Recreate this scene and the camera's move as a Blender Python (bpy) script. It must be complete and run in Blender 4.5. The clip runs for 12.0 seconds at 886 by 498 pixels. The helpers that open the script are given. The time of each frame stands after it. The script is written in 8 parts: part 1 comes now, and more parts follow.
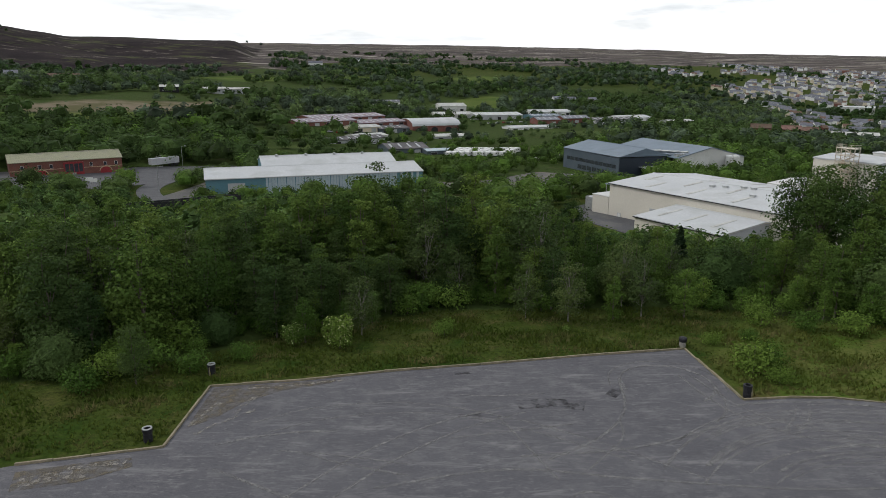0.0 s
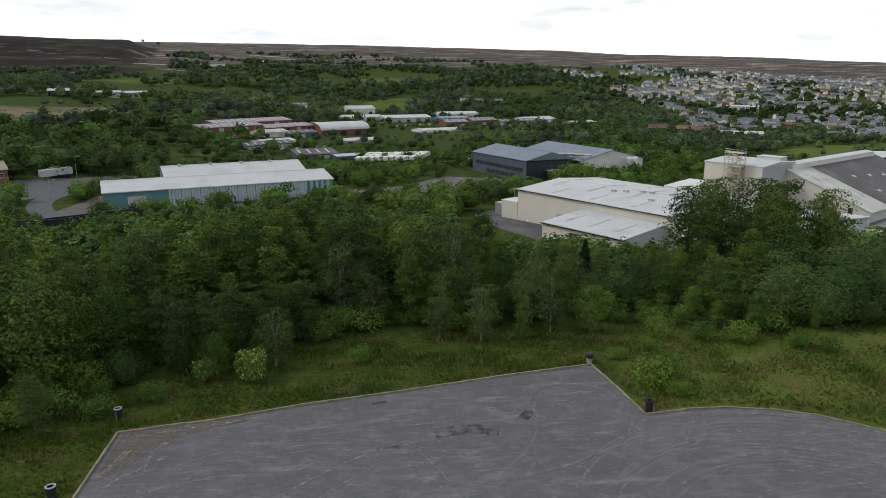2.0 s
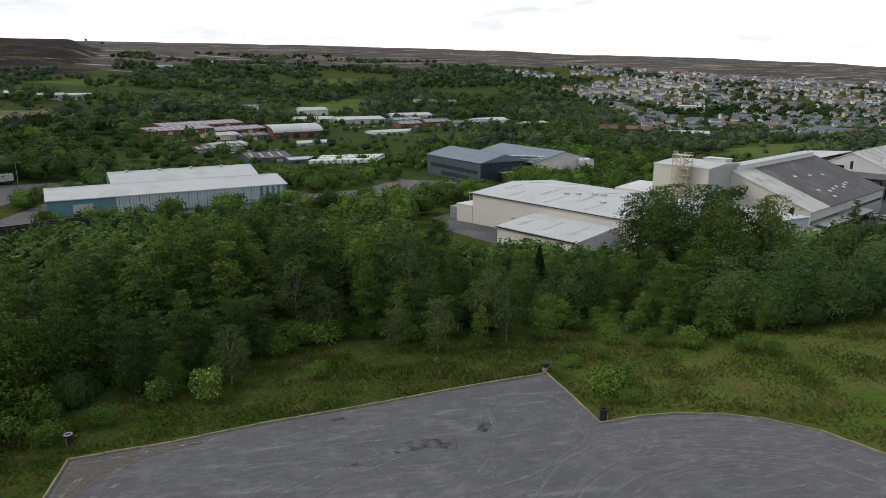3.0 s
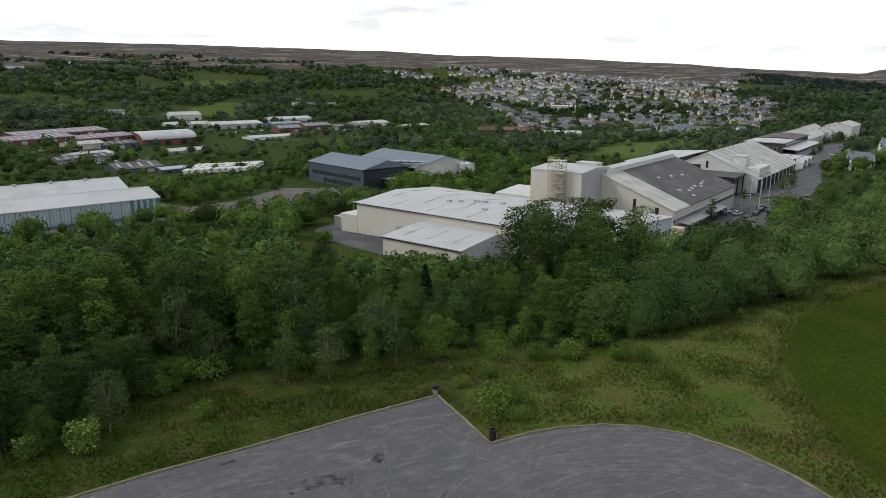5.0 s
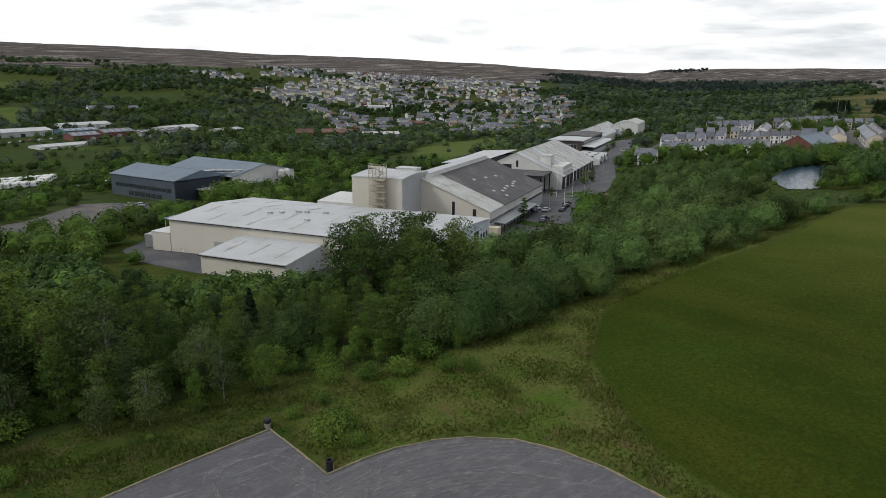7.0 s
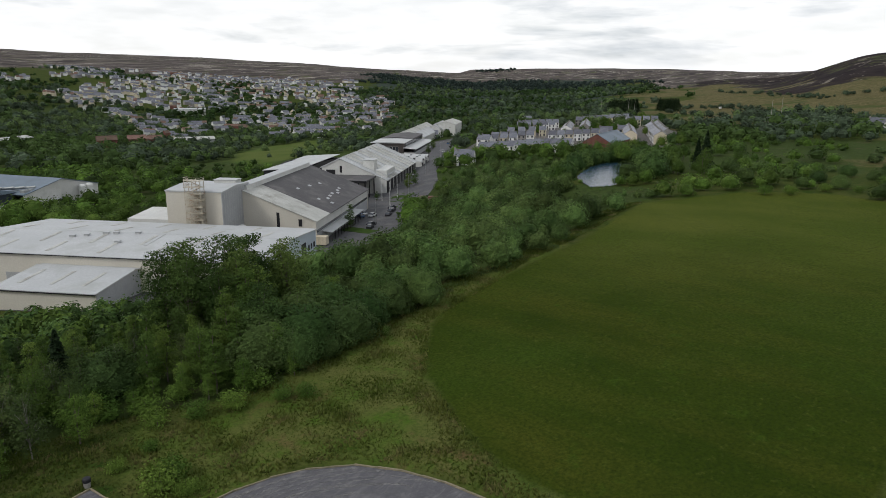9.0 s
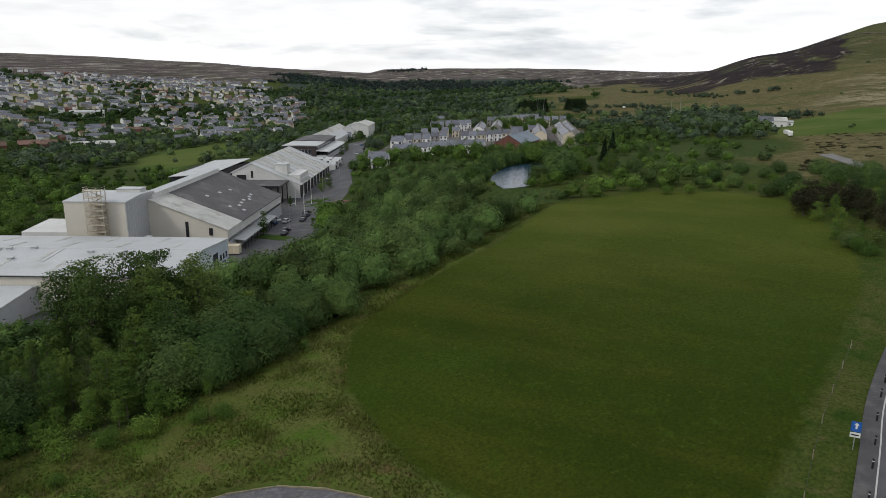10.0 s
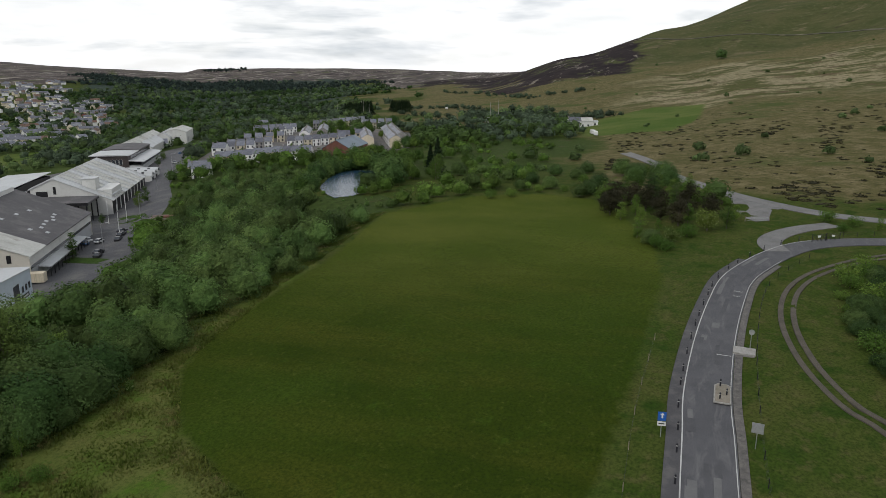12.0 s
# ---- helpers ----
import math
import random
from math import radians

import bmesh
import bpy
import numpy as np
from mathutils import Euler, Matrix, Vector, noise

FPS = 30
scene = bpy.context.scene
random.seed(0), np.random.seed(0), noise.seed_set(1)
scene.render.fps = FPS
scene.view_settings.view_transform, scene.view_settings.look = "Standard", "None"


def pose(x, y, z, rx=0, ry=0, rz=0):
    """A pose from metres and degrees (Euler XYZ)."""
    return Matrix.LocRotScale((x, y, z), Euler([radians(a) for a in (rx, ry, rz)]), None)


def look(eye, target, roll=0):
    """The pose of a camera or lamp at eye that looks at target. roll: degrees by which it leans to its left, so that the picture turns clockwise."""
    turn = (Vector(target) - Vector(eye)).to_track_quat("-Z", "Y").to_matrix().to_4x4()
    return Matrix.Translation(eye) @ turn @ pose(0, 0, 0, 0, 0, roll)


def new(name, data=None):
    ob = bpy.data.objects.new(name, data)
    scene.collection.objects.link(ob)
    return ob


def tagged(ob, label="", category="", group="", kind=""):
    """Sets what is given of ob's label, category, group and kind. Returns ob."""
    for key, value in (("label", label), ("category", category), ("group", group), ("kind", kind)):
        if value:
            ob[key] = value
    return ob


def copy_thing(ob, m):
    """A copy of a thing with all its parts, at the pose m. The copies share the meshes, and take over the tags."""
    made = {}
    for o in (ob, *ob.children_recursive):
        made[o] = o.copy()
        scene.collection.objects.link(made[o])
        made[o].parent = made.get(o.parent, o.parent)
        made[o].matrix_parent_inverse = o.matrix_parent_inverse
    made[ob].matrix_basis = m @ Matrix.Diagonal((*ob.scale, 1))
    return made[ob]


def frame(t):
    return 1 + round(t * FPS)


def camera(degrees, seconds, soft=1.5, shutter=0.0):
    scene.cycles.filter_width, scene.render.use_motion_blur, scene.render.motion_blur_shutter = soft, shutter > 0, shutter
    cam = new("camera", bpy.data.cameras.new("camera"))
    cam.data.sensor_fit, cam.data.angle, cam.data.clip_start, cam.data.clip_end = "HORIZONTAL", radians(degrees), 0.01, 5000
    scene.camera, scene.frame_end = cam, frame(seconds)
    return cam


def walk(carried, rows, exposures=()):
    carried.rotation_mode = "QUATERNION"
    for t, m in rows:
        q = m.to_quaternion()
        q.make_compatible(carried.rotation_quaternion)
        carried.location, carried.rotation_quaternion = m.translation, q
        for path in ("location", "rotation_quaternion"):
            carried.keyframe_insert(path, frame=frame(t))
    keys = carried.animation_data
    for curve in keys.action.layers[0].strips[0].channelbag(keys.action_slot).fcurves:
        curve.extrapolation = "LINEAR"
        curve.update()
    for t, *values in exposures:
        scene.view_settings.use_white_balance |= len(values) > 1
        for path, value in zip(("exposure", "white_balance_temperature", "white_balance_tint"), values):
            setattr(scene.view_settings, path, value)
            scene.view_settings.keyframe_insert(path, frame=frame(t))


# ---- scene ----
# the camera: a drone that rises straight up and turns to its right
LENS = 64.85
cam = camera(LENS, 12.0, soft=0.75)
ROWS = [  # seconds, x, y, z, yaw, pitch, lean to the right
    (0.0, -0.000, 0.000, 20.000, -0.041, -14.146, -0.241),
    (0.5, 0.023, -0.019, 20.647, -1.796, -14.154, -0.240),
    (1.0, 0.044, -0.045, 21.289, -3.621, -14.165, -0.237),
    (1.5, 0.062, -0.080, 21.933, -5.498, -14.161, -0.229),
    (2.0, 0.074, -0.122, 22.576, -7.369, -14.150, -0.219),
    (2.5, 0.081, -0.167, 23.217, -9.116, -14.151, -0.210),
    (4.5, 0.022, -0.249, 25.905, -18.201, -14.134, -0.159),
    (5.0, 0.049, -0.262, 26.572, -20.722, -14.140, -0.169),
    (5.5, 0.086, -0.276, 27.223, -23.729, -14.156, -0.189),
    (6.0, 0.125, -0.289, 27.867, -27.628, -14.168, -0.214),
    (6.5, 0.159, -0.301, 28.507, -31.520, -14.179, -0.235),
    (7.0, 0.185, -0.309, 29.149, -35.385, -14.181, -0.245),
    (9.0, 0.200, -0.331, 31.722, -49.806, -14.192, -0.230),
    (9.5, 0.174, -0.347, 32.411, -53.314, -14.197, -0.237),
    (10.0, 0.144, -0.363, 33.106, -56.837, -14.202, -0.245),
    (10.5, 0.113, -0.383, 33.807, -60.095, -14.209, -0.259),
    (11.0, 0.085, -0.410, 34.518, -63.603, -14.210, -0.282),
    (11.5, 0.061, -0.438, 35.243, -67.342, -14.195, -0.310),
    (12.0, 0.042, -0.467, 35.975, -70.844, -14.175, -0.341),
]
walk(cam, [(t, pose(x, y, z, 90 + pitch, 0, yaw) @ pose(0, 0, 0, 0, 0, -lean)) for t, x, y, z, yaw, pitch, lean in ROWS],
     exposures=[(0.0, -0.43), (2.5, -0.43), (5.0, -0.46), (7.0, -0.54), (9.5, -0.60), (12.0, -0.58)])

# ---- the lie of the land: heights along compass bearings from the middle of the car park ----
RADII = (0, 50, 80, 120, 160, 210, 280, 380, 520, 700, 950, 1250, 1700, 2500, 3600, 4900)
LAND = {
    -180: (-3.5, -3.5, -3, -2, 0, 3, 8, 15, 25, 40, 60, 90, 140, 220, 300, 300),
    -110: (-3.5, -3.5, -4, -5, -6, -6, -5, 0, 8, 20, 40, 70, 110, 170, 230, 200),
    -60: (-3.5, -3.5, -6, -11, -15, -17, -18, -14, -4, 12, 30, 60, 110, 190, 170, 120),
    -34: (-3.5, -3.6, -6, -12, -16, -18, -19, -10, 1, 9, 21, 56, 116, 118, 110, 90),
    -31.6: (-3.5, -3.6, -6, -12, -16, -18, -19, -10.5, 0.5, 8.5, 20, 53, 109, 112, 110, 90),
    -29: (-3.5, -3.6, -6, -12, -16, -18, -19.3, -12, -0.5, 8, 18, 49, 98, 108, 112, 95),
    -27.2: (-3.5, -3.6, -6, -12, -16, -18, -19.5, -13, -1, 8, 17, 47, 91, 106, 114, 100),
    -24: (-3.5, -3.6, -6, -12, -16, -18.2, -19.8, -14, -2, 8, 17, 45, 93, 106, 120, 105),
    -18.5: (-3.5, -3.6, -6, -12, -16, -18.5, -20.5, -17, -4, 6.5, 18, 44, 90, 104, 130, 110),
    -16.2: (-3.5, -3.6, -6, -12, -16, -18.6, -20.5, -17.6, -5.5, 4.5, 18, 43, 90, 106, 150, 115),
    -14.6: (-3.5, -3.6, -6, -12, -16, -18.7, -20.5, -18, -7, 3, 17, 40, 62, 100, 153, 120),
    0: (-3.5, -3.5, -5.5, -12, -17, -19, -20.5, -21, -20, -12, 4, 21, 48, 90, 150, 115),
    9: (-3.5, -3.5, -5.1, -11.4, -17, -19, -20.8, -22, -20.5, -15, -2, 15, 42, 84, 138, 105),
    15: (-3.5, -3.5, -4.8, -11, -17, -19, -21, -22.5, -21, -17, -9, 9, 36, 76, 129, 100),
    23: (-3.5, -3.5, -4.2, -10, -17, -19.5, -21.5, -23.3, -25, -27, -25, -9, 20, 62, 107, 85),
    30: (-3.5, -3.5, -3.6, -9, -17, -20, -22, -24, -29, -36, -38, -28, 2, 52, 97, 75),
    38: (-3.5, -3.4, -3.0, -7, -15, -20, -21.3, -22.5, -27, -35, -40, -33, -6, 38, 74, 55),
    45: (-3.5, -3.3, -2.4, -4.5, -13, -20, -20.5, -21, -24, -31, -38, -34, -8, 24, 46, 38),
    51: (-3.5, -3.1, -2.0, -2.4, -8, -14, -15, -15.5, -18, -22, -30, -34, -22, 2, 29, 12),
    52.2: (-3.5, -3.1, -1.9, -2.0, -7, -12.5, -14, -14.8, -17.3, -21, -29, -34, -22, 2, 46, 20),
    58: (-3.5, -3.0, -1.5, -0.8, -3, -7, -10, -11.5, -14.5, -16, -24, -30, -20, 4, 53, 30),
    66: (-3.5, -2.6, -0.9, 0.2, 0.4, -1.5, -5, -9, -10, -10, -10, -8, -4, 14, 53, 25),
    74: (-3.5, -2.2, -0.2, 0.9, 1.3, 1.5, -2.5, -5, -5.5, -5, -4, 2, 10, 26, 38, 20),
    81: (-3.5, -1.8, 0.3, 1.3, 1.7, 1.9, -1, -2.5, -2.5, -1, 12, 42, 74, 50, 44, 30),
    88: (-3.5, -1.5, 0.8, 1.4, 2.6, 3.4, 2, 2.5, 4, 10, 28, 60, 132, 168, 140, 120),
    95: (-3.5, -1.5, 0.9, 2.0, 3.6, 4.6, 5.5, 8, 14, 25, 46, 74, 178, 268, 240, 200),
    110: (-3.5, -2.0, 0.5, 2.6, 4.4, 6.0, 8.5, 14, 24, 42, 80, 140, 250, 380, 340, 250),
    180: (-3.5, -3.5, -3, -2, 0, 3, 8, 15, 25, 40, 60, 90, 140, 220, 300, 300),
}
_BEAR = np.array(list(LAND), float)
_TAB = np.array(list(LAND.values()), float)
_LR = np.log(np.array(RADII, float) + 25.0)


def _slopes(u, v):
    """Monotone tangents of the profiles v (last axis) over u."""
    d = np.diff(v) / np.diff(u)
    m = np.zeros_like(v)
    a, b = d[..., :-1], d[..., 1:]
    m[..., 1:-1] = np.where(a * b > 0, 2 * a * b / np.where(np.abs(a + b) < 1e-9, 1, a + b), 0)
    return m


_TAN = _slopes(_LR, _TAB)


def land(x, y):
    """The smooth height of the land, for arrays or numbers."""
    x, y = np.asarray(x, float), np.asarray(y, float)
    r = np.minimum(np.hypot(x, y), 4899.0)
    b = np.degrees(np.arctan2(x, y))
    i = np.clip(np.searchsorted(_BEAR, b, side="right") - 1, 0, len(_BEAR) - 2)
    w = (b - _BEAR[i]) / (_BEAR[i + 1] - _BEAR[i])
    w = w * w * (3 - 2 * w) * 0.6 + w * 0.4
    u = np.log(r + 25.0)
    j = np.clip(np.searchsorted(_LR, u, side="right") - 1, 0, len(_LR) - 2)
    h = _LR[j + 1] - _LR[j]
    s = (u - _LR[j]) / h

    def prof(k):
        return ((2 * s ** 3 - 3 * s ** 2 + 1) * _TAB[k, j] + (s ** 3 - 2 * s ** 2 + s) * h * _TAN[k, j]
                + (3 * s ** 2 - 2 * s ** 3) * _TAB[k, j + 1] + (s ** 3 - s ** 2) * h * _TAN[k, j + 1])

    return prof(i) * (1 - w) + prof(i + 1) * w

# ---- sky, sun and exposure: a bright, broken overcast ----
world = bpy.data.worlds.new("world")
scene.world = world
world.use_nodes = True
wn, wl = world.node_tree.nodes, world.node_tree.links
wn.clear()


def wnode(kind, **values):
    n = wn.new(kind)
    for key, value in values.items():
        n.inputs[key].default_value = value
    return n


SUN_BEARING, SUN_HEIGHT = -75.0, 42.0
sky = wnode("ShaderNodeTexSky")
sky.sky_type, sky.sun_disc = "NISHITA", False
sky.sun_elevation, sky.sun_rotation = radians(SUN_HEIGHT), radians(SUN_BEARING)
sky_level = wnode("ShaderNodeVectorMath")
sky_level.operation = "SCALE"
sky_level.inputs["Scale"].default_value = 0.10
wl.new(sky.outputs["Color"], sky_level.inputs[0])
coord = wnode("ShaderNodeTexCoord")
stretch = wnode("ShaderNodeMapping")
stretch.inputs["Scale"].default_value = (1.6, 1.6, 9.0)
wl.new(coord.outputs["Generated"], stretch.inputs["Vector"])
puffs = wnode("ShaderNodeTexNoise", Scale=1.9, Detail=7.0, Roughness=0.58, Distortion=0.3)
wl.new(stretch.outputs["Vector"], puffs.inputs["Vector"])
wisps = wnode("ShaderNodeTexNoise", Scale=5.5, Detail=6.0, Roughness=0.6)
wl.new(stretch.outputs["Vector"], wisps.inputs["Vector"])
cloud = wnode("ShaderNodeValToRGB")
cloud.color_ramp.elements[0].position, cloud.color_ramp.elements[0].color = 0.30, (0.80, 0.87, 0.94, 1)
cloud.color_ramp.elements[1].position, cloud.color_ramp.elements[1].color = 0.45, (1.44, 1.45, 1.46, 1)
wl.new(puffs.outputs["Fac"], cloud.inputs["Fac"])
cover = wnode("ShaderNodeValToRGB")
cover.color_ramp.elements[0].position, cover.color_ramp.elements[0].color = 0.30, (0.80, 0.80, 0.80, 1)
cover.color_ramp.elements[1].position, cover.color_ramp.elements[1].color = 0.52, (0.97, 0.97, 0.97, 1)
wl.new(wisps.outputs["Fac"], cover.inputs["Fac"])
mix_sky = wnode("ShaderNodeMix")
mix_sky.data_type = "RGBA"
wl.new(cover.outputs["Color"], mix_sky.inputs["Factor"])
wl.new(sky_level.outputs["Vector"], mix_sky.inputs["A"])
wl.new(cloud.outputs["Color"], mix_sky.inputs["B"])
# heavier, darker cloud overhead, bright towards the horizon
split = wnode("ShaderNodeSeparateXYZ")
wl.new(coord.outputs["Generated"], split.inputs["Vector"])
height = wnode("ShaderNodeMapRange")
height.inputs["From Min"].default_value, height.inputs["From Max"].default_value = 0.02, 0.75
height.inputs["To Min"].default_value, height.inputs["To Max"].default_value = 1.0, 0.1
wl.new(split.outputs["Z"], height.inputs["Value"])
tint = wnode("ShaderNodeMix")
tint.data_type = "RGBA"
tint.inputs["A"].default_value, tint.inputs["B"].default_value = (0.70, 0.74, 0.805, 1), (1.24, 1.24, 1.24, 1)
wl.new(height.outputs["Result"], tint.inputs["Factor"])
shade = wnode("ShaderNodeVectorMath")
shade.operation = "MULTIPLY"
wl.new(mix_sky.outputs["Result"], shade.inputs[0])
wl.new(tint.outputs["Result"], shade.inputs[1])
background = wnode("ShaderNodeBackground", Strength=0.9)
wl.new(shade.outputs["Vector"], background.inputs["Color"])
wl.new(background.outputs["Background"], wnode("ShaderNodeOutputWorld").inputs["Surface"])

sun_data = bpy.data.lights.new("sun", "SUN")
sun_data.energy, sun_data.angle, sun_data.color = 1.9, radians(12), (1.0, 0.965, 0.91)
sun = new("sun", sun_data)
_sb = radians(SUN_BEARING)
sun.matrix_world = look((math.sin(_sb) * 100, math.cos(_sb) * 100, 100 * math.tan(radians(SUN_HEIGHT))), (0, 0, 0))


# ---- materials ----
def surface(name, low, high, rough=0.85, size=1.0, fine=0.1, bump=0.3, stain=None, stain_size=8.0, metal=0.0, vary=0.0, leaf=0.0, where="Object", spec=0.3, island=0.0, wear=0.62):
    """A material that wanders between two colours at two scales, with fine relief, stains and an own tone for each object."""
    m = bpy.data.materials.new(name)
    m.use_nodes = True
    nt = m.node_tree
    nd, lk = nt.nodes, nt.links
    bsdf = nd["Principled BSDF"]
    bsdf.inputs["Roughness"].default_value, bsdf.inputs["Metallic"].default_value = rough, metal
    bsdf.inputs["Specular IOR Level"].default_value = spec
    if where == "World":
        spot = nd.new("ShaderNodeNewGeometry").outputs["Position"]
    else:
        spot = nd.new("ShaderNodeTexCoord").outputs["Object"]

    def grain(scale, detail, roughness=0.6):
        n = nd.new("ShaderNodeTexNoise")
        n.inputs["Scale"].default_value, n.inputs["Detail"].default_value, n.inputs["Roughness"].default_value = scale, detail, roughness
        lk.new(spot, n.inputs["Vector"])
        return n.outputs["Fac"]

    def blend(fac, a, b):
        n = nd.new("ShaderNodeMix")
        n.data_type = "RGBA"
        for socket, value in (("Factor", fac), ("A", a), ("B", b)):
            if isinstance(value, (tuple, float)):
                n.inputs[socket].default_value = value
            else:
                lk.new(value, n.inputs[socket])
        return n.outputs["Result"]

    def ramp(fac, a, b):
        n = nd.new("ShaderNodeMapRange")
        n.inputs["From Min"].default_value, n.inputs["From Max"].default_value = a, b
        lk.new(fac, n.inputs["Value"])
        return n.outputs["Result"]

    broad = grain(1 / size, 3)
    colour = blend(ramp(broad, 0.32, 0.68), (*low, 1), (*high, 1))
    small = grain(1 / fine, 4, 0.7)
    dark = tuple(c * wear for c in low)
    colour = blend(ramp(small, 0.62, 0.2), colour, (*dark, 1))
    if stain:
        colour = blend(ramp(grain(1 / stain_size, 5, 0.65), 0.5, 0.72), colour, (*stain, 1))
    if vary or island:
        h = nd.new("ShaderNodeHueSaturation")
        lk.new(colour, h.inputs["Color"])
        total = None
        if leaf:  # each tree of a grove has a tone of its own
            own = nd.new("ShaderNodeAttribute")
            own.attribute_name = "tone"
            p = nd.new("ShaderNodeMath")
            p.operation = "MULTIPLY_ADD"
            p.inputs[1].default_value, p.inputs[2].default_value = 0.42, 1.0
            lk.new(own.outputs["Fac"], p.inputs[0])
            total = p.outputs["Value"]
        for amount, node, output in ((vary, "ShaderNodeObjectInfo", "Random"), (island, "ShaderNodeNewGeometry", "Random Per Island")):
            if not amount:
                continue
            r = nd.new("ShaderNodeMapRange")
            r.inputs["To Min"].default_value, r.inputs["To Max"].default_value = 1 - amount, 1 + amount
            lk.new(nd.new(node).outputs[output], r.inputs["Value"])
            if total is None:
                total = r.outputs["Result"]
            else:
                p = nd.new("ShaderNodeMath")
                p.operation = "MULTIPLY"
                lk.new(total, p.inputs[0]), lk.new(r.outputs["Result"], p.inputs[1])
                total = p.outputs["Value"]
        lk.new(total, h.inputs["Value"])
        if vary:
            r = nd.new("ShaderNodeMapRange")
            r.inputs["To Min"].default_value, r.inputs["To Max"].default_value = 0.5 + 0.05 * vary, 0.5 - 0.05 * vary
            lk.new(nd.new("ShaderNodeObjectInfo").outputs["Random"], r.inputs["Value"])
            lk.new(r.outputs["Result"], h.inputs["Hue"])
        colour = h.outputs["Color"]
    lk.new(colour, bsdf.inputs["Base Color"])
    if bump:
        b = nd.new("ShaderNodeBump")
        b.inputs["Strength"].default_value, b.inputs["Distance"].default_value = bump, fine
        lk.new(small, b.inputs["Height"])
        lk.new(b.outputs["Normal"], bsdf.inputs["Normal"])
    if leaf:
        t = nd.new("ShaderNodeBsdfTranslucent")
        lk.new(colour, t.inputs["Color"])
        mx = nd.new("ShaderNodeMixShader")
        mx.inputs["Fac"].default_value = leaf
        lk.new(bsdf.outputs["BSDF"], mx.inputs[1]), lk.new(t.outputs["BSDF"], mx.inputs[2])
        lk.new(mx.outputs["Shader"], nd["Material Output"].inputs["Surface"])
    return m


def leaves(name, low, high, vary=0.32):
    return surface(name, low, high, rough=0.7, size=4.5, fine=0.5, bump=0.0, vary=vary, leaf=0.2, spec=0.05, island=0.28)


LEAF_ALDER = leaves("alder_leaves", (0.059, 0.107, 0.021), (0.116, 0.174, 0.035))
LEAF_BRIGHT = leaves("bright_leaves", (0.075, 0.135, 0.024), (0.120, 0.195, 0.036))
LEAF_SALLOW = leaves("sallow_leaves", (0.046, 0.082, 0.024), (0.080, 0.126, 0.038))
LEAF_BELT = leaves("belt_leaves", (0.056, 0.106, 0.030), (0.096, 0.156, 0.044))
LEAF_DULL = leaves("dull_leaves", (0.060, 0.092, 0.028), (0.098, 0.136, 0.042))
LEAF_YELLOW = leaves("yellow_leaves", (0.085, 0.125, 0.020), (0.130, 0.170, 0.035))
LEAF_PINE = leaves("needles", (0.022, 0.040, 0.018), (0.040, 0.064, 0.028))
# far woods and plantation: distance haze put into bluer, greyer leaf colours
LEAF_HAZED = leaves("hazed_woodland", (0.056, 0.082, 0.050), (0.088, 0.120, 0.070), 0.1)
LEAF_HAZED_PLANTATION = leaves("hazed_plantation_needles", (0.026, 0.042, 0.036), (0.044, 0.062, 0.050), 0.1)
LEAF_DARK = leaves("dark_alder_leaves", (0.037, 0.069, 0.020), (0.068, 0.108, 0.030))
PALE_BLUE_WALL = surface("blue_white_cladding", (0.47, 0.53, 0.60), (0.54, 0.60, 0.66), rough=0.5, size=6, fine=0.4, bump=0.04, wear=0.9)
# far trees again paler and bluer than near leaves, for haze
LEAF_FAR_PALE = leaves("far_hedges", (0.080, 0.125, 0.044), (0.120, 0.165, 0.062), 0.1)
LEAF_COPPER = leaves("copper_leaves", (0.036, 0.035, 0.020), (0.060, 0.056, 0.028))
LEAF_RUSH = leaves("rush_stems", (0.024, 0.024, 0.011), (0.042, 0.038, 0.018), 0.1)
LEAF_CLUMP = leaves("tall_clump_leaves", (0.052, 0.092, 0.022), (0.092, 0.138, 0.034))
BLOSSOM = leaves("blossom", (0.28, 0.34, 0.13), (0.48, 0.52, 0.28), 0.1)
BARK = surface("bark", (0.09, 0.075, 0.06), (0.16, 0.14, 0.12), size=0.6, fine=0.08, vary=0.2)
BARK_PALE = surface("pale_bark", (0.17, 0.16, 0.145), (0.27, 0.255, 0.23), size=0.5, fine=0.1, stain=(0.08, 0.07, 0.06), stain_size=0.6)
WHITE_SHEET = surface("white_roof_sheet", (0.42, 0.432, 0.437), (0.49, 0.50, 0.505), rough=0.5, size=14, fine=0.6, bump=0.05, stain=(0.36, 0.37, 0.36), stain_size=9, wear=0.9)
OLD_SHEET = surface("weathered_roof_sheet", (0.40, 0.40, 0.37), (0.55, 0.55, 0.52), rough=0.7, size=7, fine=0.5, bump=0.08, stain=(0.26, 0.25, 0.22), stain_size=5, wear=0.9)
DARK_SHEET = surface("dark_roof_sheet", (0.075, 0.072, 0.075), (0.105, 0.10, 0.102), rough=0.75, size=9, fine=0.5, bump=0.05, stain=(0.14, 0.13, 0.13), stain_size=6, wear=0.9)
BEIGE_WALL = surface("beige_cladding", (0.53, 0.50, 0.44), (0.60, 0.57, 0.50), rough=0.55, size=8, fine=0.4, bump=0.04, stain=(0.53, 0.50, 0.43), stain_size=6, wear=0.9)
GREY_WALL = surface("grey_cladding", (0.36, 0.37, 0.38), (0.42, 0.43, 0.44), rough=0.5, size=8, fine=0.4, bump=0.04, stain=(0.30, 0.31, 0.32), stain_size=6, wear=0.9)
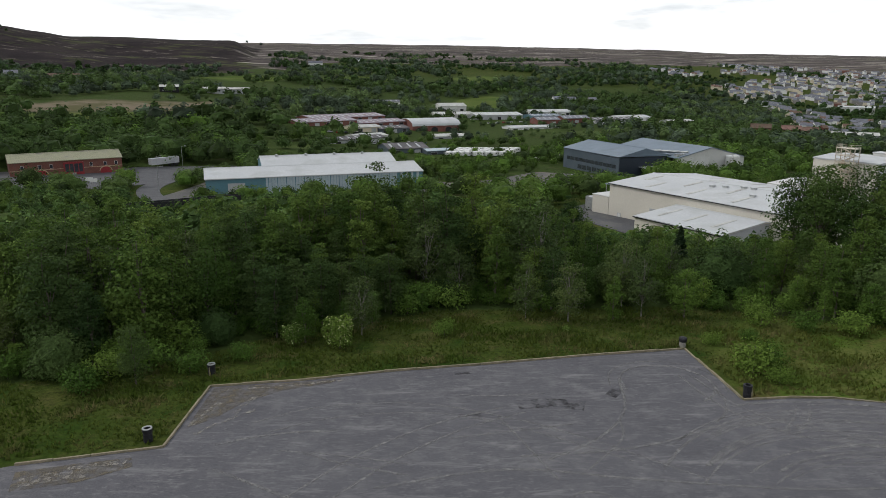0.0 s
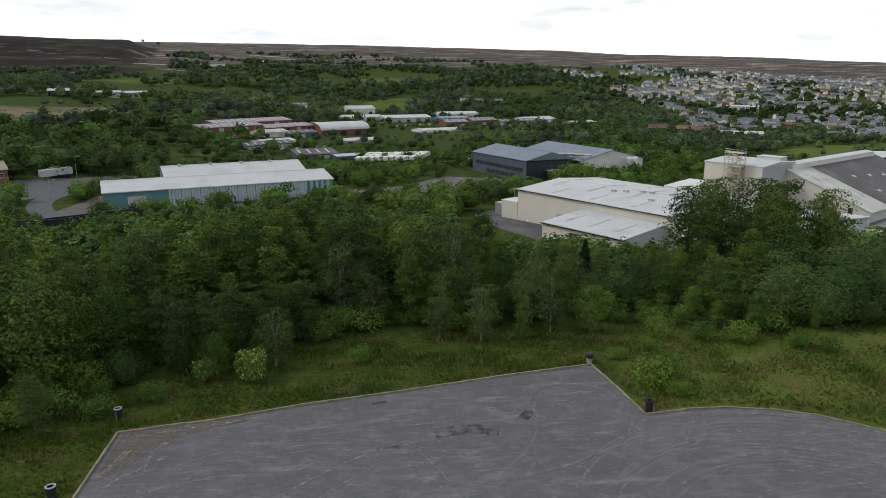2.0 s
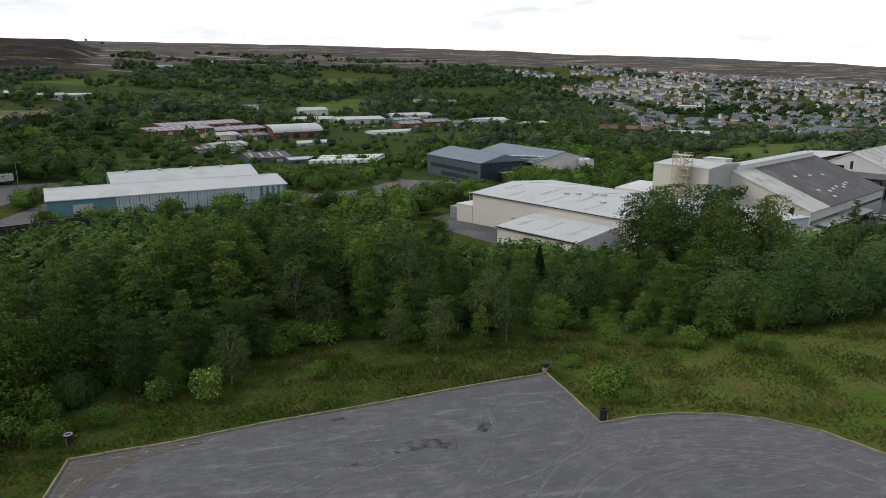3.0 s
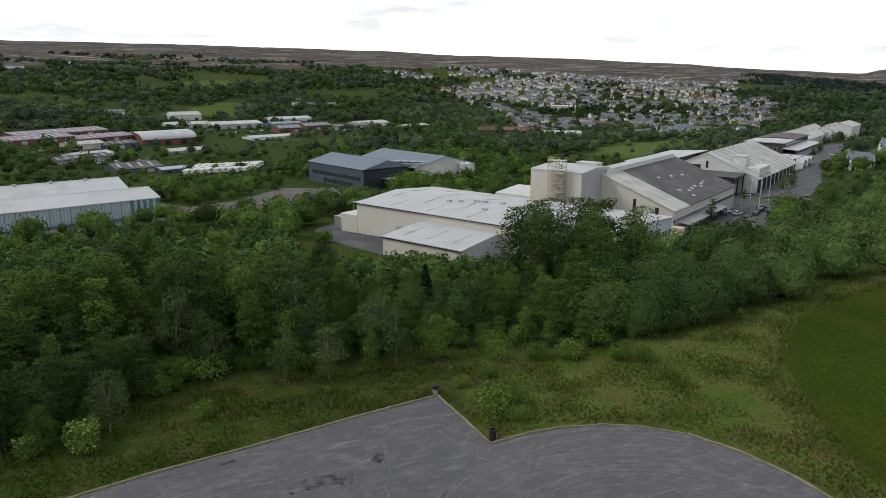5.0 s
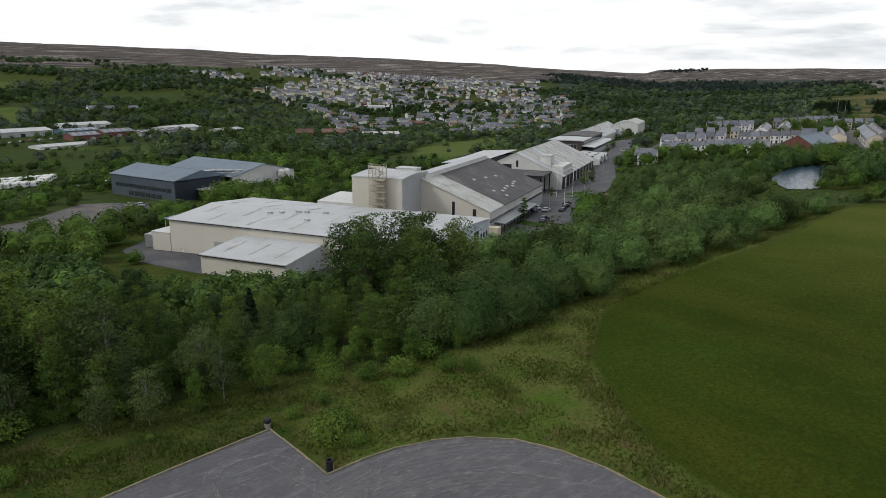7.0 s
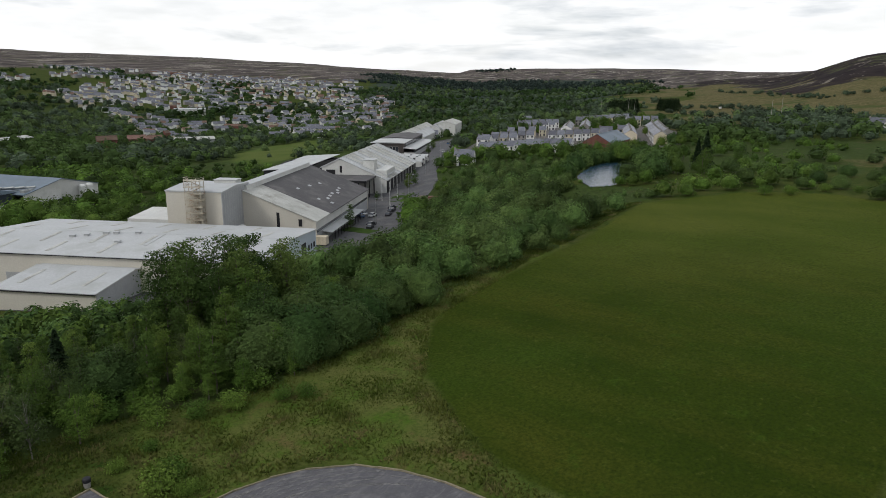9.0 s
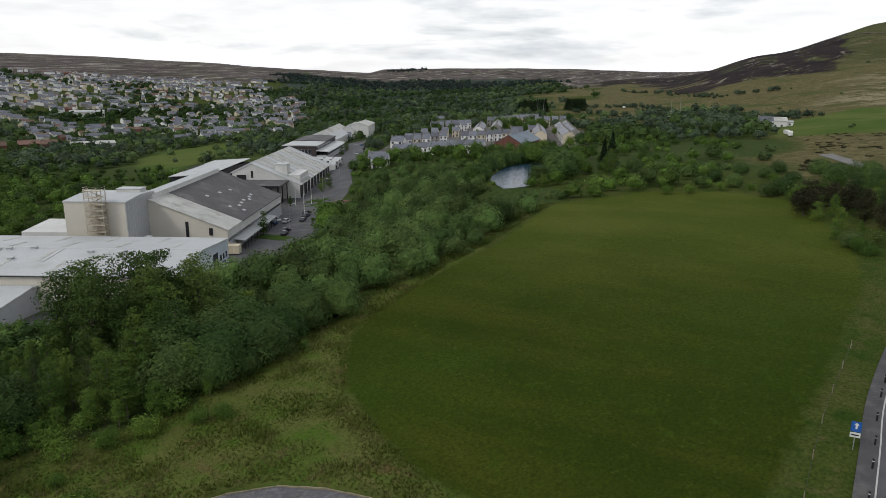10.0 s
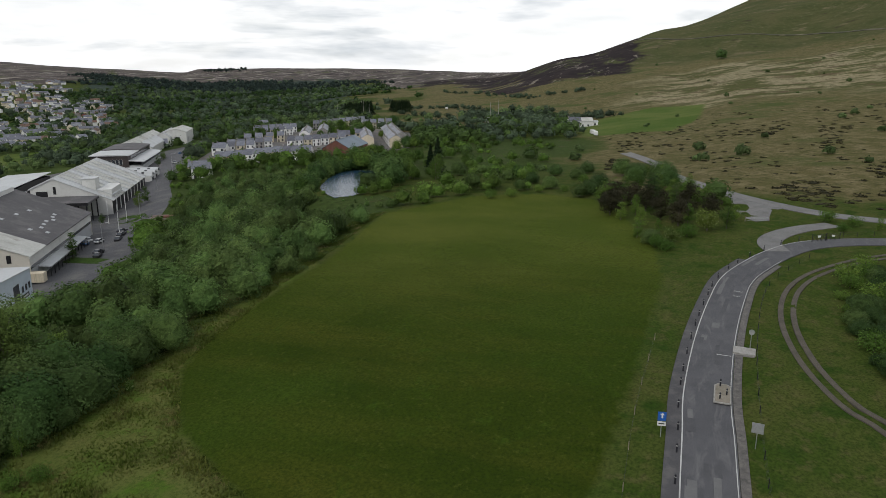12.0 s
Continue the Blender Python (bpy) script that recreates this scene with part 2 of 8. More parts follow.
PALE_WALL = surface("pale_cladding", (0.54, 0.54, 0.52), (0.62, 0.62, 0.60), rough=0.5, size=8, fine=0.4, bump=0.04, stain=(0.45, 0.45, 0.43), stain_size=5, wear=0.9)
WHITE_WALL = surface("white_render", (0.64, 0.64, 0.63), (0.74, 0.74, 0.72), rough=0.8, size=3, fine=0.2, bump=0.1, vary=0.1, wear=0.9)
CREAM_WALL = surface("cream_render", (0.50, 0.44, 0.33), (0.60, 0.54, 0.42), rough=0.85, size=3, fine=0.2, bump=0.1, vary=0.15, wear=0.9)
STONE_WALL = surface("grey_stone", (0.20, 0.19, 0.18), (0.30, 0.29, 0.27), size=1.2, fine=0.2, bump=0.3, vary=0.2)
BUFF_WALL = surface("buff_brick", (0.36, 0.27, 0.17), (0.46, 0.36, 0.24), size=1.5, fine=0.15, bump=0.2, vary=0.1)
RED_BRICK = surface("red_brick", (0.150, 0.060, 0.048), (0.215, 0.088, 0.068), size=2.0, fine=0.15, bump=0.25, stain=(0.15, 0.09, 0.08), stain_size=3, vary=0.1)
RED_PAINT = surface("red_paint", (0.22, 0.02, 0.025), (0.28, 0.03, 0.035), rough=0.5, size=1.5, fine=0.2, bump=0.05)
SLATE = surface("slate_roof", (0.095, 0.100, 0.125), (0.165, 0.170, 0.198), rough=0.42, spec=0.5, size=1.5, fine=0.3, bump=0.3, vary=0.3)
TILE_BROWN = surface("brown_tile_roof", (0.14, 0.085, 0.065), (0.20, 0.13, 0.10), size=1.5, fine=0.3, bump=0.3, vary=0.3)
LICHEN_ROOF = surface("lichened_roof", (0.26, 0.26, 0.17), (0.36, 0.35, 0.24), size=3, fine=0.4, bump=0.2, stain=(0.20, 0.19, 0.15), stain_size=3)
BLUE_WALL = surface("slate_blue_cladding", (0.055, 0.075, 0.095), (0.085, 0.105, 0.125), rough=0.45, size=5, fine=0.4, bump=0.03, wear=0.9)
BLUE_ROOF = surface("blue_grey_roof", (0.12, 0.16, 0.20), (0.16, 0.20, 0.245), rough=0.5, size=9, fine=0.5, bump=0.04, stain=(0.10, 0.13, 0.16), stain_size=8, wear=0.9)
TEAL_WALL = surface("teal_cladding", (0.075, 0.17, 0.21), (0.10, 0.21, 0.25), rough=0.5, size=6, fine=0.4, bump=0.04, stain=(0.09, 0.15, 0.17), stain_size=4, wear=0.9)
TEAL_PALE = surface("pale_blue_cladding", (0.33, 0.40, 0.44), (0.45, 0.52, 0.55), rough=0.5, size=2.5, fine=0.3, bump=0.04, stain=(0.24, 0.31, 0.36), stain_size=2.5, wear=0.9)
STEEL = surface("galvanised_steel", (0.35, 0.36, 0.36), (0.48, 0.49, 0.49), rough=0.45, metal=0.6, size=0.6, fine=0.1, bump=0.05, wear=0.9)
IVORY_STEEL = surface("ivory_painted_steel", (0.44, 0.40, 0.32), (0.58, 0.54, 0.45), rough=0.5, size=1.0, fine=0.15, bump=0.05, stain=(0.30, 0.18, 0.10), stain_size=1.2, wear=0.9)
BLACK_STEEL = surface("black_painted_steel", (0.012, 0.012, 0.014), (0.025, 0.025, 0.028), rough=0.5, size=0.5, fine=0.1, bump=0.05)
BLACK_PLASTIC = surface("black_plastic", (0.014, 0.014, 0.018), (0.024, 0.024, 0.03), rough=0.55, size=0.4, fine=0.05, bump=0.05)
DARK_OPENING = surface("dark_interior", (0.02, 0.02, 0.022), (0.035, 0.035, 0.037), rough=0.9, size=1, fine=0.2, bump=0.0)
GLASS = surface("window_glass", (0.025, 0.03, 0.038), (0.05, 0.058, 0.07), rough=0.08, size=1.5, fine=0.4, bump=0.0, spec=0.8)
SKYLIGHT = surface("rooflight_sheet", (0.30, 0.31, 0.32), (0.40, 0.41, 0.42), rough=0.3, size=1.0, fine=0.2, bump=0.02, wear=0.9)
DOOR_WHITE = surface("white_door", (0.60, 0.60, 0.58), (0.70, 0.70, 0.68), rough=0.5, size=1.0, fine=0.15, bump=0.04, wear=0.9)
ROLLER_DOOR = surface("grey_roller_door", (0.34, 0.35, 0.35), (0.42, 0.43, 0.43), rough=0.45, size=2.0, fine=0.25, bump=0.05, wear=0.9)
CONCRETE = surface("concrete", (0.28, 0.27, 0.25), (0.38, 0.37, 0.34), size=1.0, fine=0.12, bump=0.2, stain=(0.18, 0.17, 0.15), stain_size=1.5)
TIMBER = surface("weathered_timber", (0.20, 0.17, 0.11), (0.32, 0.28, 0.20), size=0.8, fine=0.08, bump=0.2, stain=(0.12, 0.12, 0.07), stain_size=1.2, vary=0.15)


# ---- small helpers for shapes ----
def mesh_of(name, bm, *materials):
    me = bpy.data.meshes.new(name)
    bm.to_mesh(me)
    bm.free()
    for m in materials:
        me.materials.append(m)
    return me


def part(name, bm, material, parent, label=""):
    """Links a bmesh as one mesh object under a thing or a part."""
    ob = new(name, mesh_of(name, bm, *(material if isinstance(material, tuple) else (material,))))
    ob.parent = parent
    return tagged(ob, label)


def thing(name, x, y, z, turn, label, category, group="", kind=""):
    """An Empty at a thing's base; turn in degrees from the x axis."""
    ob = new(name)
    ob.empty_display_size = 0.5
    ob.matrix_basis = pose(x, y, z, 0, 0, turn)
    return tagged(ob, label, category, group, kind)


def raw(name, verts, faces, *materials, smooth=False, indices=None):
    me = bpy.data.meshes.new(name)
    me.from_pydata(verts, [], faces)
    for m in materials:
        me.materials.append(m)
    if indices is not None:
        me.polygons.foreach_set("material_index", indices)
    if smooth:
        me.polygons.foreach_set("use_smooth", [True] * len(faces))
    me.update()
    return new(name, me)


def box(x0, x1, y0, y1, z0, z1, bm=None, bevel=0.0):
    own = bm is None
    bm = bmesh.new() if own else bm
    v = [bm.verts.new(p) for p in ((x0, y0, z0), (x1, y0, z0), (x1, y1, z0), (x0, y1, z0), (x0, y0, z1), (x1, y0, z1), (x1, y1, z1), (x0, y1, z1))]
    for f in ((3, 2, 1, 0), (4, 5, 6, 7), (0, 1, 5, 4), (1, 2, 6, 5), (2, 3, 7, 6), (3, 0, 4, 7)):
        bm.faces.new([v[i] for i in f])
    if bevel and own:
        bmesh.ops.bevel(bm, geom=bm.edges[:], offset=bevel, segments=1, affect="EDGES")
    return bm


def extrude(profile, axis, a, b, bm=None):
    """A closed outline of (u, w) drawn out from a to b along 'x' (u is y, w is z) or 'y' (u is x) or 'z' (u, w are x, y)."""
    bm = bm or bmesh.new()

    def put(u, w, s):
        return bm.verts.new((s, u, w) if axis == "x" else (u, s, w) if axis == "y" else (u, w, s))

    one, two = [put(u, w, a) for u, w in profile], [put(u, w, b) for u, w in profile]
    n = len(profile)
    bm.faces.new(one[::-1])
    bm.faces.new(two)
    for i in range(n):
        bm.faces.new((one[i], one[(i + 1) % n], two[(i + 1) % n], two[i]))
    bmesh.ops.recalc_face_normals(bm, faces=bm.faces)
    return bm


def rod(p, q, r0, r1=None, sides=7, bm=None):
    """A tapered round bar from p to q."""
    bm = bm or bmesh.new()
    p, q = Vector(p), Vector(q)
    r1 = r0 if r1 is None else r1
    d = (q - p).normalized()
    s = d.orthogonal().normalized()
    t = d.cross(s)
    rings = []
    for c, r in ((p, r0), (q, r1)):
        rings.append([bm.verts.new(c + (s * math.cos(k * math.tau / sides) + t * math.sin(k * math.tau / sides)) * r) for k in range(sides)])
    for k in range(sides):
        bm.faces.new((rings[0][k], rings[0][(k + 1) % sides], rings[1][(k + 1) % sides], rings[1][k]))
    bm.faces.new(rings[0][::-1])
    bm.faces.new(rings[1])
    return bm


def lathe(profile, sides=16, bm=None):
    """A turned body from (radius, height) pairs, bottom to top."""
    bm = bm or bmesh.new()
    rings = [[bm.verts.new((r * math.cos(k * math.tau / sides), r * math.sin(k * math.tau / sides), z)) for k in range(sides)] for r, z in profile]
    for a, b in zip(rings, rings[1:]):
        for k in range(sides):
            bm.faces.new((a[k], a[(k + 1) % sides], b[(k + 1) % sides], b[k]))
    bm.faces.new(rings[0][::-1])
    bm.faces.new(rings[-1])
    return bm


def inside(x, y, poly):
    """Which of the points lie within the outline (arrays or numbers)."""
    x, y = np.asarray(x, float), np.asarray(y, float)
    hit = np.zeros(x.shape, bool)
    for (x0, y0), (x1, y1) in zip(poly, poly[1:] + poly[:1]):
        cross = ((y0 > y) != (y1 > y)) & (x < (x1 - x0) * (y - y0) / ((y1 - y0) or 1e-9) + x0)
        hit ^= cross
    return hit


def smooth_line(points, step=1.0):
    """Points at even steps on a smooth line through the given ones (Catmull-Rom)."""
    p = [np.array(q, float) for q in points]
    p = [2 * p[0] - p[1], *p, 2 * p[-1] - p[-2]]
    out = []
    for a, b, c, d in zip(p, p[1:], p[2:], p[3:]):
        n = max(1, int(np.linalg.norm(c - b) / step))
        for k in range(n):
            t = k / n
            out.append(0.5 * (2 * b + (c - a) * t + (2 * a - 5 * b + 4 * c - d) * t * t + (3 * b - a - 3 * c + d) * t ** 3))
    out.append(p[-2])
    return np.array(out)


def near_line(x, y, line):
    """The distance of points from a line of points."""
    x, y = np.asarray(x, float), np.asarray(y, float)
    d = np.full(x.shape, 1e9)
    for (x0, y0), (x1, y1) in zip(line, line[1:]):
        dx, dy = x1 - x0, y1 - y0
        t = np.clip(((x - x0) * dx + (y - y0) * dy) / (dx * dx + dy * dy + 1e-9), 0, 1)
        d = np.minimum(d, np.hypot(x - x0 - t * dx, y - y0 - t * dy))
    return d


# ---- the plan: outlines in metres ----
CAR_PARK = [(-60, 20), (-42, 32), (-26.3, 38.4), (-18.0, 40.6), (-17.9, 49.7), (-10.8, 50.9), (-4.7, 52.4), (3.2, 53.9), (12.0, 56.0), (21.5, 57.8), (22.4, 47.5),
            (26.0, 47.9), (29.3, 47.8), (32.5, 47.0), (35.3, 45.6), (38.6, 42.6), (40.6, 38.6), (41.6, 34.4), (42.0, 30.0), (42.0, 12.0), (36, -18), (-60, -25)]
FIELD = [(47, 33), (50, 40), (55.5, 48.5), (61, 54.5), (70, 60.5), (82, 64.5), (98, 64.5), (121, 66), (145, 70), (168, 73.5), (182, 64), (193, 54), (200, 36), (193, 22),
         (178, 15), (165, 11), (142, 4), (121, 1.5), (100, 2.6), (84, 3.2), (67, 4.2), (55, 5.5), (47, 12), (45.5, 23)]
ROAD_MID = [(42, -5.2), (52, -5.1), (60, -5.0), (69, -5.0), (79, -5.0), (95.5, -6.2), (111.8, -8.2), (124.4, -10.5), (135.2, -14.9), (143.0, -19.2), (149.2, -24.2), (153.2, -31), (155.8, -41), (160, -60)]
ROAD_FAR = [(330, 26), (285, 11), (250, 4), (231, -1), (216, -7), (203, -13), (191, -22), (180, -33), (174, -46), (168, -66)]
TRACK = [(156, -56), (144.5, -38), (138.8, -30.6), (129.6, -22.9), (119.2, -18.3), (105.5, -16.2), (91.6, -16.8), (81.2, -19.4), (75.8, -22.9), (62, -29)]
SPUR = [(143.5, -18.6), (149, -17.6), (154, -18.6), (159.5, -21.6), (164.5, -26), (169, -32)]
APRON = [(202, -12.5), (194, -11.8), (186, -11.6), (179.6, -13.0), (172, -14.6), (168.6, -16.4), (170.6, -19.6), (176, -20.0), (182, -21.0), (187.5, -25.4), (195, -20.5)]
POND = [(197, 105), (204, 112), (213, 119), (227, 124.6), (237, 127.5), (247, 129.5), (257, 128), (260, 123), (256, 118), (247, 113), (233, 108), (217, 103.5), (204, 101)]
WOOD = [(-75, 42), (-38, 52), (-26, 51.5), (-22, 56), (-16, 62), (-8, 68.5), (0, 70), (10, 70.5), (18, 70.5), (26, 70.5), (33, 67), (41, 62.5), (52, 62.5), (64, 65.5), (74, 66.5),
        (84, 68.0), (100, 66.8), (121, 68.2), (140, 72), (165, 75.6), (184, 74), (203, 92), (200, 112), (232, 146), (275, 160), (300, 195), (288, 222), (223, 184), (146, 137), (104, 110),
        (66, 124), (40, 149), (30, 172), (20, 196), (8, 212), (-10, 226), (-80, 204), (-100, 214), (-126, 226), (-165, 236), (-220, 210), (-190, 60)]

PLACE = np.array((46.8, 193.6))  # the corner of the works; u runs along its long shed, v across it
U_DIR, V_DIR = np.array((0.523, -0.852)), np.array((0.852, 0.523))
V_TURN = math.degrees(math.atan2(0.523, 0.852))


def works(a, b):
    """A place in the works, a metres along its long shed and b metres back."""
    return tuple(PLACE + a * U_DIR + b * V_DIR)


def works_poly(*ab):
    return [works(a, b) for a, b in ab]


ACCESS = [works(a, b) for a, b in ((88, 62), (84, 90), (80, 130), (77, 165), (75, 205), (73, 250), (71, 300), (70, 345), (72, 400), (76, 470))]
OFFICE_FRONT = [(40, 258), (74, 256), (84, 274), (70, 300), (60, 322), (44, 330)]
WORKS_YARD = works_poly((-20, 14), (-14, -4), (-2, -12), (14, -15), (25, -17), (52, -17), (80, -1), (88, 34), (94, 62), (94, 90), (92, 130), (92, 165), (84, 210), (80, 300), (80, 420), (66, 420), (-4, 300), (-4, 60), (-14, 40))
TEAL_YARD = [(-92, 212), (-78, 214), (-2, 238), (12, 236), (34, 238), (58, 262), (60, 292), (40, 300), (20, 272), (2, 262), (-20, 290), (-90, 262)]
BRICK_YARD = [(-178, 244), (-160, 236), (-120, 240), (-100, 262), (-92, 290), (-100, 305), (-118, 296), (-172, 262)]
VALLEY_ROAD = [(-92, 306), (-103, 270), (-104, 247), (-96, 226), (-84, 210), (-76, 196), (-70, 176)]
ESTATE = [(-70, 300), (-10, 310), (30, 330), (70, 420), (130, 520), (215, 590), (180, 640), (60, 640), (-20, 560), (-90, 470), (-110, 400)]
FARM_YARD = [(-262, 420), (-225, 452), (-190, 500), (-150, 520), (-120, 555), (-110, 610), (-180, 600), (-235, 540), (-300, 470)]
VILLAGE = [(318, 256), (335, 196), (345, 172), (405, 158), (510, 205), (560, 270), (540, 330), (440, 330), (330, 268)]
MEADOW = [(262, 405), (318, 478), (388, 530), (452, 556), (470, 528), (400, 462), (318, 402), (262, 364)]
FARM_MEADOW = [(-240, 366), (-256, 396), (-205, 438), (-168, 462), (-148, 492), (-138, 478), (-160, 446), (-203, 400)]
GLADES = [[(31, 690), (9, 752), (50, 828), (93, 798), (65, 703)], [(44, 985), (5, 1080), (71, 1185), (110, 1100)], [(-160, 905), (-120, 1010), (-40, 1060), (-60, 960)], [(-290, 800), (-240, 900), (-180, 860), (-210, 780)]]
EARTH = [(-262, 418), (-258, 449), (-245, 494), (-214, 504), (-187, 517), (-165, 540), (-149, 516), (-170, 468), (-205, 440), (-238, 412)]
HOLES = []  # footprints that stay clear of trees


def bumps(x, y, r):
    """Unevenness of the open land, stronger far off, none on made ground."""
    h = 0.0
    if r > 260:
        k = min(1.0, (r - 260) / 700)
        h += k * 3.0 * noise.noise((x / 150, y / 150, 0.3)) + k * 1.2 * noise.noise((x / 55, y / 55, 4.1))
    if r > 1100:
        k = min(1.0, (r - 1100) / 900) * min(1.0, max(0.0, (3300 - r) / 700))
        h += k * (9 * noise.noise((x / 420, y / 420, 7.7)) + 4 * noise.noise((x / 170, y / 170, 2.7)))
    return h


def ground_z(x, y):
    z = float(land(x, y)) + bumps(x, y, math.hypot(x, y))
    if 180 < x < 275 and 85 < y < 145:  # the bowl of the pond and its bank
        px, py = np.array([x]), np.array([y])
        e = float(near_line(px, py, POND + POND[:1])[0])
        if inside(px, py, POND)[0]:
            z = -3.2 - min(0.8, 0.25 * e)
        else:
            k = min(1.0, e / 13)
            k = k * k * (3 - 2 * k)
            z = z * k + (-3.1 + 0.1 * e) * (1 - k)
    return z


# the ground: one sheet to the horizon, finer where it is near
steps = np.concatenate([np.arange(-48, 116, 0.42), np.arange(116, 312, 3.0)])
rings = np.concatenate([[0.0], np.geomspace(4.0, 4850.0, 262)])
gx, gy = np.sin(np.radians(steps))[None, :] * rings[:, None], np.cos(np.radians(steps))[None, :] * rings[:, None]
na, nr = len(steps), len(rings)
in_field, in_wood, in_park = inside(gx, gy, FIELD), inside(gx, gy, WOOD), inside(gx, gy, CAR_PARK)
gr, gb = np.hypot(gx, gy), np.degrees(np.arctan2(gx, gy))


def reach(poly):
    """How far inside an outline the points lie (outside: minus)."""
    return np.where(inside(gx, gy, poly), 1, -1) * near_line(gx, gy, poly + poly[:1])


open_land, sunk = np.ones_like(gx), np.zeros_like(gx)
for poly in (CAR_PARK, WORKS_YARD, TEAL_YARD, BRICK_YARD, VILLAGE):
    d = reach(poly)
    open_land *= np.clip(-d / 3.0, 0, 1)
    sunk = np.maximum(sunk, np.clip(d / 2.0, 0, 1) * 0.12)
for line, w in ((ROAD_MID, 5.2), (ROAD_FAR, 3.4), (SPUR, 3.6), (VALLEY_ROAD, 4.6)):
    d = near_line(gx, gy, smooth_line(line, 6.0))
    open_land *= np.clip((d - w) / 3.0, 0, 1)
    sunk = np.maximum(sunk, np.clip((w - d) / 1.0, 0, 1) * 0.1)
field_in = reach(FIELD)
open_land *= np.clip(-field_in / 3.0, 0, 1)
gz = np.empty_like(gx)
for i in range(nr):
    for j in range(na):
        x, y = gx[i, j], gy[i, j]
        z = ground_z(x, y)
        if gr[i, j] < 260 and open_land[i, j] > 0:
            z += open_land[i, j] * (0.16 * noise.noise((x / 2.3, y / 2.3, 0.0)) + 0.22 * noise.noise((x / 7, y / 7, 3.0)) + 0.06)
        z -= sunk[i, j]
        gz[i, j] = z
faces = [(i * na + j, i * na + (j + 1) % na, (i + 1) * na + (j + 1) % na, (i + 1) * na + j) for i in range(1, nr - 1) for j in range(na)]
faces += [(0, na + (j + 1) % na, na + j) for j in range(na)]
ground = raw("ground", np.stack([gx, gy, gz], -1).reshape(-1, 3).tolist(), [f[::-1] for f in faces], smooth=True)
tagged(ground, "rough green grassland, woodland floor and brown heather moor", "ground", kind="structure")


def cover(name, values):
    ground.data.attributes.new(name, "FLOAT", "POINT").data.foreach_set("value", np.ascontiguousarray(values, np.float32).ravel())


def step(v, a, b):
    t = np.clip((v - a) / (b - a), 0, 1)
    return t * t * (3 - 2 * t)


# the kinds of cover, which the ground's material blends
warp = np.array([[noise.noise((x / 70, y / 70, 2.2)) if r > 150 else 0.0 for x, y, r in zip(*row)] for row in zip(gx, gy, gr)])
right_hill = step(gb + 7 * warp, 79, 90) * (1 - step(gb, 150, 200)) * step(gr, 175, 235)
right_hill = np.maximum(right_hill, step(gb + 9 * warp, 62, 71) * (1 - step(gb, 150, 200)) * step(gr + 60 * warp, 470, 600))
heather = step(gr + 160 * warp + 420 * step(-gb, 6, 13) - 420 * step(gb, 6, 20), 1380, 1640) * (1 - step(gb, 40, 46))
heather = np.maximum(heather, step(gr, 1700, 2500) * (1 - right_hill) * (1 - step(gb, 44, 48)))
heather = np.maximum(heather, step(gr + 160 * warp, 1000, 1250) * step(gb + 5 * warp + (gr - 1100) * 0.004, 72, 78) * (1 - step(gb + 2 * warp, 85, 87.5)))
heather = np.maximum(heather, step(gr + 200 * warp, 2300, 2700) * step(gb, 44, 48) * (1 - step(gb, 82, 88)))
right_hill *= 1 - step(gr, 2300, 2700) * (1 - step(gb, 82, 88))
heather = np.maximum(heather, 0.8 * step(gr + 200 * warp, 1650, 1900) * (1 - step(gr, 2500, 2900)) * step(gb, 64, 67) * (1 - step(gb, 80, 84)))
heather = np.maximum(heather, step(-gb + 3 * warp, 13, 16) * step(gr + 90 * warp, 900, 1080) * (1 - step(gb, 100, 120)))
cover("mown", np.clip(0.5 + field_in / 5.0, 0, 1))
cover("wood", np.maximum(in_wood * 1.0, step(gr, 235, 300) * (1 - right_hill) * (1 - step(gr, 900, 1400)) * (1 - step(gb + 9 * warp, 64, 71) * step(gr + 60 * warp, 430, 520)) * 0.8))
# distance mask for the field's painted grazing-angle sheen
cover("thin", step(gr + 22 * warp, 78, 165))
cover("earth", np.clip(0.5 + reach(EARTH) / 24.0, 0, 1))
cover("moor", heather)
burnt = step(-gb + 2 * warp, 14.0, 15.5) * (1 - step(gr, 2000, 2400))
burnt = np.maximum(burnt, step(gb, 66, 72) * (1 - step(gr, 2000, 2400)))
MEADOW_EDGE = [(22, 47), (24, 58), (30, 66), (44, 62), (64, 66), (100, 69), (120, 70), (118, 66), (98, 64), (70, 60), (55, 48), (48, 36), (46, 20), (43, 20), (42, 36), (36, 47)]
cover("lush", np.clip(0.5 + reach(MEADOW_EDGE) / 5.0, 0, 1))
cover("burnt", burnt * (1 - step(gb, 130, 150)))
cover("bleach", step(gb + 4 * warp, 83, 89) * step(gr + 90 * warp, 560, 680) * (1 - step(gr + 120 * warp, 980, 1120)))
cover("upper", step(gr + 70 * warp, 1130, 1270) * step(gb, 80, 85))
PASTURE = [(440, 62), (520, 72), (600, 70), (660, 30), (640, -12), (500, -6), (440, 10)]
cover("upland", right_hill)
cover("pasture", np.clip(0.5 + np.max([reach(poly) for poly in (PASTURE, MEADOW, FARM_MEADOW, *GLADES)], 0) / 14.0, 0, 1))
cover("forest", step(gb + 3 * warp, 42, 47) * (1 - step(gb + 5 * warp, 61, 67)) * step(gr, 1250, 1500) * (1 - step(gr + 150 * warp, 2350, 2650)))


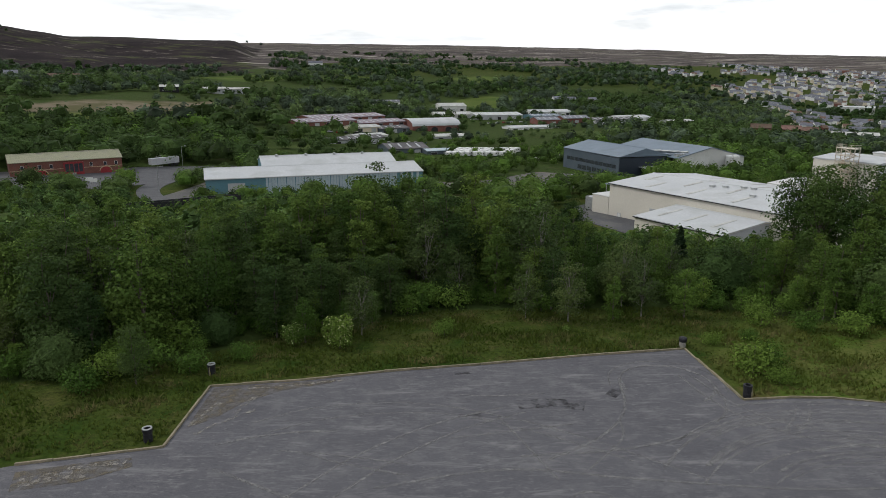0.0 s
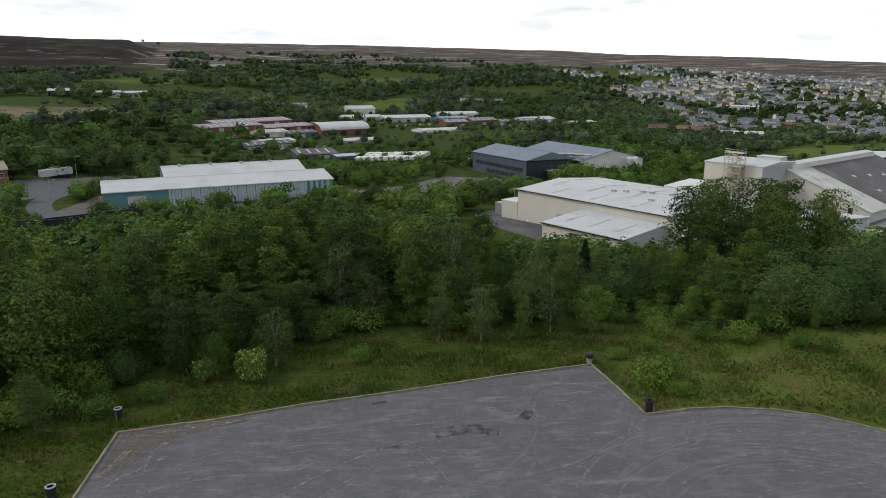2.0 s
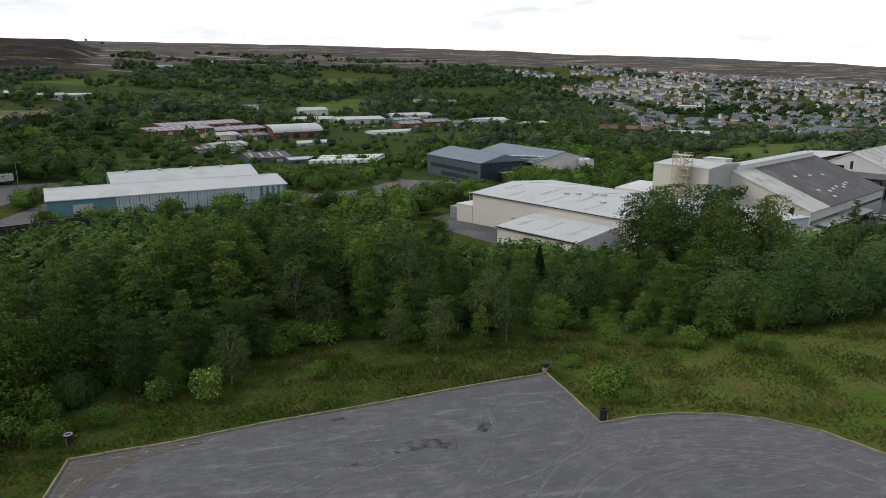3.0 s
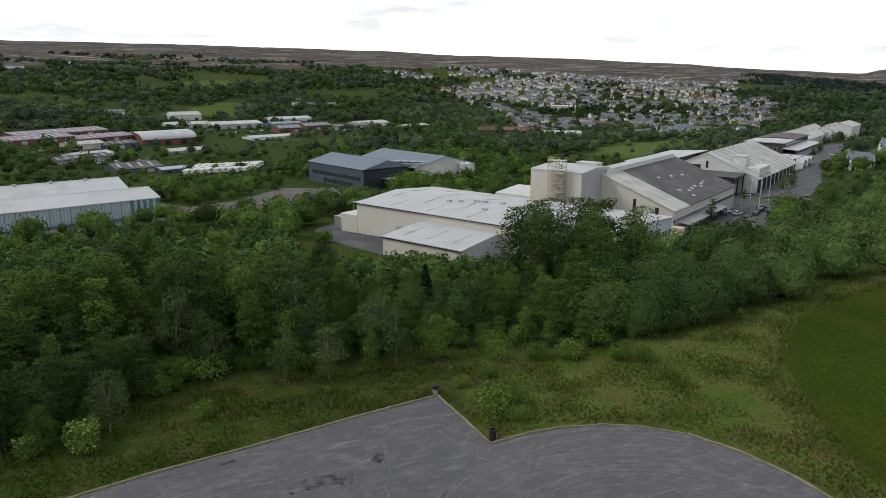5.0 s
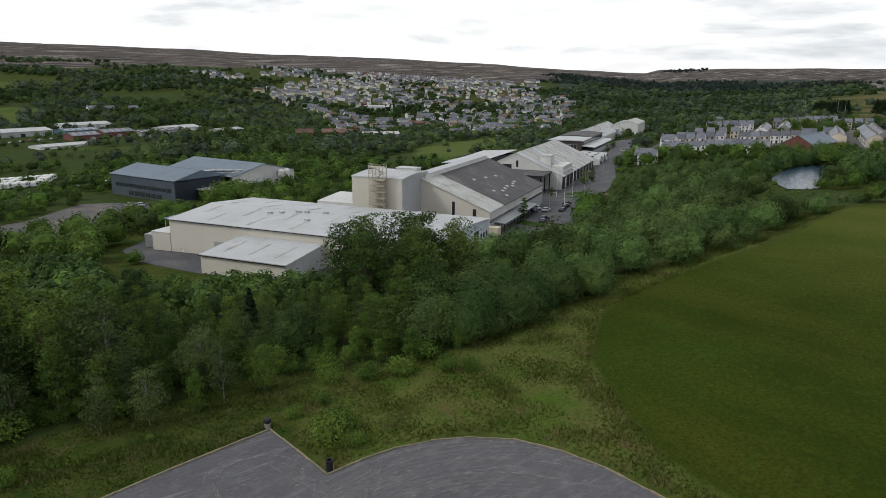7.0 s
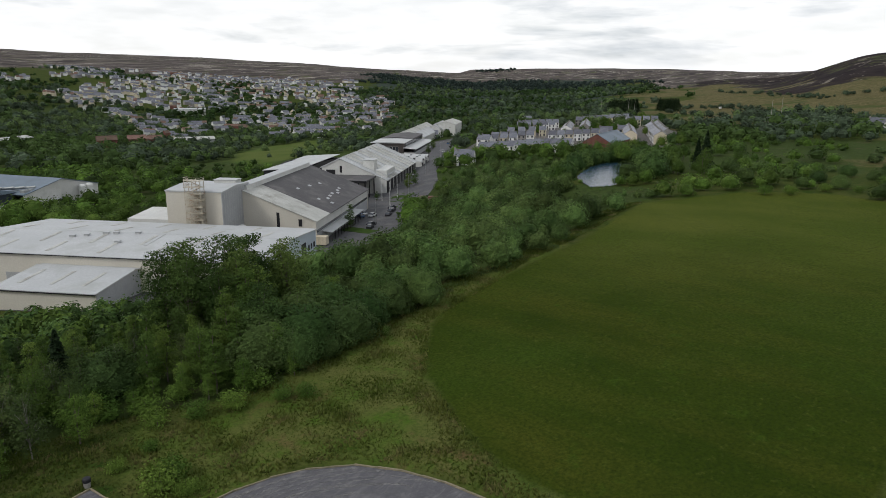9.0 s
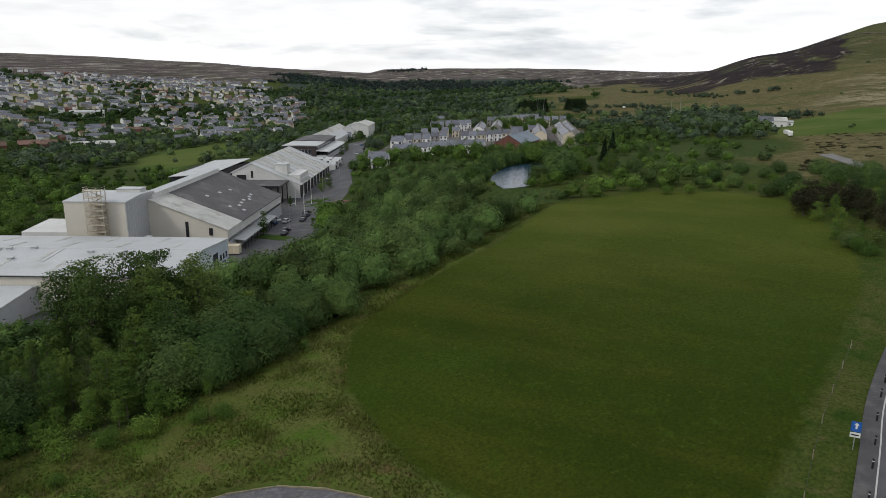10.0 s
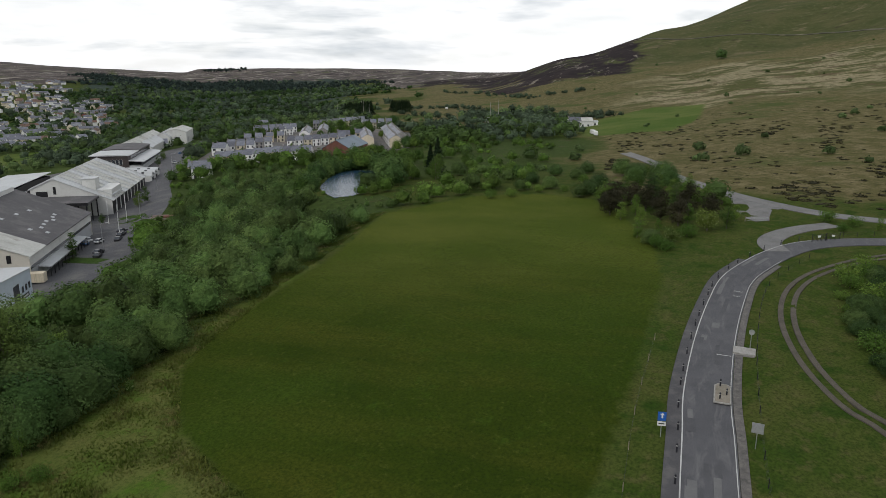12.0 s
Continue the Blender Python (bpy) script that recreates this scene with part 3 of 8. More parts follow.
def ground_material():
    m = bpy.data.materials.new("grassland")
    m.use_nodes = True
    nt = m.node_tree
    nd, lk = nt.nodes, nt.links
    bsdf = nd["Principled BSDF"]
    bsdf.inputs["Roughness"].default_value, bsdf.inputs["Specular IOR Level"].default_value = 0.95, 0.02
    spot = nd.new("ShaderNodeNewGeometry").outputs["Position"]

    def grain(size, detail=4, rough=0.6, stretch=None):
        v = spot
        if stretch:
            mp = nd.new("ShaderNodeMapping")
            mp.inputs["Scale"].default_value, mp.inputs["Rotation"].default_value = (1, stretch, 1), (0, 0, radians(12))
            lk.new(spot, mp.inputs["Vector"])
            v = mp.outputs["Vector"]
        n = nd.new("ShaderNodeTexNoise")
        n.inputs["Scale"].default_value, n.inputs["Detail"].default_value, n.inputs["Roughness"].default_value = 1 / size, detail, rough
        lk.new(v, n.inputs["Vector"])
        return n.outputs["Fac"]

    def ramp(fac, a, b):
        n = nd.new("ShaderNodeMapRange")
        n.inputs["From Min"].default_value, n.inputs["From Max"].default_value = a, b
        lk.new(fac, n.inputs["Value"])
        return n.outputs["Result"]

    def blend(fac, a, b):
        n = nd.new("ShaderNodeMix")
        n.data_type = "RGBA"
        for socket, value in (("Factor", fac), ("A", a), ("B", b)):
            if isinstance(value, (tuple, float)):
                n.inputs[socket].default_value = (*value, 1) if isinstance(value, tuple) else value
            else:
                lk.new(value, n.inputs[socket])
        return n.outputs["Result"]

    def mask(name, wobble, width=0.35):
        a = nd.new("ShaderNodeAttribute")
        a.attribute_name = name
        s = nd.new("ShaderNodeMath")
        s.operation = "ADD"
        lk.new(a.outputs["Fac"], s.inputs[0])
        w = nd.new("ShaderNodeMapRange")
        w.inputs["To Min"].default_value, w.inputs["To Max"].default_value = -0.35, 0.35
        lk.new(wobble, w.inputs["Value"])
        lk.new(w.outputs["Result"], s.inputs[1])
        return ramp(s.outputs["Value"], 0.5 - width / 2, 0.5 + width / 2)

    fine, blade, tuft, patch, wide = grain(0.35, 5, 0.7), grain(0.12, 3, 0.7), grain(1.7), grain(9.0), grain(48.0, 5)
    # rough grass: green with straw and dark tussocks
    rough = blend(ramp(patch, 0.35, 0.65), (0.040, 0.066, 0.011), (0.072, 0.082, 0.021))
    rough = blend(ramp(tuft, 0.52, 0.75), rough, (0.098, 0.088, 0.034))
    rough = blend(ramp(grain(4.0), 0.52, 0.68), rough, (0.028, 0.056, 0.009))
    rough = blend(ramp(fine, 0.58, 0.25), rough, (0.016, 0.027, 0.007))
    # the mown field: short, dark green, with faint stripes and clover-yellow haze
    mown = blend(ramp(grain(26.0, 4), 0.35, 0.65), (0.024, 0.040, 0.0044), (0.038, 0.056, 0.0066))
    mown = blend(ramp(grain(7.0, 4, 0.6, 0.25), 0.45, 0.8), mown, (0.062, 0.068, 0.010))
    mown = blend(ramp(grain(3.2, 5, 0.7), 0.56, 0.76), mown, (0.040, 0.072, 0.008))
    mown = blend(ramp(grain(60.0, 4), 0.50, 0.66), mown, (0.034, 0.060, 0.007))
    # far end painted lighter: the sheen of grass seen at a low angle
    grazing_sheen = blend(ramp(grain(16.0, 6, 0.7, 0.4), 0.40, 0.62), (0.062, 0.086, 0.012), (0.092, 0.108, 0.019))
    mown = blend(mask("thin", grain(30.0), 0.9), mown, grazing_sheen)
    mown = blend(ramp(grain(1.1, 5, 0.75), 0.56, 0.72), mown, (0.062, 0.078, 0.013))
    mown = blend(ramp(fine, 0.60, 0.2), mown, (0.012, 0.021, 0.004))
    # woodland floor and scrub
    wood = blend(ramp(tuft, 0.3, 0.7), (0.028, 0.044, 0.013), (0.052, 0.076, 0.021))
    wood = blend(ramp(patch, 0.58, 0.75), wood, (0.065, 0.060, 0.030))
    # far pasture among the woods
    farm = blend(ramp(wide, 0.4, 0.6), (0.036, 0.060, 0.016), (0.062, 0.086, 0.026))
    wood = blend(ramp(grain(95.0, 3), 0.60, 0.64), wood, farm)
    # moor: heather, bleached grass and burnt strips; the nearer hills are darker
    moor = blend(ramp(grain(70.0, 6, 0.65), 0.36, 0.64), (0.056, 0.047, 0.047), (0.096, 0.081, 0.074))
    moor = blend(ramp(grain(210.0, 6, 0.72, 4.0), 0.53, 0.60), moor, (0.150, 0.132, 0.110))
    moor = blend(ramp(grain(150.0, 7, 0.75, 6.5), 0.56, 0.60), moor, (0.340, 0.310, 0.270))
    moor = blend(ramp(grain(95.0, 5, 0.6, 2.2), 0.56, 0.70), moor, (0.075, 0.086, 0.036))
    moor = blend(ramp(grain(160.0, 6, 0.7, 3.0), 0.47, 0.36), moor, (0.040, 0.034, 0.034))
    ling = blend(ramp(grain(60.0, 6, 0.65), 0.36, 0.62), (0.017, 0.013, 0.015), (0.034, 0.027, 0.026))
    ling = blend(ramp(grain(85.0, 6, 0.7, 1.8), 0.545, 0.63), ling, (0.062, 0.070, 0.028))
    ling = blend(ramp(grain(70.0, 7, 0.75, 2.6), 0.59, 0.63), ling, (0.170, 0.150, 0.125))
    moor = blend(mask("burnt", wide, 0.2), moor, ling)
    # the hillside: olive mat-grass, a bleached belt across its middle, greener ground above
    hill = blend(ramp(grain(34.0, 6, 0.65), 0.34, 0.64), (0.122, 0.104, 0.046), (0.092, 0.090, 0.034))
    hill = blend(ramp(grain(7.0, 8, 0.8), 0.48, 0.58), hill, (0.190, 0.158, 0.084))
    hill = blend(ramp(grain(3.0, 7, 0.8), 0.53, 0.62), hill, (0.056, 0.056, 0.020))
    hill = blend(ramp(grain(52.0, 6, 0.65, 0.6), 0.55, 0.66), hill, (0.062, 0.084, 0.024))
    straw = blend(ramp(grain(46.0, 8, 0.78, 0.7), 0.46, 0.53), (0.074, 0.082, 0.028), (0.300, 0.258, 0.160))
    straw = blend(ramp(grain(24.0, 8, 0.78, 0.7), 0.54, 0.60), straw, (0.110, 0.080, 0.048))
    straw = blend(ramp(grain(6.0, 8, 0.8), 0.53, 0.62), straw, (0.076, 0.074, 0.028))
    hill = blend(mask("bleach", wide, 0.6), hill, straw)
    high = blend(ramp(grain(80.0, 6, 0.65), 0.40, 0.62), (0.046, 0.064, 0.020), (0.086, 0.086, 0.036))
    high = blend(ramp(grain(9.0, 7, 0.75), 0.50, 0.64), high, (0.100, 0.096, 0.044))
    high = blend(ramp(grain(26.0, 7, 0.7, 0.5), 0.60, 0.66), high, (0.040, 0.036, 0.024))
    high = blend(ramp(grain(60.0, 8, 0.78, 0.8), 0.56, 0.62), high, (0.150, 0.130, 0.075))
    hill = blend(mask("upper", wide, 0.5), hill, high)
    hill = blend(ramp(grain(3.4, 4, 0.6, 0.5), 0.60, 0.72), hill, (0.058, 0.058, 0.024))
    hill = blend(ramp(fine, 0.6, 0.25), hill, (0.050, 0.046, 0.020))
    lush = blend(ramp(patch, 0.36, 0.64), (0.070, 0.100, 0.020), (0.112, 0.116, 0.036))
    lush = blend(ramp(grain(3.4, 5, 0.7), 0.50, 0.66), lush, (0.062, 0.110, 0.015))
    lush = blend(ramp(grain(6.0, 6, 0.7), 0.58, 0.68), lush, (0.120, 0.088, 0.038))
    lush = blend(ramp(fine, 0.55, 0.25), lush, (0.030, 0.050, 0.010))
    rough = blend(mask("lush", tuft, 0.4), rough, lush)
    colour = blend(mask("wood", tuft), rough, wood)
    colour = blend(mask("upland", patch), colour, hill)
    colour = blend(mask("moor", wide, 0.2), colour, moor)
    colour = blend(mask("pasture", patch, 0.3), colour, blend(ramp(wide, 0.4, 0.6), (0.056, 0.092, 0.018), (0.088, 0.112, 0.030)))
    # ground of the far forest, in the same haze-blue green
    dark = blend(ramp(grain(30.0, 6, 0.7), 0.35, 0.65), (0.026, 0.040, 0.036), (0.050, 0.066, 0.048))
    colour = blend(mask("forest", wide, 0.25), colour, dark)
    colour = blend(mask("earth", patch, 0.5), colour, blend(ramp(grain(22.0, 5), 0.42, 0.6), (0.165, 0.135, 0.095), (0.095, 0.090, 0.045)))
    colour = blend(mask("mown", tuft, 0.25), colour, mown)
    lk.new(colour, bsdf.inputs["Base Color"])
    b = nd.new("ShaderNodeBump")
    b.inputs["Strength"].default_value, b.inputs["Distance"].default_value = 0.6, 0.12
    lk.new(blade, b.inputs["Height"])
    lk.new(b.outputs["Normal"], bsdf.inputs["Normal"])
    return m


ground.data.materials.append(ground_material())


def sheet(name, poly, lift, material, label, category, cell=3.0, flat=None):
    """A made surface on the ground: a fine grid cut to an outline, with a rim that goes down into the earth."""
    xs, ys = [p[0] for p in poly], [p[1] for p in poly]
    bm = bmesh.new()
    bm.faces.new([bm.verts.new((x, y, 0)) for x, y in poly])
    for axis, lo, hi in ((0, min(xs), max(xs)), (1, min(ys), max(ys))):
        for k in range(1, int((hi - lo) / cell) + 1):
            co = [0, 0, 0]
            co[axis] = lo + k * cell
            no = [0, 0, 0]
            no[axis] = 1
            bmesh.ops.bisect_plane(bm, geom=bm.verts[:] + bm.edges[:] + bm.faces[:], plane_co=co, plane_no=no, dist=1e-4)
    bmesh.ops.recalc_face_normals(bm, faces=bm.faces)
    for f in bm.faces:
        if f.normal.z < 0:
            f.normal_flip()
    for v in bm.verts:
        v.co.z = (ground_z(v.co.x, v.co.y) if flat is None else flat) + lift
    rim = [e for e in bm.edges if e.is_boundary]
    low = bmesh.ops.extrude_edge_only(bm, edges=rim)["geom"]
    for v in low:
        if isinstance(v, bmesh.types.BMVert):
            v.co.z -= 0.6 + lift
    return tagged(new(name, mesh_of(name, bm, material)), label, category, kind="structure")


def ribbon(name, mid, width, lift, material, label, category, offset=0.0, cell=1.5, kind="structure", rim=0.5, widths=None):
    """A band along a smooth line on the ground, with thickness."""
    line = smooth_line(mid, cell)
    d = np.gradient(line, axis=0)
    d /= np.linalg.norm(d, axis=1)[:, None] + 1e-9
    nrm = np.stack([-d[:, 1], d[:, 0]], 1)
    verts, fs = [], []
    for k, (p, n) in enumerate(zip(line, nrm)):
        c = p + n * offset
        for s in (-1, -0.33, 0.33, 1):
            q = c + n * s * width / 2
            verts.append((q[0], q[1], ground_z(*q) + lift))
        for s in (-1, 1):
            q = c + n * s * width / 2
            verts.append((q[0], q[1], ground_z(*q) - rim))
    for k in range(len(line) - 1):
        a, b = 6 * k, 6 * k + 6
        for i in range(3):
            fs.append((a + i, b + i, b + i + 1, a + i + 1)[::-1])
        fs += [(a + 4, b + 4, b, a), (a + 3, b + 3, b + 5, a + 5)]
    ob = raw(name, verts, fs, material, smooth=False)
    return tagged(ob, label, category, kind=kind)


GRAVEL = surface("rolled_gravel", (0.098, 0.096, 0.106), (0.118, 0.116, 0.126), rough=0.9, size=6.0, fine=0.07, bump=0.35, stain=(0.135, 0.132, 0.138), stain_size=1.6, where="World", spec=0.2)
ASPHALT = surface("worn_asphalt", (0.076, 0.076, 0.082), (0.103, 0.102, 0.108), rough=0.85, size=5.0, fine=0.06, bump=0.25, stain=(0.060, 0.060, 0.064), stain_size=3.0, where="World")
YARD_GROUND = surface("yard_ground", (0.095, 0.090, 0.088), (0.140, 0.130, 0.120), rough=0.9, size=9.0, fine=0.2, bump=0.2, stain=(0.180, 0.150, 0.120), stain_size=9.0, where="World")
DIRT = surface("dusty_earth", (0.20, 0.175, 0.135), (0.30, 0.27, 0.22), rough=0.95, size=2.0, fine=0.1, bump=0.4, stain=(0.12, 0.11, 0.08), stain_size=1.8, where="World")
WORKS_ASPHALT = surface("works_asphalt", (0.074, 0.074, 0.080), (0.102, 0.101, 0.106), rough=0.88, size=9.0, fine=0.15, bump=0.2, stain=(0.135, 0.128, 0.120), stain_size=8.0, where="World")
PALE_ROAD = surface("sun_bleached_asphalt", (0.150, 0.148, 0.145), (0.205, 0.200, 0.192), rough=0.9, size=4.0, fine=0.08, bump=0.25, stain=(0.115, 0.110, 0.104), stain_size=3.0, where="World")


def scuffed(m, colour, size, stretch, turn, lo, hi):
    """Lays a second coat of drawn-out scuffs over a surface."""
    nd, lk = m.node_tree.nodes, m.node_tree.links
    base = nd["Principled BSDF"].inputs["Base Color"]
    under = base.links[0].from_socket
    place = nd.new("ShaderNodeMapping")
    place.inputs["Scale"].default_value, place.inputs["Rotation"].default_value = (1 / stretch, 1, 1), (0, 0, radians(turn))
    lk.new(nd.new("ShaderNodeNewGeometry").outputs["Position"], place.inputs["Vector"])
    n = nd.new("ShaderNodeTexNoise")
    n.inputs["Scale"].default_value, n.inputs["Detail"].default_value, n.inputs["Roughness"].default_value, n.inputs["Distortion"].default_value = 1 / size, 7, 0.72, 0.6
    lk.new(place.outputs["Vector"], n.inputs["Vector"])
    r = nd.new("ShaderNodeMapRange")
    r.inputs["From Min"].default_value, r.inputs["From Max"].default_value, r.inputs["To Max"].default_value = lo, hi, 0.8
    lk.new(n.outputs["Fac"], r.inputs["Value"])
    mix = nd.new("ShaderNodeMix")
    mix.data_type = "RGBA"
    mix.inputs["B"].default_value = (*colour, 1)
    lk.new(r.outputs["Result"], mix.inputs["Factor"]), lk.new(under, mix.inputs["A"]), lk.new(mix.outputs["Result"], base)


scuffed(GRAVEL, (0.205, 0.200, 0.202), 0.8, 5.0, -8, 0.53, 0.70)
scuffed(GRAVEL, (0.180, 0.176, 0.178), 0.22, 2.5, -20, 0.54, 0.68)
scuffed(GRAVEL, (0.070, 0.068, 0.074), 1.2, 4.0, -30, 0.56, 0.74)
scuffed(GRAVEL, (0.066, 0.064, 0.070), 0.18, 2.0, 15, 0.55, 0.68)
scuffed(ASPHALT, (0.135, 0.133, 0.134), 1.2, 5.0, 5, 0.52, 0.70)
car_park = sheet("car_park", CAR_PARK, 0.05, GRAVEL, "grey rolled gravel car park with pale tyre tracks", "car park", 2.5)
sheet("works_yard", WORKS_YARD, 0.10, WORKS_ASPHALT, "grey asphalt yard round the factory sheds", "yard", 8)
sheet("warehouse_yard", TEAL_YARD, 0.10, YARD_GROUND, "worn grey yard beside the long warehouse", "yard", 8)
sheet("brick_yard", BRICK_YARD, 0.10, ASPHALT, "dark asphalt forecourt before a brick building", "yard", 8)
sheet("village_street", VILLAGE, 0.10, YARD_GROUND, "grey streets and yards between terraced houses", "street", 12)
ribbon("road", ROAD_MID, 5.4, 0.05, ASPHALT, "patched grey asphalt lane bending round the field", "road")
ribbon("hill_road", ROAD_FAR, 5.0, 0.08, PALE_ROAD, "grey lane along the foot of the hillside", "road", cell=4)
ribbon("spur_road", SPUR, 4.6, 0.07, PALE_ROAD, "short pale asphalt spur curving off the lane", "road")
sheet("gravel_apron", APRON, 0.06, PALE_ROAD, "pale gravel apron beside the hillside lane", "gravel apron", 3)
ribbon("hill_track", [(1640, 160), (1545, 96), (1470, 36), (1425, -50), (1378, -140), (1300, -210), (1190, -262), (1110, -330)], 6.0, 0.8, surface("dark_bank", (0.036, 0.036, 0.020), (0.060, 0.058, 0.032), size=14, fine=2.0, bump=0.2, stain=(0.16, 0.14, 0.09), stain_size=26, where="World"), "dark overgrown bank along the upper hillside", "track", cell=12, rim=3.0)
ribbon("access_road", ACCESS, 8.0, 0.16, ASPHALT, "grey asphalt road through the factory site", "road", cell=6)
ribbon("valley_road", VALLEY_ROAD, 7.5, 0.12, ASPHALT, "curving grey road in the valley", "road", cell=4)
WATER = surface("pond_water", (0.012, 0.042, 0.078), (0.018, 0.050, 0.088), rough=0.22, size=9, fine=0.9, bump=0.10, spec=0.6)
sheet("pond", [tuple(q) for q in smooth_line(POND + POND[:1], 2.0)[:-1]], 0, WATER, "still pond that mirrors the pale sky", "pond", 8, flat=-3.0)


# ---- buildings ----
def face_box(face, size, s, z0, w, h, out, into=0.05):
    """Limits of a box that sits on a wall: face f/b/l/r of a body size = (length, depth), s metres along it."""
    length, depth = size
    if face == "f":
        return (s, s + w, -out, into, z0, z0 + h)
    if face == "b":
        return (s, s + w, depth - into, depth + out, z0, z0 + h)
    if face == "l":
        return (-out, into, s, s + w, z0, z0 + h)
    return (length - into, length + out, s, s + w, z0, z0 + h)


def add_window(parent, face, size, s, z0, w, h, bars=1, frame_mat=None):
    frame_mat = frame_mat or DOOR_WHITE
    bm = bmesh.new()
    t = 0.07
    for args in ((s, z0, w, t), (s, z0 + h - t, w, t), (s, z0 + t, t, h - 2 * t), (s + w - t, z0 + t, t, h - 2 * t)):
        box(*face_box(face, size, *args, 0.06), bm)
    for k in range(1, bars):
        box(*face_box(face, size, s + w * k / bars - t / 2, z0 + t, t, h - 2 * t, 0.05), bm)
    win = part("window", bm, frame_mat, parent)
    part("pane", box(*face_box(face, size, s + t * 0.8, z0 + t * 0.8, w - 1.6 * t, h - 1.6 * t, 0.025)), GLASS, win)
    return win


def add_door(parent, face, size, s, w, h, material, name="door", ribs=0, z0=0.0):
    bm = box(*face_box(face, size, s, z0, w, h, 0.04))
    for k in range(ribs):
        box(*face_box(face, size, s + 0.05, z0 + h * (k + 0.5) / ribs - 0.03, w - 0.1, 0.06, 0.07), bm)
    d = part(name, bm, material, parent)
    fr = bmesh.new()
    for args in ((s - 0.12, z0, 0.12, h + 0.12), (s + w, z0, 0.12, h + 0.12), (s, z0 + h, w, 0.12)):
        box(*face_box(face, size, *args, 0.09), fr)
    part("door_frame", fr, GREY_WALL, d)
    return d


def gable_walls(parent, L, W, eave, peak, peak_y, wall, down=2.5, t=0.25, eave_back=None, names=("front_wall", "back_wall", "gable_wall")):
    eave_back = eave if eave_back is None else eave_back
    part(names[0], box(t, L - t, 0, t, -down, eave), wall, parent)
    part(names[1], box(t, L - t, W - t, W, -down, eave_back), wall, parent)
    outline = [(0, -down), (W, -down), (W, eave_back), (peak_y, peak), (0, eave)]
    part(names[2], extrude(outline, "x", 0, t), wall, parent)
    part(names[2], extrude(outline, "x", L - t, L), wall, parent)


def roof_slopes(parent, L, W, eave, peak, peak_y, roof, over=0.35, thick=0.18, eave_back=None, ribs=0.0):
    """Two roof slopes with thickness; ribs: the spacing of raised seams, 0 for none."""
    eave_back = eave if eave_back is None else eave_back
    slopes = []
    for y0, z0, y1, z1 in ((0, eave, peak_y, peak), (W, eave_back, peak_y, peak)):
        k = (z1 - z0) / (y1 - y0)
        ye = y0 - over if y1 > y0 else y0 + over
        ze = z0 + k * (ye - y0)
        bm = extrude([(ye, ze), (y1, z1), (y1, z1 + thick), (ye, ze + thick)], "x", -over, L + over)
        if ribs:
            n = int(L / ribs)
            for i in range(1, n):
                x = i * L / n
                extrude([(ye, ze + thick - 0.01), (y1, z1 + thick - 0.01), (y1, z1 + thick + 0.05), (ye, ze + thick + 0.05)], "x", x - 0.04, x + 0.04, bm)
        slopes.append(part("roof_slope", bm, roof, parent))
    part("ridge_cap", extrude([(peak_y - 0.4, peak + thick - 0.02), (peak_y + 0.4, peak + thick - 0.02), (peak_y, peak + thick + 0.12)], "x", -over, L + over), roof, parent)
    return slopes


def gutter(parent, L, y, z, material):
    part("gutter", extrude([(y - 0.12, z - 0.12), (y + 0.08, z - 0.12), (y + 0.1, z + 0.02), (y - 0.16, z + 0.02)], "x", -0.2, L + 0.2), material, parent)


def footprint(x, y, turn, L, W, margin=2.0):
    c, s = math.cos(radians(turn)), math.sin(radians(turn))
    HOLES.append([(x + c * u - s * w, y + s * u + c * w) for u, w in ((-margin, -margin), (L + margin, -margin), (L + margin, W + margin), (-margin, W + margin))])


def shed(name, label, x, y, base, turn, L, W, eave, peak, wall, roof, peak_y=None, doors=(), windows=(), group="", category="industrial building", ribs=0.0, eave_back=None):
    """A gabled shed: x along its ridge, y across; doors are (face, s, w, h, material), windows (face, s, z, w, h, bars)."""
    peak_y = W / 2 if peak_y is None else peak_y
    root = thing(name, x, y, base, turn, label, category, group)
    gable_walls(root, L, W, eave, peak, peak_y, wall, eave_back=eave_back)
    roof_slopes(root, L, W, eave, peak, peak_y, roof, ribs=ribs, eave_back=eave_back)
    gutter(root, L, -0.3, eave - 0.05, roof)
    for d in doors:
        add_door(root, d[0], (L, W), d[1], d[2], d[3], d[4], "roller_door" if d[2] > 2 else "door")
    for w in windows:
        add_window(root, w[0], (L, W), *w[1:])
    footprint(x, y, turn, L, W)
    return root


U_TURN = math.degrees(math.atan2(-0.852, 0.523))
FLOOR = -19.6  # the works' floor


def in_works(name, label, a, b, L, W, category="industrial building", base=FLOOR):
    x, y = works(a, b)
    footprint(x, y, U_TURN, L, W)
    return thing(name, x, y, base, U_TURN, label, category)


# the long white shed
main = in_works("factory_shed", "long beige factory shed with a low white sheeted roof", 0, 0, 79, 36)
gable_walls(main, 79, 36, 10.0, 11.5, 17.5, BEIGE_WALL)
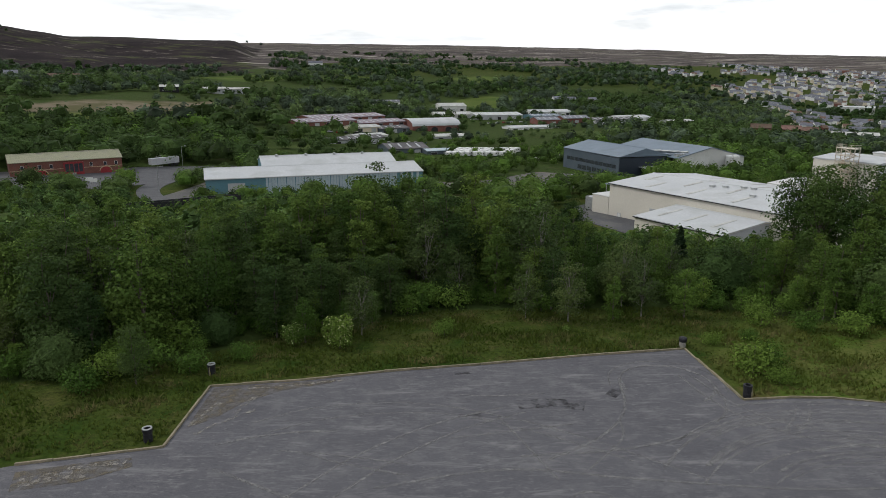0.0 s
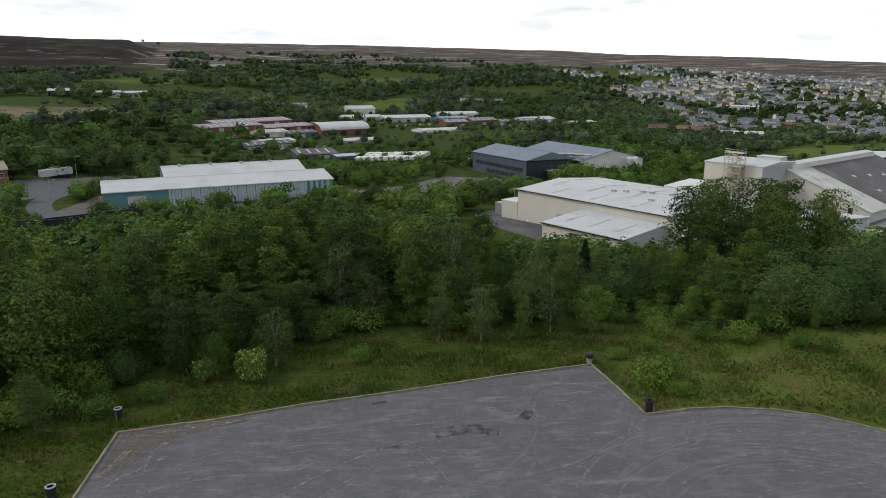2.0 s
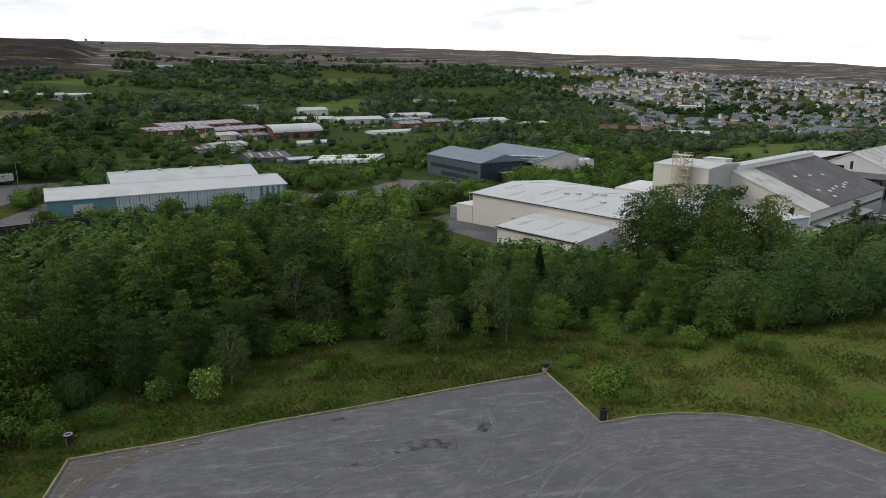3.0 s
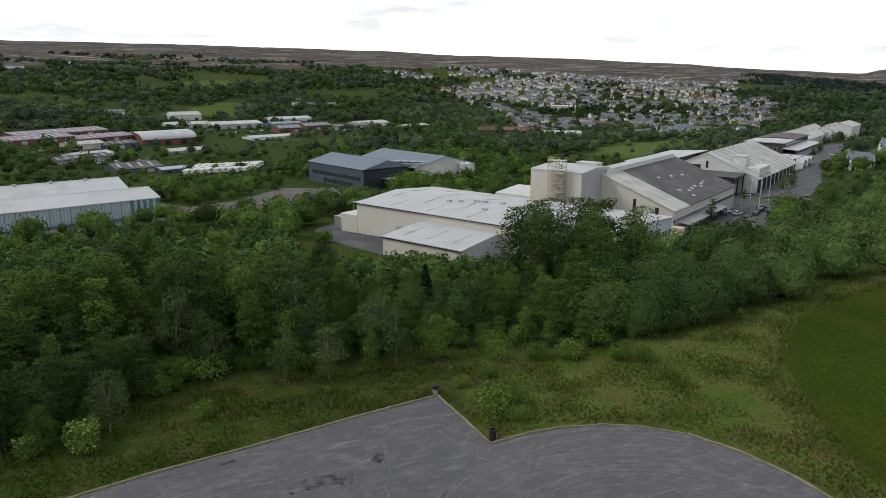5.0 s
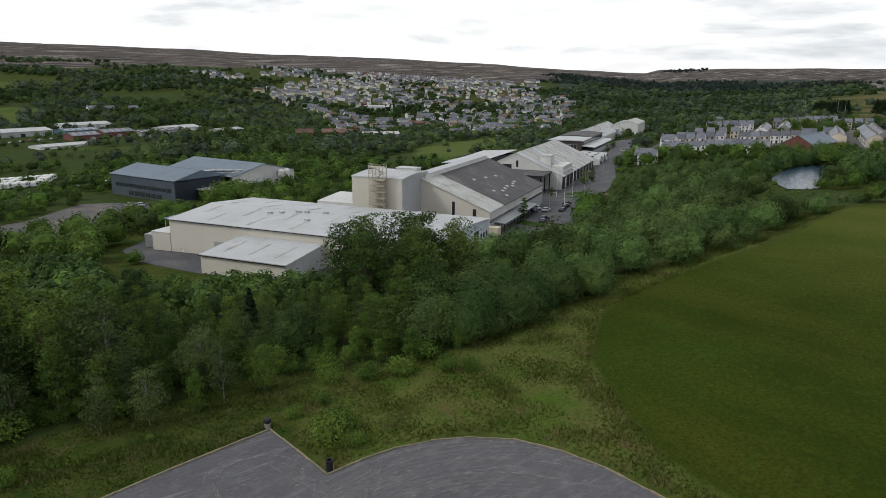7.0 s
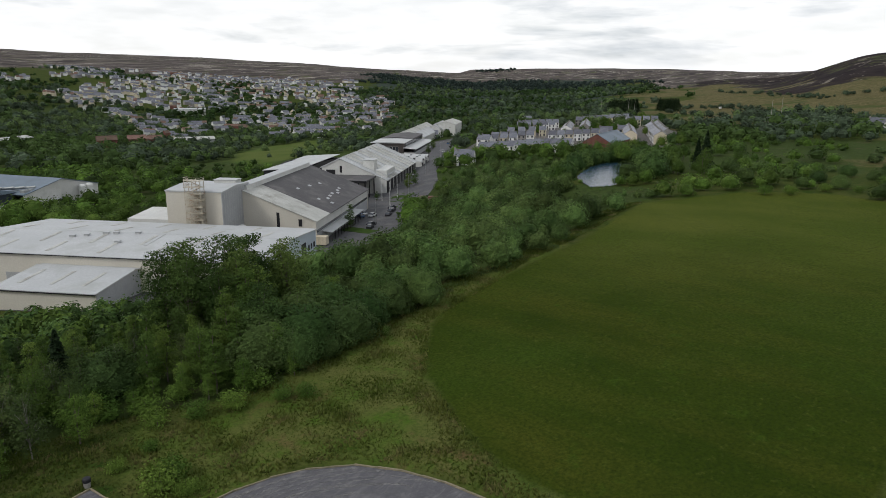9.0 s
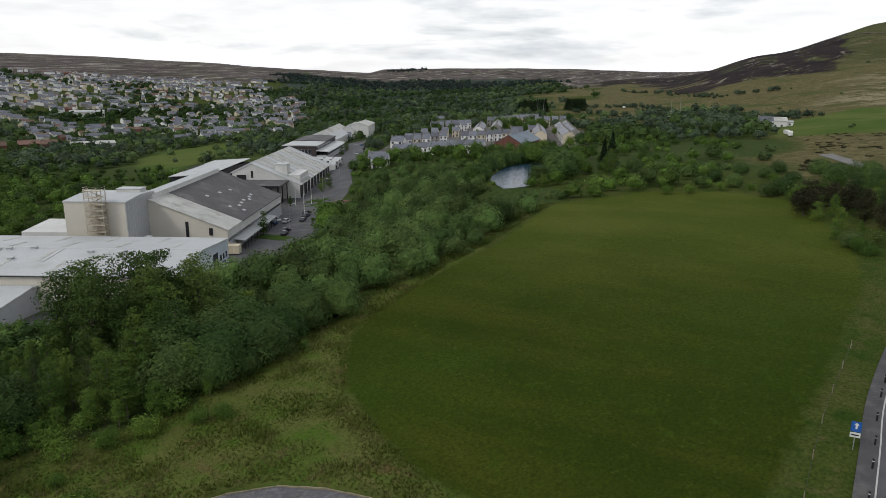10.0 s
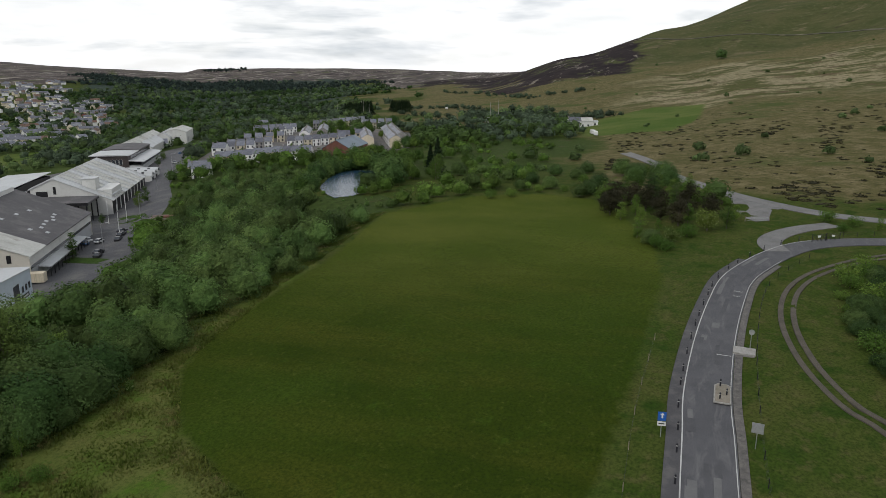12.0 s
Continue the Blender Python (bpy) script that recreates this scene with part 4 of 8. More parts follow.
for side, slope in enumerate(roof_slopes(main, 79, 36, 10.0, 11.5, 17.5, WHITE_SHEET, ribs=0)):
    for k in range(11):  # grey rooflight strips down the slope
        x0 = 5 + k * 6.6
        lo, hi = ((1.8, 9.0) if k % 2 else (8.6, 16.0)) if side == 0 else ((27.5, 34.0) if k % 2 else (19.2, 26.0))
        zz = [10.0 + 1.5 * (v / 17.5 if side == 0 else (36 - v) / 18.5) + 0.2 for v in (lo, hi)]
        part("rooflight", extrude([(lo, zz[0]), (hi, zz[1]), (hi, zz[1] + 0.06), (lo, zz[0] + 0.06)], "x", x0 - 0.45, x0 + 0.45), OLD_SHEET, slope, "grey plastic rooflight")
for k, (vx, vy) in enumerate(((24, 12.5), (27, 13.8), (31, 15.8), (33.5, 16.2), (39, 17.0), (38, 9.5), (54, 14.5), (56, 8.5), (62, 12), (68, 9), (71, 14.5))):
    z = 10.0 + 1.5 * vy / 17.5 + 0.18
    bm = box(vx - 0.6, vx + 0.6, vy - 0.45, vy + 0.45, z - 0.05, z + 0.45)
    box(vx - 0.75, vx + 0.75, vy - 0.6, vy + 0.6, z + 0.45, z + 0.55, bm)
    part("roof_vent", bm, WHITE_SHEET, main)
for vx, y0, y1 in ((46, 8, 17.3), (61, 7, 17.0)):
    z0, z1 = 10.0 + 1.5 * y0 / 17.5 + 0.2, 10.0 + 1.5 * y1 / 17.5 + 0.2
    part("roof_walkway", extrude([(y0, z0), (y1, z1), (y1, z1 + 0.08), (y0, z0 + 0.08)], "x", vx - 0.35, vx + 0.35), WHITE_SHEET, main)
part("gutter", extrude([(-0.55, 9.85), (-0.3, 9.8), (-0.3, 10.0), (-0.6, 10.0)], "x", -0.3, 79.3), BLACK_STEEL, main, "dark gutter along the eaves")
add_door(main, "f", (79, 36), 15.0, 4.2, 5.2, ROLLER_DOOR, "roller_door")
add_door(main, "f", (79, 36), 21.0, 4.2, 4.6, ROLLER_DOOR, "roller_door")
add_door(main, "f", (79, 36), 3.6, 1.0, 2.1, DOOR_WHITE)
add_door(main, "f", (79, 36), 10.8, 1.0, 2.1, DOOR_WHITE)
# offices at its far end: rows of small windows and a tall glazed stair
for k in range(7):
    add_window(main, "r", (79, 36), 3.0 + 3.1 * k, 4.6, 1.1, 1.5, 1, BLACK_STEEL)
    add_window(main, "r", (79, 36), 3.0 + 3.1 * k, 1.0, 1.1, 1.5, 1, BLACK_STEEL)
for k in range(3):
    add_window(main, "r", (79, 36), 29.5 + 2.1 * k, 5.6, 1.1, 1.5, 1, BLACK_STEEL)
    add_window(main, "r", (79, 36), 29.5 + 2.1 * k, 1.0, 1.1, 1.5, 1, BLACK_STEEL)
add_window(main, "r", (79, 36), 24.6, 0.2, 3.4, 8.2, 3, BLACK_STEEL)
part("end_cladding", extrude([(0.1, 0), (35.9, 0), (35.9, 9.9), (17.5, 11.4), (0.1, 9.9)], "x", 79.0, 79.015), PALE_BLUE_WALL, main, "blue-white sheeted end wall")
part("sign_board", box(79.0, 79.08, 28.8, 33.5, 4.0, 5.0), BLACK_PLASTIC, main, "dark sign board with a pale bar")
part("sign_bar", box(79.06, 79.1, 29.4, 32.8, 4.3, 4.7), PALE_WALL, main.children[-1])

# the lower flat part at its near end, with plant on it
ext = in_works("plant_annex", "low beige annex with air plant on its flat roof", -6.6, 0, 6.4, 30)
part("wall", box(0, 6.4, 0, 30, -2.5, 6.0), BEIGE_WALL, ext)
part("coping", box(-0.15, 6.4, -0.15, 30.15, 6.0, 6.18), PALE_WALL, ext)
bm = box(-4.5, -1.4, 1.5, 5.5, 0.9, 4.6)
for k in range(5):
    box(-4.6, -4.5, 1.8 + 0.75 * k, 2.3 + 0.75 * k, 1.4, 4.2, bm)
part("air_handler", bm, STEEL, ext, "grey louvred air handler on legs")
for dx, dy in ((-4.3, 1.7), (-1.7, 1.7), (-4.3, 5.2), (-1.7, 5.2)):
    part("leg", rod((dx, dy, -1.5), (dx, dy, 0.95), 0.09), STEEL, ext)
part("canopy", extrude([(7, 8.0), (26, 8.0), (26, 8.25), (7, 8.25)], "x", -2.5, 6.2), BLUE_ROOF, ext, "blue-grey canopy roof")
for dx, dy in ((-2.2, 7.4), (-2.2, 16), (-2.2, 25.6)):
    part("post", rod((dx, dy, -1.5), (dx, dy, 8.0), 0.1), STEEL, ext)
for k in range(3):
    part("duct", box(1.0, 5.2, 9 + 5 * k, 10.2 + 5 * k, 6.15, 7.2), STEEL, ext)

# the lower shed in front
lowshed = in_works("low_factory_shed", "low beige shed with a white roof against the long one", 25.3, -16.6, 24.2, 16.3)
gable_walls(lowshed, 24.2, 16.3, 6.7, 7.95, 14.4, BEIGE_WALL, eave_back=7.7)
roof_slopes(lowshed, 24.2, 16.3, 6.7, 7.95, 14.4, WHITE_SHEET, ribs=0, eave_back=7.7, over=0.25)
for k in range(3):
    x0 = 4 + k * 7.5
    part("rooflight", extrude([(3.5, 7.21), (11.5, 7.9), (11.5, 7.96), (3.5, 7.27)], "x", x0 - 0.4, x0 + 0.4), OLD_SHEET, lowshed)
part("gutter", extrude([(-0.5, 6.5), (-0.25, 6.45), (-0.25, 6.7), (-0.55, 6.7)], "x", -0.3, 24.5), BLACK_STEEL, lowshed)
part("gable_cladding", extrude([(0.3, 0), (16.1, 0), (16.1, 7.5), (14.4, 7.75), (0.3, 6.5)], "x", 24.2, 24.26), GREY_WALL, lowshed, "grey sheeted end wall")

# the tall block with its caged stair
block = in_works("process_tower", "tall beige windowless process tower with a flat roof", 30.3, 46, 17.2, 18)
H = 17.4
part("front_wall", box(0.25, 17.2, 0, 0.3, -2.5, H), BEIGE_WALL, block)
part("back_wall", box(0.25, 17.2, 17.7, 18, -2.5, H), BEIGE_WALL, block)
part("end_wall", box(0, 0.25, 0, 18, -2.5, H), BEIGE_WALL, block)
# side turned from the sun: its shade is put into a greyer wall colour
part("end_wall", box(17.2, 17.46, 0, 18, -2.5, H), GREY_WALL, block, "grey sheeted side wall, darkened as its shaded side")
for k in range(1, 12):
    part("cladding_joint", box(17.46, 17.48, 1.5 * k - 0.03, 1.5 * k + 0.03, 0, H), PALE_WALL, block)
part("roof", extrude([(-0.2, H), (18.2, H), (18.2, H + 0.5), (9, H + 1.0), (-0.2, H + 0.35)], "x", -0.2, 17.7), WHITE_SHEET, block)
part("roof_upstand", box(8.5, 15.5, 13.5, 17.5, H + 0.3, H + 1.6), PALE_WALL, block, "pale raised plant housing")
part("upstand_roof", box(8.3, 15.7, 13.3, 17.7, H + 1.6, H + 1.72), WHITE_SHEET, block)
bm = extrude([(0, -2.5), (0, 8.9), (14, 9.8), (14, -2.5)], "x", -13, 0)
part("side_lean_to", bm, PALE_WALL, block, "pale lean-to beside the tower")

stair = in_works("caged_stair", "ivory steel ladder tower with platforms and hoops", 37.8, 43.2, 4.8, 2.6, "ladder tower")
for dx in (0, 2.4, 4.8):
    for dy in (0, 2.4):
        part("post", rod((dx, dy, -1), (dx, dy, 21.6), 0.11), IVORY_STEEL, stair)
for k in range(11):
    z = 2.0 + 1.9 * k
    part("platform", box(-0.2, 5.0, -0.2, 2.6, z, z + 0.12), IVORY_STEEL, stair)
    for h in (0.5, 1.0):
        for p, q in (((-0.1, -0.1), (4.9, -0.1)), ((4.9, -0.1), (4.9, 2.5)), ((-0.1, 2.5), (-0.1, -0.1))):
            part("handrail", rod((*p, z + h), (*q, z + h), 0.045, None, 5), IVORY_STEEL, stair)
    if k < 10:
        sgn = k % 2
        p, q = ((0.2, 0.6 + 1.2 * sgn, z), (4.6, 0.6 + 1.2 * sgn, z + 1.9)) if not sgn else ((4.6, 1.8, z), (0.2, 1.8, z + 1.9))
        part("flight", rod(p, q, 0.16, None, 4), IVORY_STEEL, stair)
        part("brace", rod((0, 0, z), (2.4, 0, z + 1.9), 0.06, None, 5), IVORY_STEEL, stair)
        part("brace", rod((4.8, 0, z), (2.4, 0, z + 1.9), 0.06, None, 5), IVORY_STEEL, stair)
for dx in (1.2, 3.6):
    bm = bmesh.new()
    for k in range(10):
        z = 20.0 + 0.18 * k
        rod((dx - 0.4, -0.5, z), (dx + 0.4, -0.5, z), 0.03, None, 4, bm)
    part("ladder_cage", bm, IVORY_STEEL, stair)

# the great hall with a dark roof
hall = in_works("factory_hall", "large pale factory hall with a dark grey sloping roof", 22, 59.5, 49.2, 62)
HR, HE, XR = 15.8, 7.0, 26.0
gable = [(0, -2.5), (49, -2.5), (49, HE), (XR, HR), (0, 8.5)]
part("gable_wall", extrude(gable, "y", 0, 0.3), BEIGE_WALL, hall)
part("gable_wall", extrude(gable, "y", 61.7, 62), BEIGE_WALL, hall)
part("side_wall", box(48.7, 49, 0.3, 61.7, 4.2, HE), PALE_WALL, hall)
part("side_wall", box(0, 0.3, 0.3, 61.7, -2.5, 8.5), PALE_WALL, hall)
part("window_band", box(48.6, 48.85, 0.3, 61.7, 3.2, 4.2), GLASS, hall, "dark window band under the fascia")
part("lower_wall", box(48.4, 48.8, 0.3, 61.7, -2.5, 3.2), GREY_WALL, hall)


def hall_slope(x, lift):
    return HE + (HR - HE) * (49 - x) / (49 - XR) + lift


for name, y0, y1, m in (("front_roof", -0.4, 13, OLD_SHEET), ("dark_roof", 13, 62.4, DARK_SHEET)):
    sl = part(name, extrude([(49.5, hall_slope(49.5, 0)), (XR, HR), (XR, HR + 0.25), (49.5, hall_slope(49.5, 0.25))], "y", y0, y1), m, hall, "pale weathered roof bay" if m is OLD_SHEET else "dark grey roof sheeting")
    if m is DARK_SHEET:
        for x0, y0_ in ((34, 24), (35, 33), (36, 41), (42, 22), (43.5, 27), (43, 31), (42.5, 35), (43.5, 38.5), (42.5, 41.5), (42, 45), (46, 24)):
            part("rooflight", extrude([(x0, hall_slope(x0, 0.24)), (x0 + 0.9, hall_slope(x0 + 0.9, 0.24)), (x0 + 0.9, hall_slope(x0 + 0.9, 0.36)), (x0, hall_slope(x0, 0.36))], "y", y0_, y0_ + 1.7), SKYLIGHT, sl, "pale rooflight pane")
part("back_roof", extrude([(-0.4, 8.3), (XR, HR), (XR, HR + 0.25), (-0.4, 8.55)], "y", -0.4, 62.4), DARK_SHEET, hall)
part("ridge_monitor", extrude([(XR - 2.2, HR - 0.5), (XR + 0.6, HR - 0.1), (XR + 0.4, HR + 1.3), (XR - 2.2, HR + 1.6)], "y", 2, 60), PALE_WALL, hall, "pale raised ridge vent")
part("monitor_roof", extrude([(XR - 2.5, HR + 1.6), (XR + 0.5, HR + 1.3), (XR + 0.5, HR + 1.4), (XR - 2.5, HR + 1.75)], "y", 1.8, 60.2), WHITE_SHEET, hall)
part("eaves_fascia", box(49.0, 49.3, -0.3, 62.3, HE - 0.5, HE + 0.1), PALE_WALL, hall)
part("canopy_roof", extrude([(48.9, 2.6), (52.2, 2.3), (52.2, 2.45), (48.9, 2.8)], "y", 6, 44), WHITE_SHEET, hall, "white canopy over parking bays")
for k in range(12):
    part("canopy_post", box(51.9, 52.05, 6.2 + 3.4 * k, 6.35 + 3.4 * k, -1.5, 2.35), BLACK_STEEL, hall)
    if k < 11:
        part("bay_wall", box(48.8, 48.9, 6.8 + 3.4 * k, 9.2 + 3.4 * k, 0.0, 2.1), PALE_WALL, hall)
part("louvre", box(43.5, 44.6, -0.12, 0, 5.3, 7.5), BLACK_STEEL, hall, "dark louvred opening")
part("louvre", box(36.5, 37.4, -0.12, 0, 4.4, 9.4), BLACK_STEEL, hall)
add_door(hall, "f", (49, 62), 30.5, 4.4, 4.0, ROLLER_DOOR, "roller_door")
add_door(hall, "f", (49, 62), 9.5, 3.0, 4.4, DARK_OPENING, "roller_door", 0)

silo = in_works("silo", "white upright storage silo with a domed top", 50.5, 52, 3, 3, "silo")
part("tank", lathe([(1.25, 0.8), (1.3, 1.0), (1.3, 6.0), (1.1, 6.6), (0.4, 6.9)], 20), DOOR_WHITE, silo)
part("skirt", lathe([(1.15, -1), (1.15, 0.8)], 16), STEEL, silo)
skip = in_works("container", "cream steel storage container on the yard", 68.5, 58, 6.2, 3.0, "container")
part("box", box(0, 6.0, 0, 2.6, 0, 2.6, bevel=0.03), CREAM_WALL, skip)
for k in range(14):
    part("rib", box(0.3 + 0.41 * k, 0.45 + 0.41 * k, -0.04, 0, 0.15, 2.45), CREAM_WALL, skip.children[0])

# the second shed: pale many-ridged roof
ws = in_works("white_shed", "pale shed with a broad weathered white roof and gabled front", 31, 158, 40, 68)
gable = [(7.3, -2.5), (39, -2.5), (39, 5.0), (18, 14.0), (7.3, 8.9)]
part("gable_wall", extrude(gable, "y", 0, 0.3), PALE_WALL, ws)
part("gable_wall", extrude(gable, "y", 67.7, 68), PALE_WALL, ws)
part("side_wall", box(38.7, 39, 0.3, 67.7, -2.5, 5.0), BLACK_STEEL, ws, "dark open side wall")
part("side_wall", box(7.3, 7.6, 0.3, 67.7, -2.5, 8.9), PALE_WALL, ws)
for k in range(10):  # ridged roof bays
    y0 = -0.3 + 6.9 * k
    for x0, z0, x1, z1 in ((39.6, 4.75, 18, 14.0), (6.8, 8.7, 18, 14.0)):
        part("roof_bay", extrude([(x0, z0 + 0.05), (x1, z1 + 0.05), (x1, z1 + 0.3), (x0, z0 + 0.3)], "y", y0, y0 + 6.7), OLD_SHEET if k % 3 else WHITE_SHEET, ws)
        part("bay_ridge", extrude([(x0, z0 + 0.3), (x1, z1 + 0.3), (x1, z1 + 0.75), (x0, z0 + 0.75)], "y", y0 + 6.5, y0 + 6.75), WHITE_SHEET, ws)
for x0, w, z0, z1 in ((8.5, 1.0, 7.2, 10.0), (11.5, 4.2, 6.2, 9.2), (17.8, 1.0, 8.0, 11.0)):
    part("louvre", box(x0, x0 + w, -0.1, 0, z0, z1), BLACK_STEEL, ws)
part("dormer", box(27, 32, 6, 12, 8.0, 13.0), PALE_WALL, ws, "pale square roof housing")
part("dormer_roof", box(26.7, 32.3, 5.7, 12.3, 13.0, 13.2), WHITE_SHEET, ws)
part("dormer", box(33.5, 38.5, 3, 20, 4.0, 9.0), PALE_WALL, ws)
part("dormer_roof", extrude([(33.2, 9.0), (38.9, 6.6), (38.9, 6.8), (33.2, 9.2)], "y", 2.7, 20.3), WHITE_SHEET, ws)
for k in range(9):
    part("bay_post", box(39.1, 39.4, 6 + 7 * k, 6.4 + 7 * k, -1.5, 4.9), PALE_WALL, ws)

flat = in_works("flat_roofed_block", "low dark flat-roofed block with a tall open porch", 41, 141, 24, 16)
flat.scale = (0.8, 0.94, 1.38)
part("wall", box(0, 25, 0, 17, -2.5, 4.6), STONE_WALL, flat)
part("roof", box(-0.5, 30.5, -0.5, 17.5, 4.6, 5.2), DARK_SHEET, flat)
part("fascia", box(-0.6, 30.6, -0.62, -0.5, 4.5, 5.25), BLACK_STEEL, flat)
for dx, dy in ((29.6, 0.5), (29.6, 8), (29.6, 16.5), (26, 0.5)):
    part("post", box(dx - 0.25, dx + 0.25, dy - 0.25, dy + 0.25, -1.5, 4.6), BLACK_STEEL, flat)
for k in range(6):
    add_window(flat, "f", (25, 17), 2 + 3.8 * k, 1.0, 2.2, 1.6, 2)

annex = in_works("canopy_annex", "white low annex with skylit roof beside the road", 52, 232, 20, 24)
for k in range(3):
    y0 = 8 * k
    part("roof_bay", extrude([(y0, 4.2), (y0 + 4, 6.0), (y0 + 8, 4.2), (y0 + 8, 4.4), (y0 + 4, 6.25), (y0, 4.4)], "x", -0.3, 20.3), WHITE_SHEET, annex)
    for x0 in (4, 10, 15):
        part("rooflight", extrude([(y0 + 1.2, 4.85), (y0 + 3.2, 5.8), (y0 + 3.2, 5.92), (y0 + 1.2, 4.97)], "x", x0, x0 + 1.3), BLACK_STEEL, annex)
part("wall", box(0, 20, 0, 24, -2.5, 4.2), PALE_WALL, annex)
add_door(annex, "r", (20, 24), 2, 4, 3.4, DARK_OPENING, "roller_door")
add_door(annex, "r", (20, 24), 12, 5, 3.4, DARK_OPENING, "roller_door")

dk = in_works("dark_office_shed", "dark brown shed with a pale roof edge and window strip", 29.5, 290, 28, 68, base=-20.2)
DK_H = 9.0
part("wall", box(0, 20.5, 0, 66, -2.5, DK_H), surface("dark_brown_cladding", (0.05, 0.042, 0.04), (0.075, 0.062, 0.058), rough=0.6, size=5, fine=0.4, bump=0.05), dk)
part("roof", extrude([(-0.6, DK_H), (21.0, DK_H), (21.0, DK_H + 0.4), (10, DK_H + 1.3), (-0.6, DK_H + 0.4)], "y", 27, 66.6), DARK_SHEET, dk)
part("front_roof", extrude([(-0.7, DK_H - 0.2), (21.2, DK_H - 0.2), (21.2, DK_H + 0.15), (10, DK_H + 0.5), (-0.7, DK_H + 0.15)], "y", -0.7, 27), WHITE_SHEET, dk, "white sheeted front roof")
for k in range(14):
    part("window", box(20.5, 20.56, 6 + 4 * k, 9.4 + 4 * k, DK_H - 2.4, DK_H - 0.8), GLASS, dk)
part("side_roof", extrude([(20.6, 6.0), (29, 5.4), (29, 5.65), (20.6, 6.3)], "y", -2, 62), WHITE_SHEET, dk)
part("side_wall", box(20.6, 27.6, 0, 61, -2.5, 3.2), dk.children[0].data.materials[0], dk)
part("window_strip", box(27.2, 27.4, 0.2, 60.8, 3.2, 5.4), GLASS, dk)
for k in range(7):
    add_window(dk, "f", (20.5, 66), 3.4 + 2.0 * k, 3.6, 1.7, 3.0, 1, PALE_WALL)

old = in_works("long_store", "long dark store with a white roof behind the hall", 11, 163, 18, 58)
gable_walls(old, 18, 58, 7.0, 8.2, 29, BLACK_STEEL)
part("roof", extrude([(-0.5, 7.3), (18.5, 8.6), (18.5, 8.85), (-0.5, 7.55)], "y", -0.5, 58.5), WHITE_SHEET, old)

k = 0
for a, b, L, W, eave, peak in ((35, 361, 12, 70, 6.0, 9.5), (47.5, 376, 12, 56, 5.0, 8.5), (37, 433, 13, 52, 6.5, 10), (50.5, 436, 11, 50, 6.0, 9.5), (62, 443, 16, 42, 8.0, 10.5)):
    x, y = works(a, b)
    shed("far_factory_shed", "white-roofed factory shed at the end of the works", x, y, ground_z(x, y) + 1.0, U_TURN + 90, W, L, eave, peak, PALE_WALL, WHITE_SHEET if k % 2 else OLD_SHEET, group="sheds at the end of the works",
         doors=(("f", 6, 4, 4, ROLLER_DOOR), ("l", 5, 4, 4, DARK_OPENING)))
    k += 1
small = in_works("flat_roofed_store", "small brown flat-roofed store by the access road", 90, 124, 12, 14)
part("wall", box(0, 13, 0, 9, -2.5, 2.8), BUFF_WALL, small)
part("roof", box(-0.5, 13.5, -0.5, 9.5, 2.8, 3.1), surface("brown_felt", (0.13, 0.095, 0.08), (0.17, 0.13, 0.11), size=3, fine=0.3, bump=0.1), small)
part("parapet", box(4, 8, 3, 6, 3.1, 3.6), RED_BRICK, small)

# the blue-grey office and workshop
BT = math.degrees(math.atan2(283.2 - 321.8, 71.3 - 55.6))
blue = thing("office_works", 55.6, 321.8, -21.6, BT, "slate-blue clad office building with a window band", "office building")
footprint(55.6, 321.8, BT, 48, 62)
part("front_wall", extrude([(0, -2.5), (42, -2.5), (42, 8.4), (0, 8.9)], "y", 0, 0.3), BLUE_WALL, blue)
part("end_wall", box(41.7, 42, 0.3, 24, -2.5, 8.4), surface("dark_blue_cladding", (0.022, 0.030, 0.045), (0.035, 0.045, 0.062), rough=0.45, size=5, fine=0.4, bump=0.03), blue, "darker blue end wall")
part("back_wall", box(0, 0.3, 0.3, 26, -2.5, 8.9), BLUE_WALL, blue)
part("window_band", box(3, 40, -0.05, 0.02, 4.0, 5.5), GLASS, blue)
for k in range(12):
    part("mullion", box(3 + 3.1 * k - 0.05, 3 + 3.1 * k + 0.05, -0.09, -0.05, 4.0, 5.5), BLUE_WALL, blue)
for k in range(6):
    part("window", box(12 + 3.7 * k, 15.2 + 3.7 * k, -0.05, 0.02, 0.8, 2.6), GLASS, blue)
part("roof", extrude([(-0.5, 8.9), (24, 8.6), (26.5, 8.6), (13, 12.0)], "x", -0.4, 42.4), BLUE_ROOF, blue)
part("seam", extrude([(12.7, 12.0), (13.3, 12.0), (13.0, 12.15)], "x", -0.4, 42.4), BLUE_ROOF, blue)
part("workshop_wall", extrude([(24, -2.5), (60, -2.5), (60, 7.5), (42, 11.8), (24, 8.0)], "x", 47.6, 48), PALE_WALL, blue, "pale grey gabled workshop wall")
part("workshop_wall", extrude([(24, -2.5), (60, -2.5), (60, 7.5), (42, 11.8), (24, 8.0)], "x", 2, 2.3), PALE_WALL, blue)
part("workshop_side", box(2.3, 47.6, 59.7, 60, -2.5, 7.5), PALE_WALL, blue)
part("workshop_roof", extrude([(24, 8.0), (42, 11.9), (42, 12.15), (24, 8.25)], "x", 1.6, 48.4), BLUE_ROOF, blue)
part("workshop_roof", extrude([(60.4, 7.4), (42, 11.9), (42, 12.15), (60.4, 7.65)], "x", 1.6, 48.4), BLUE_ROOF, blue)
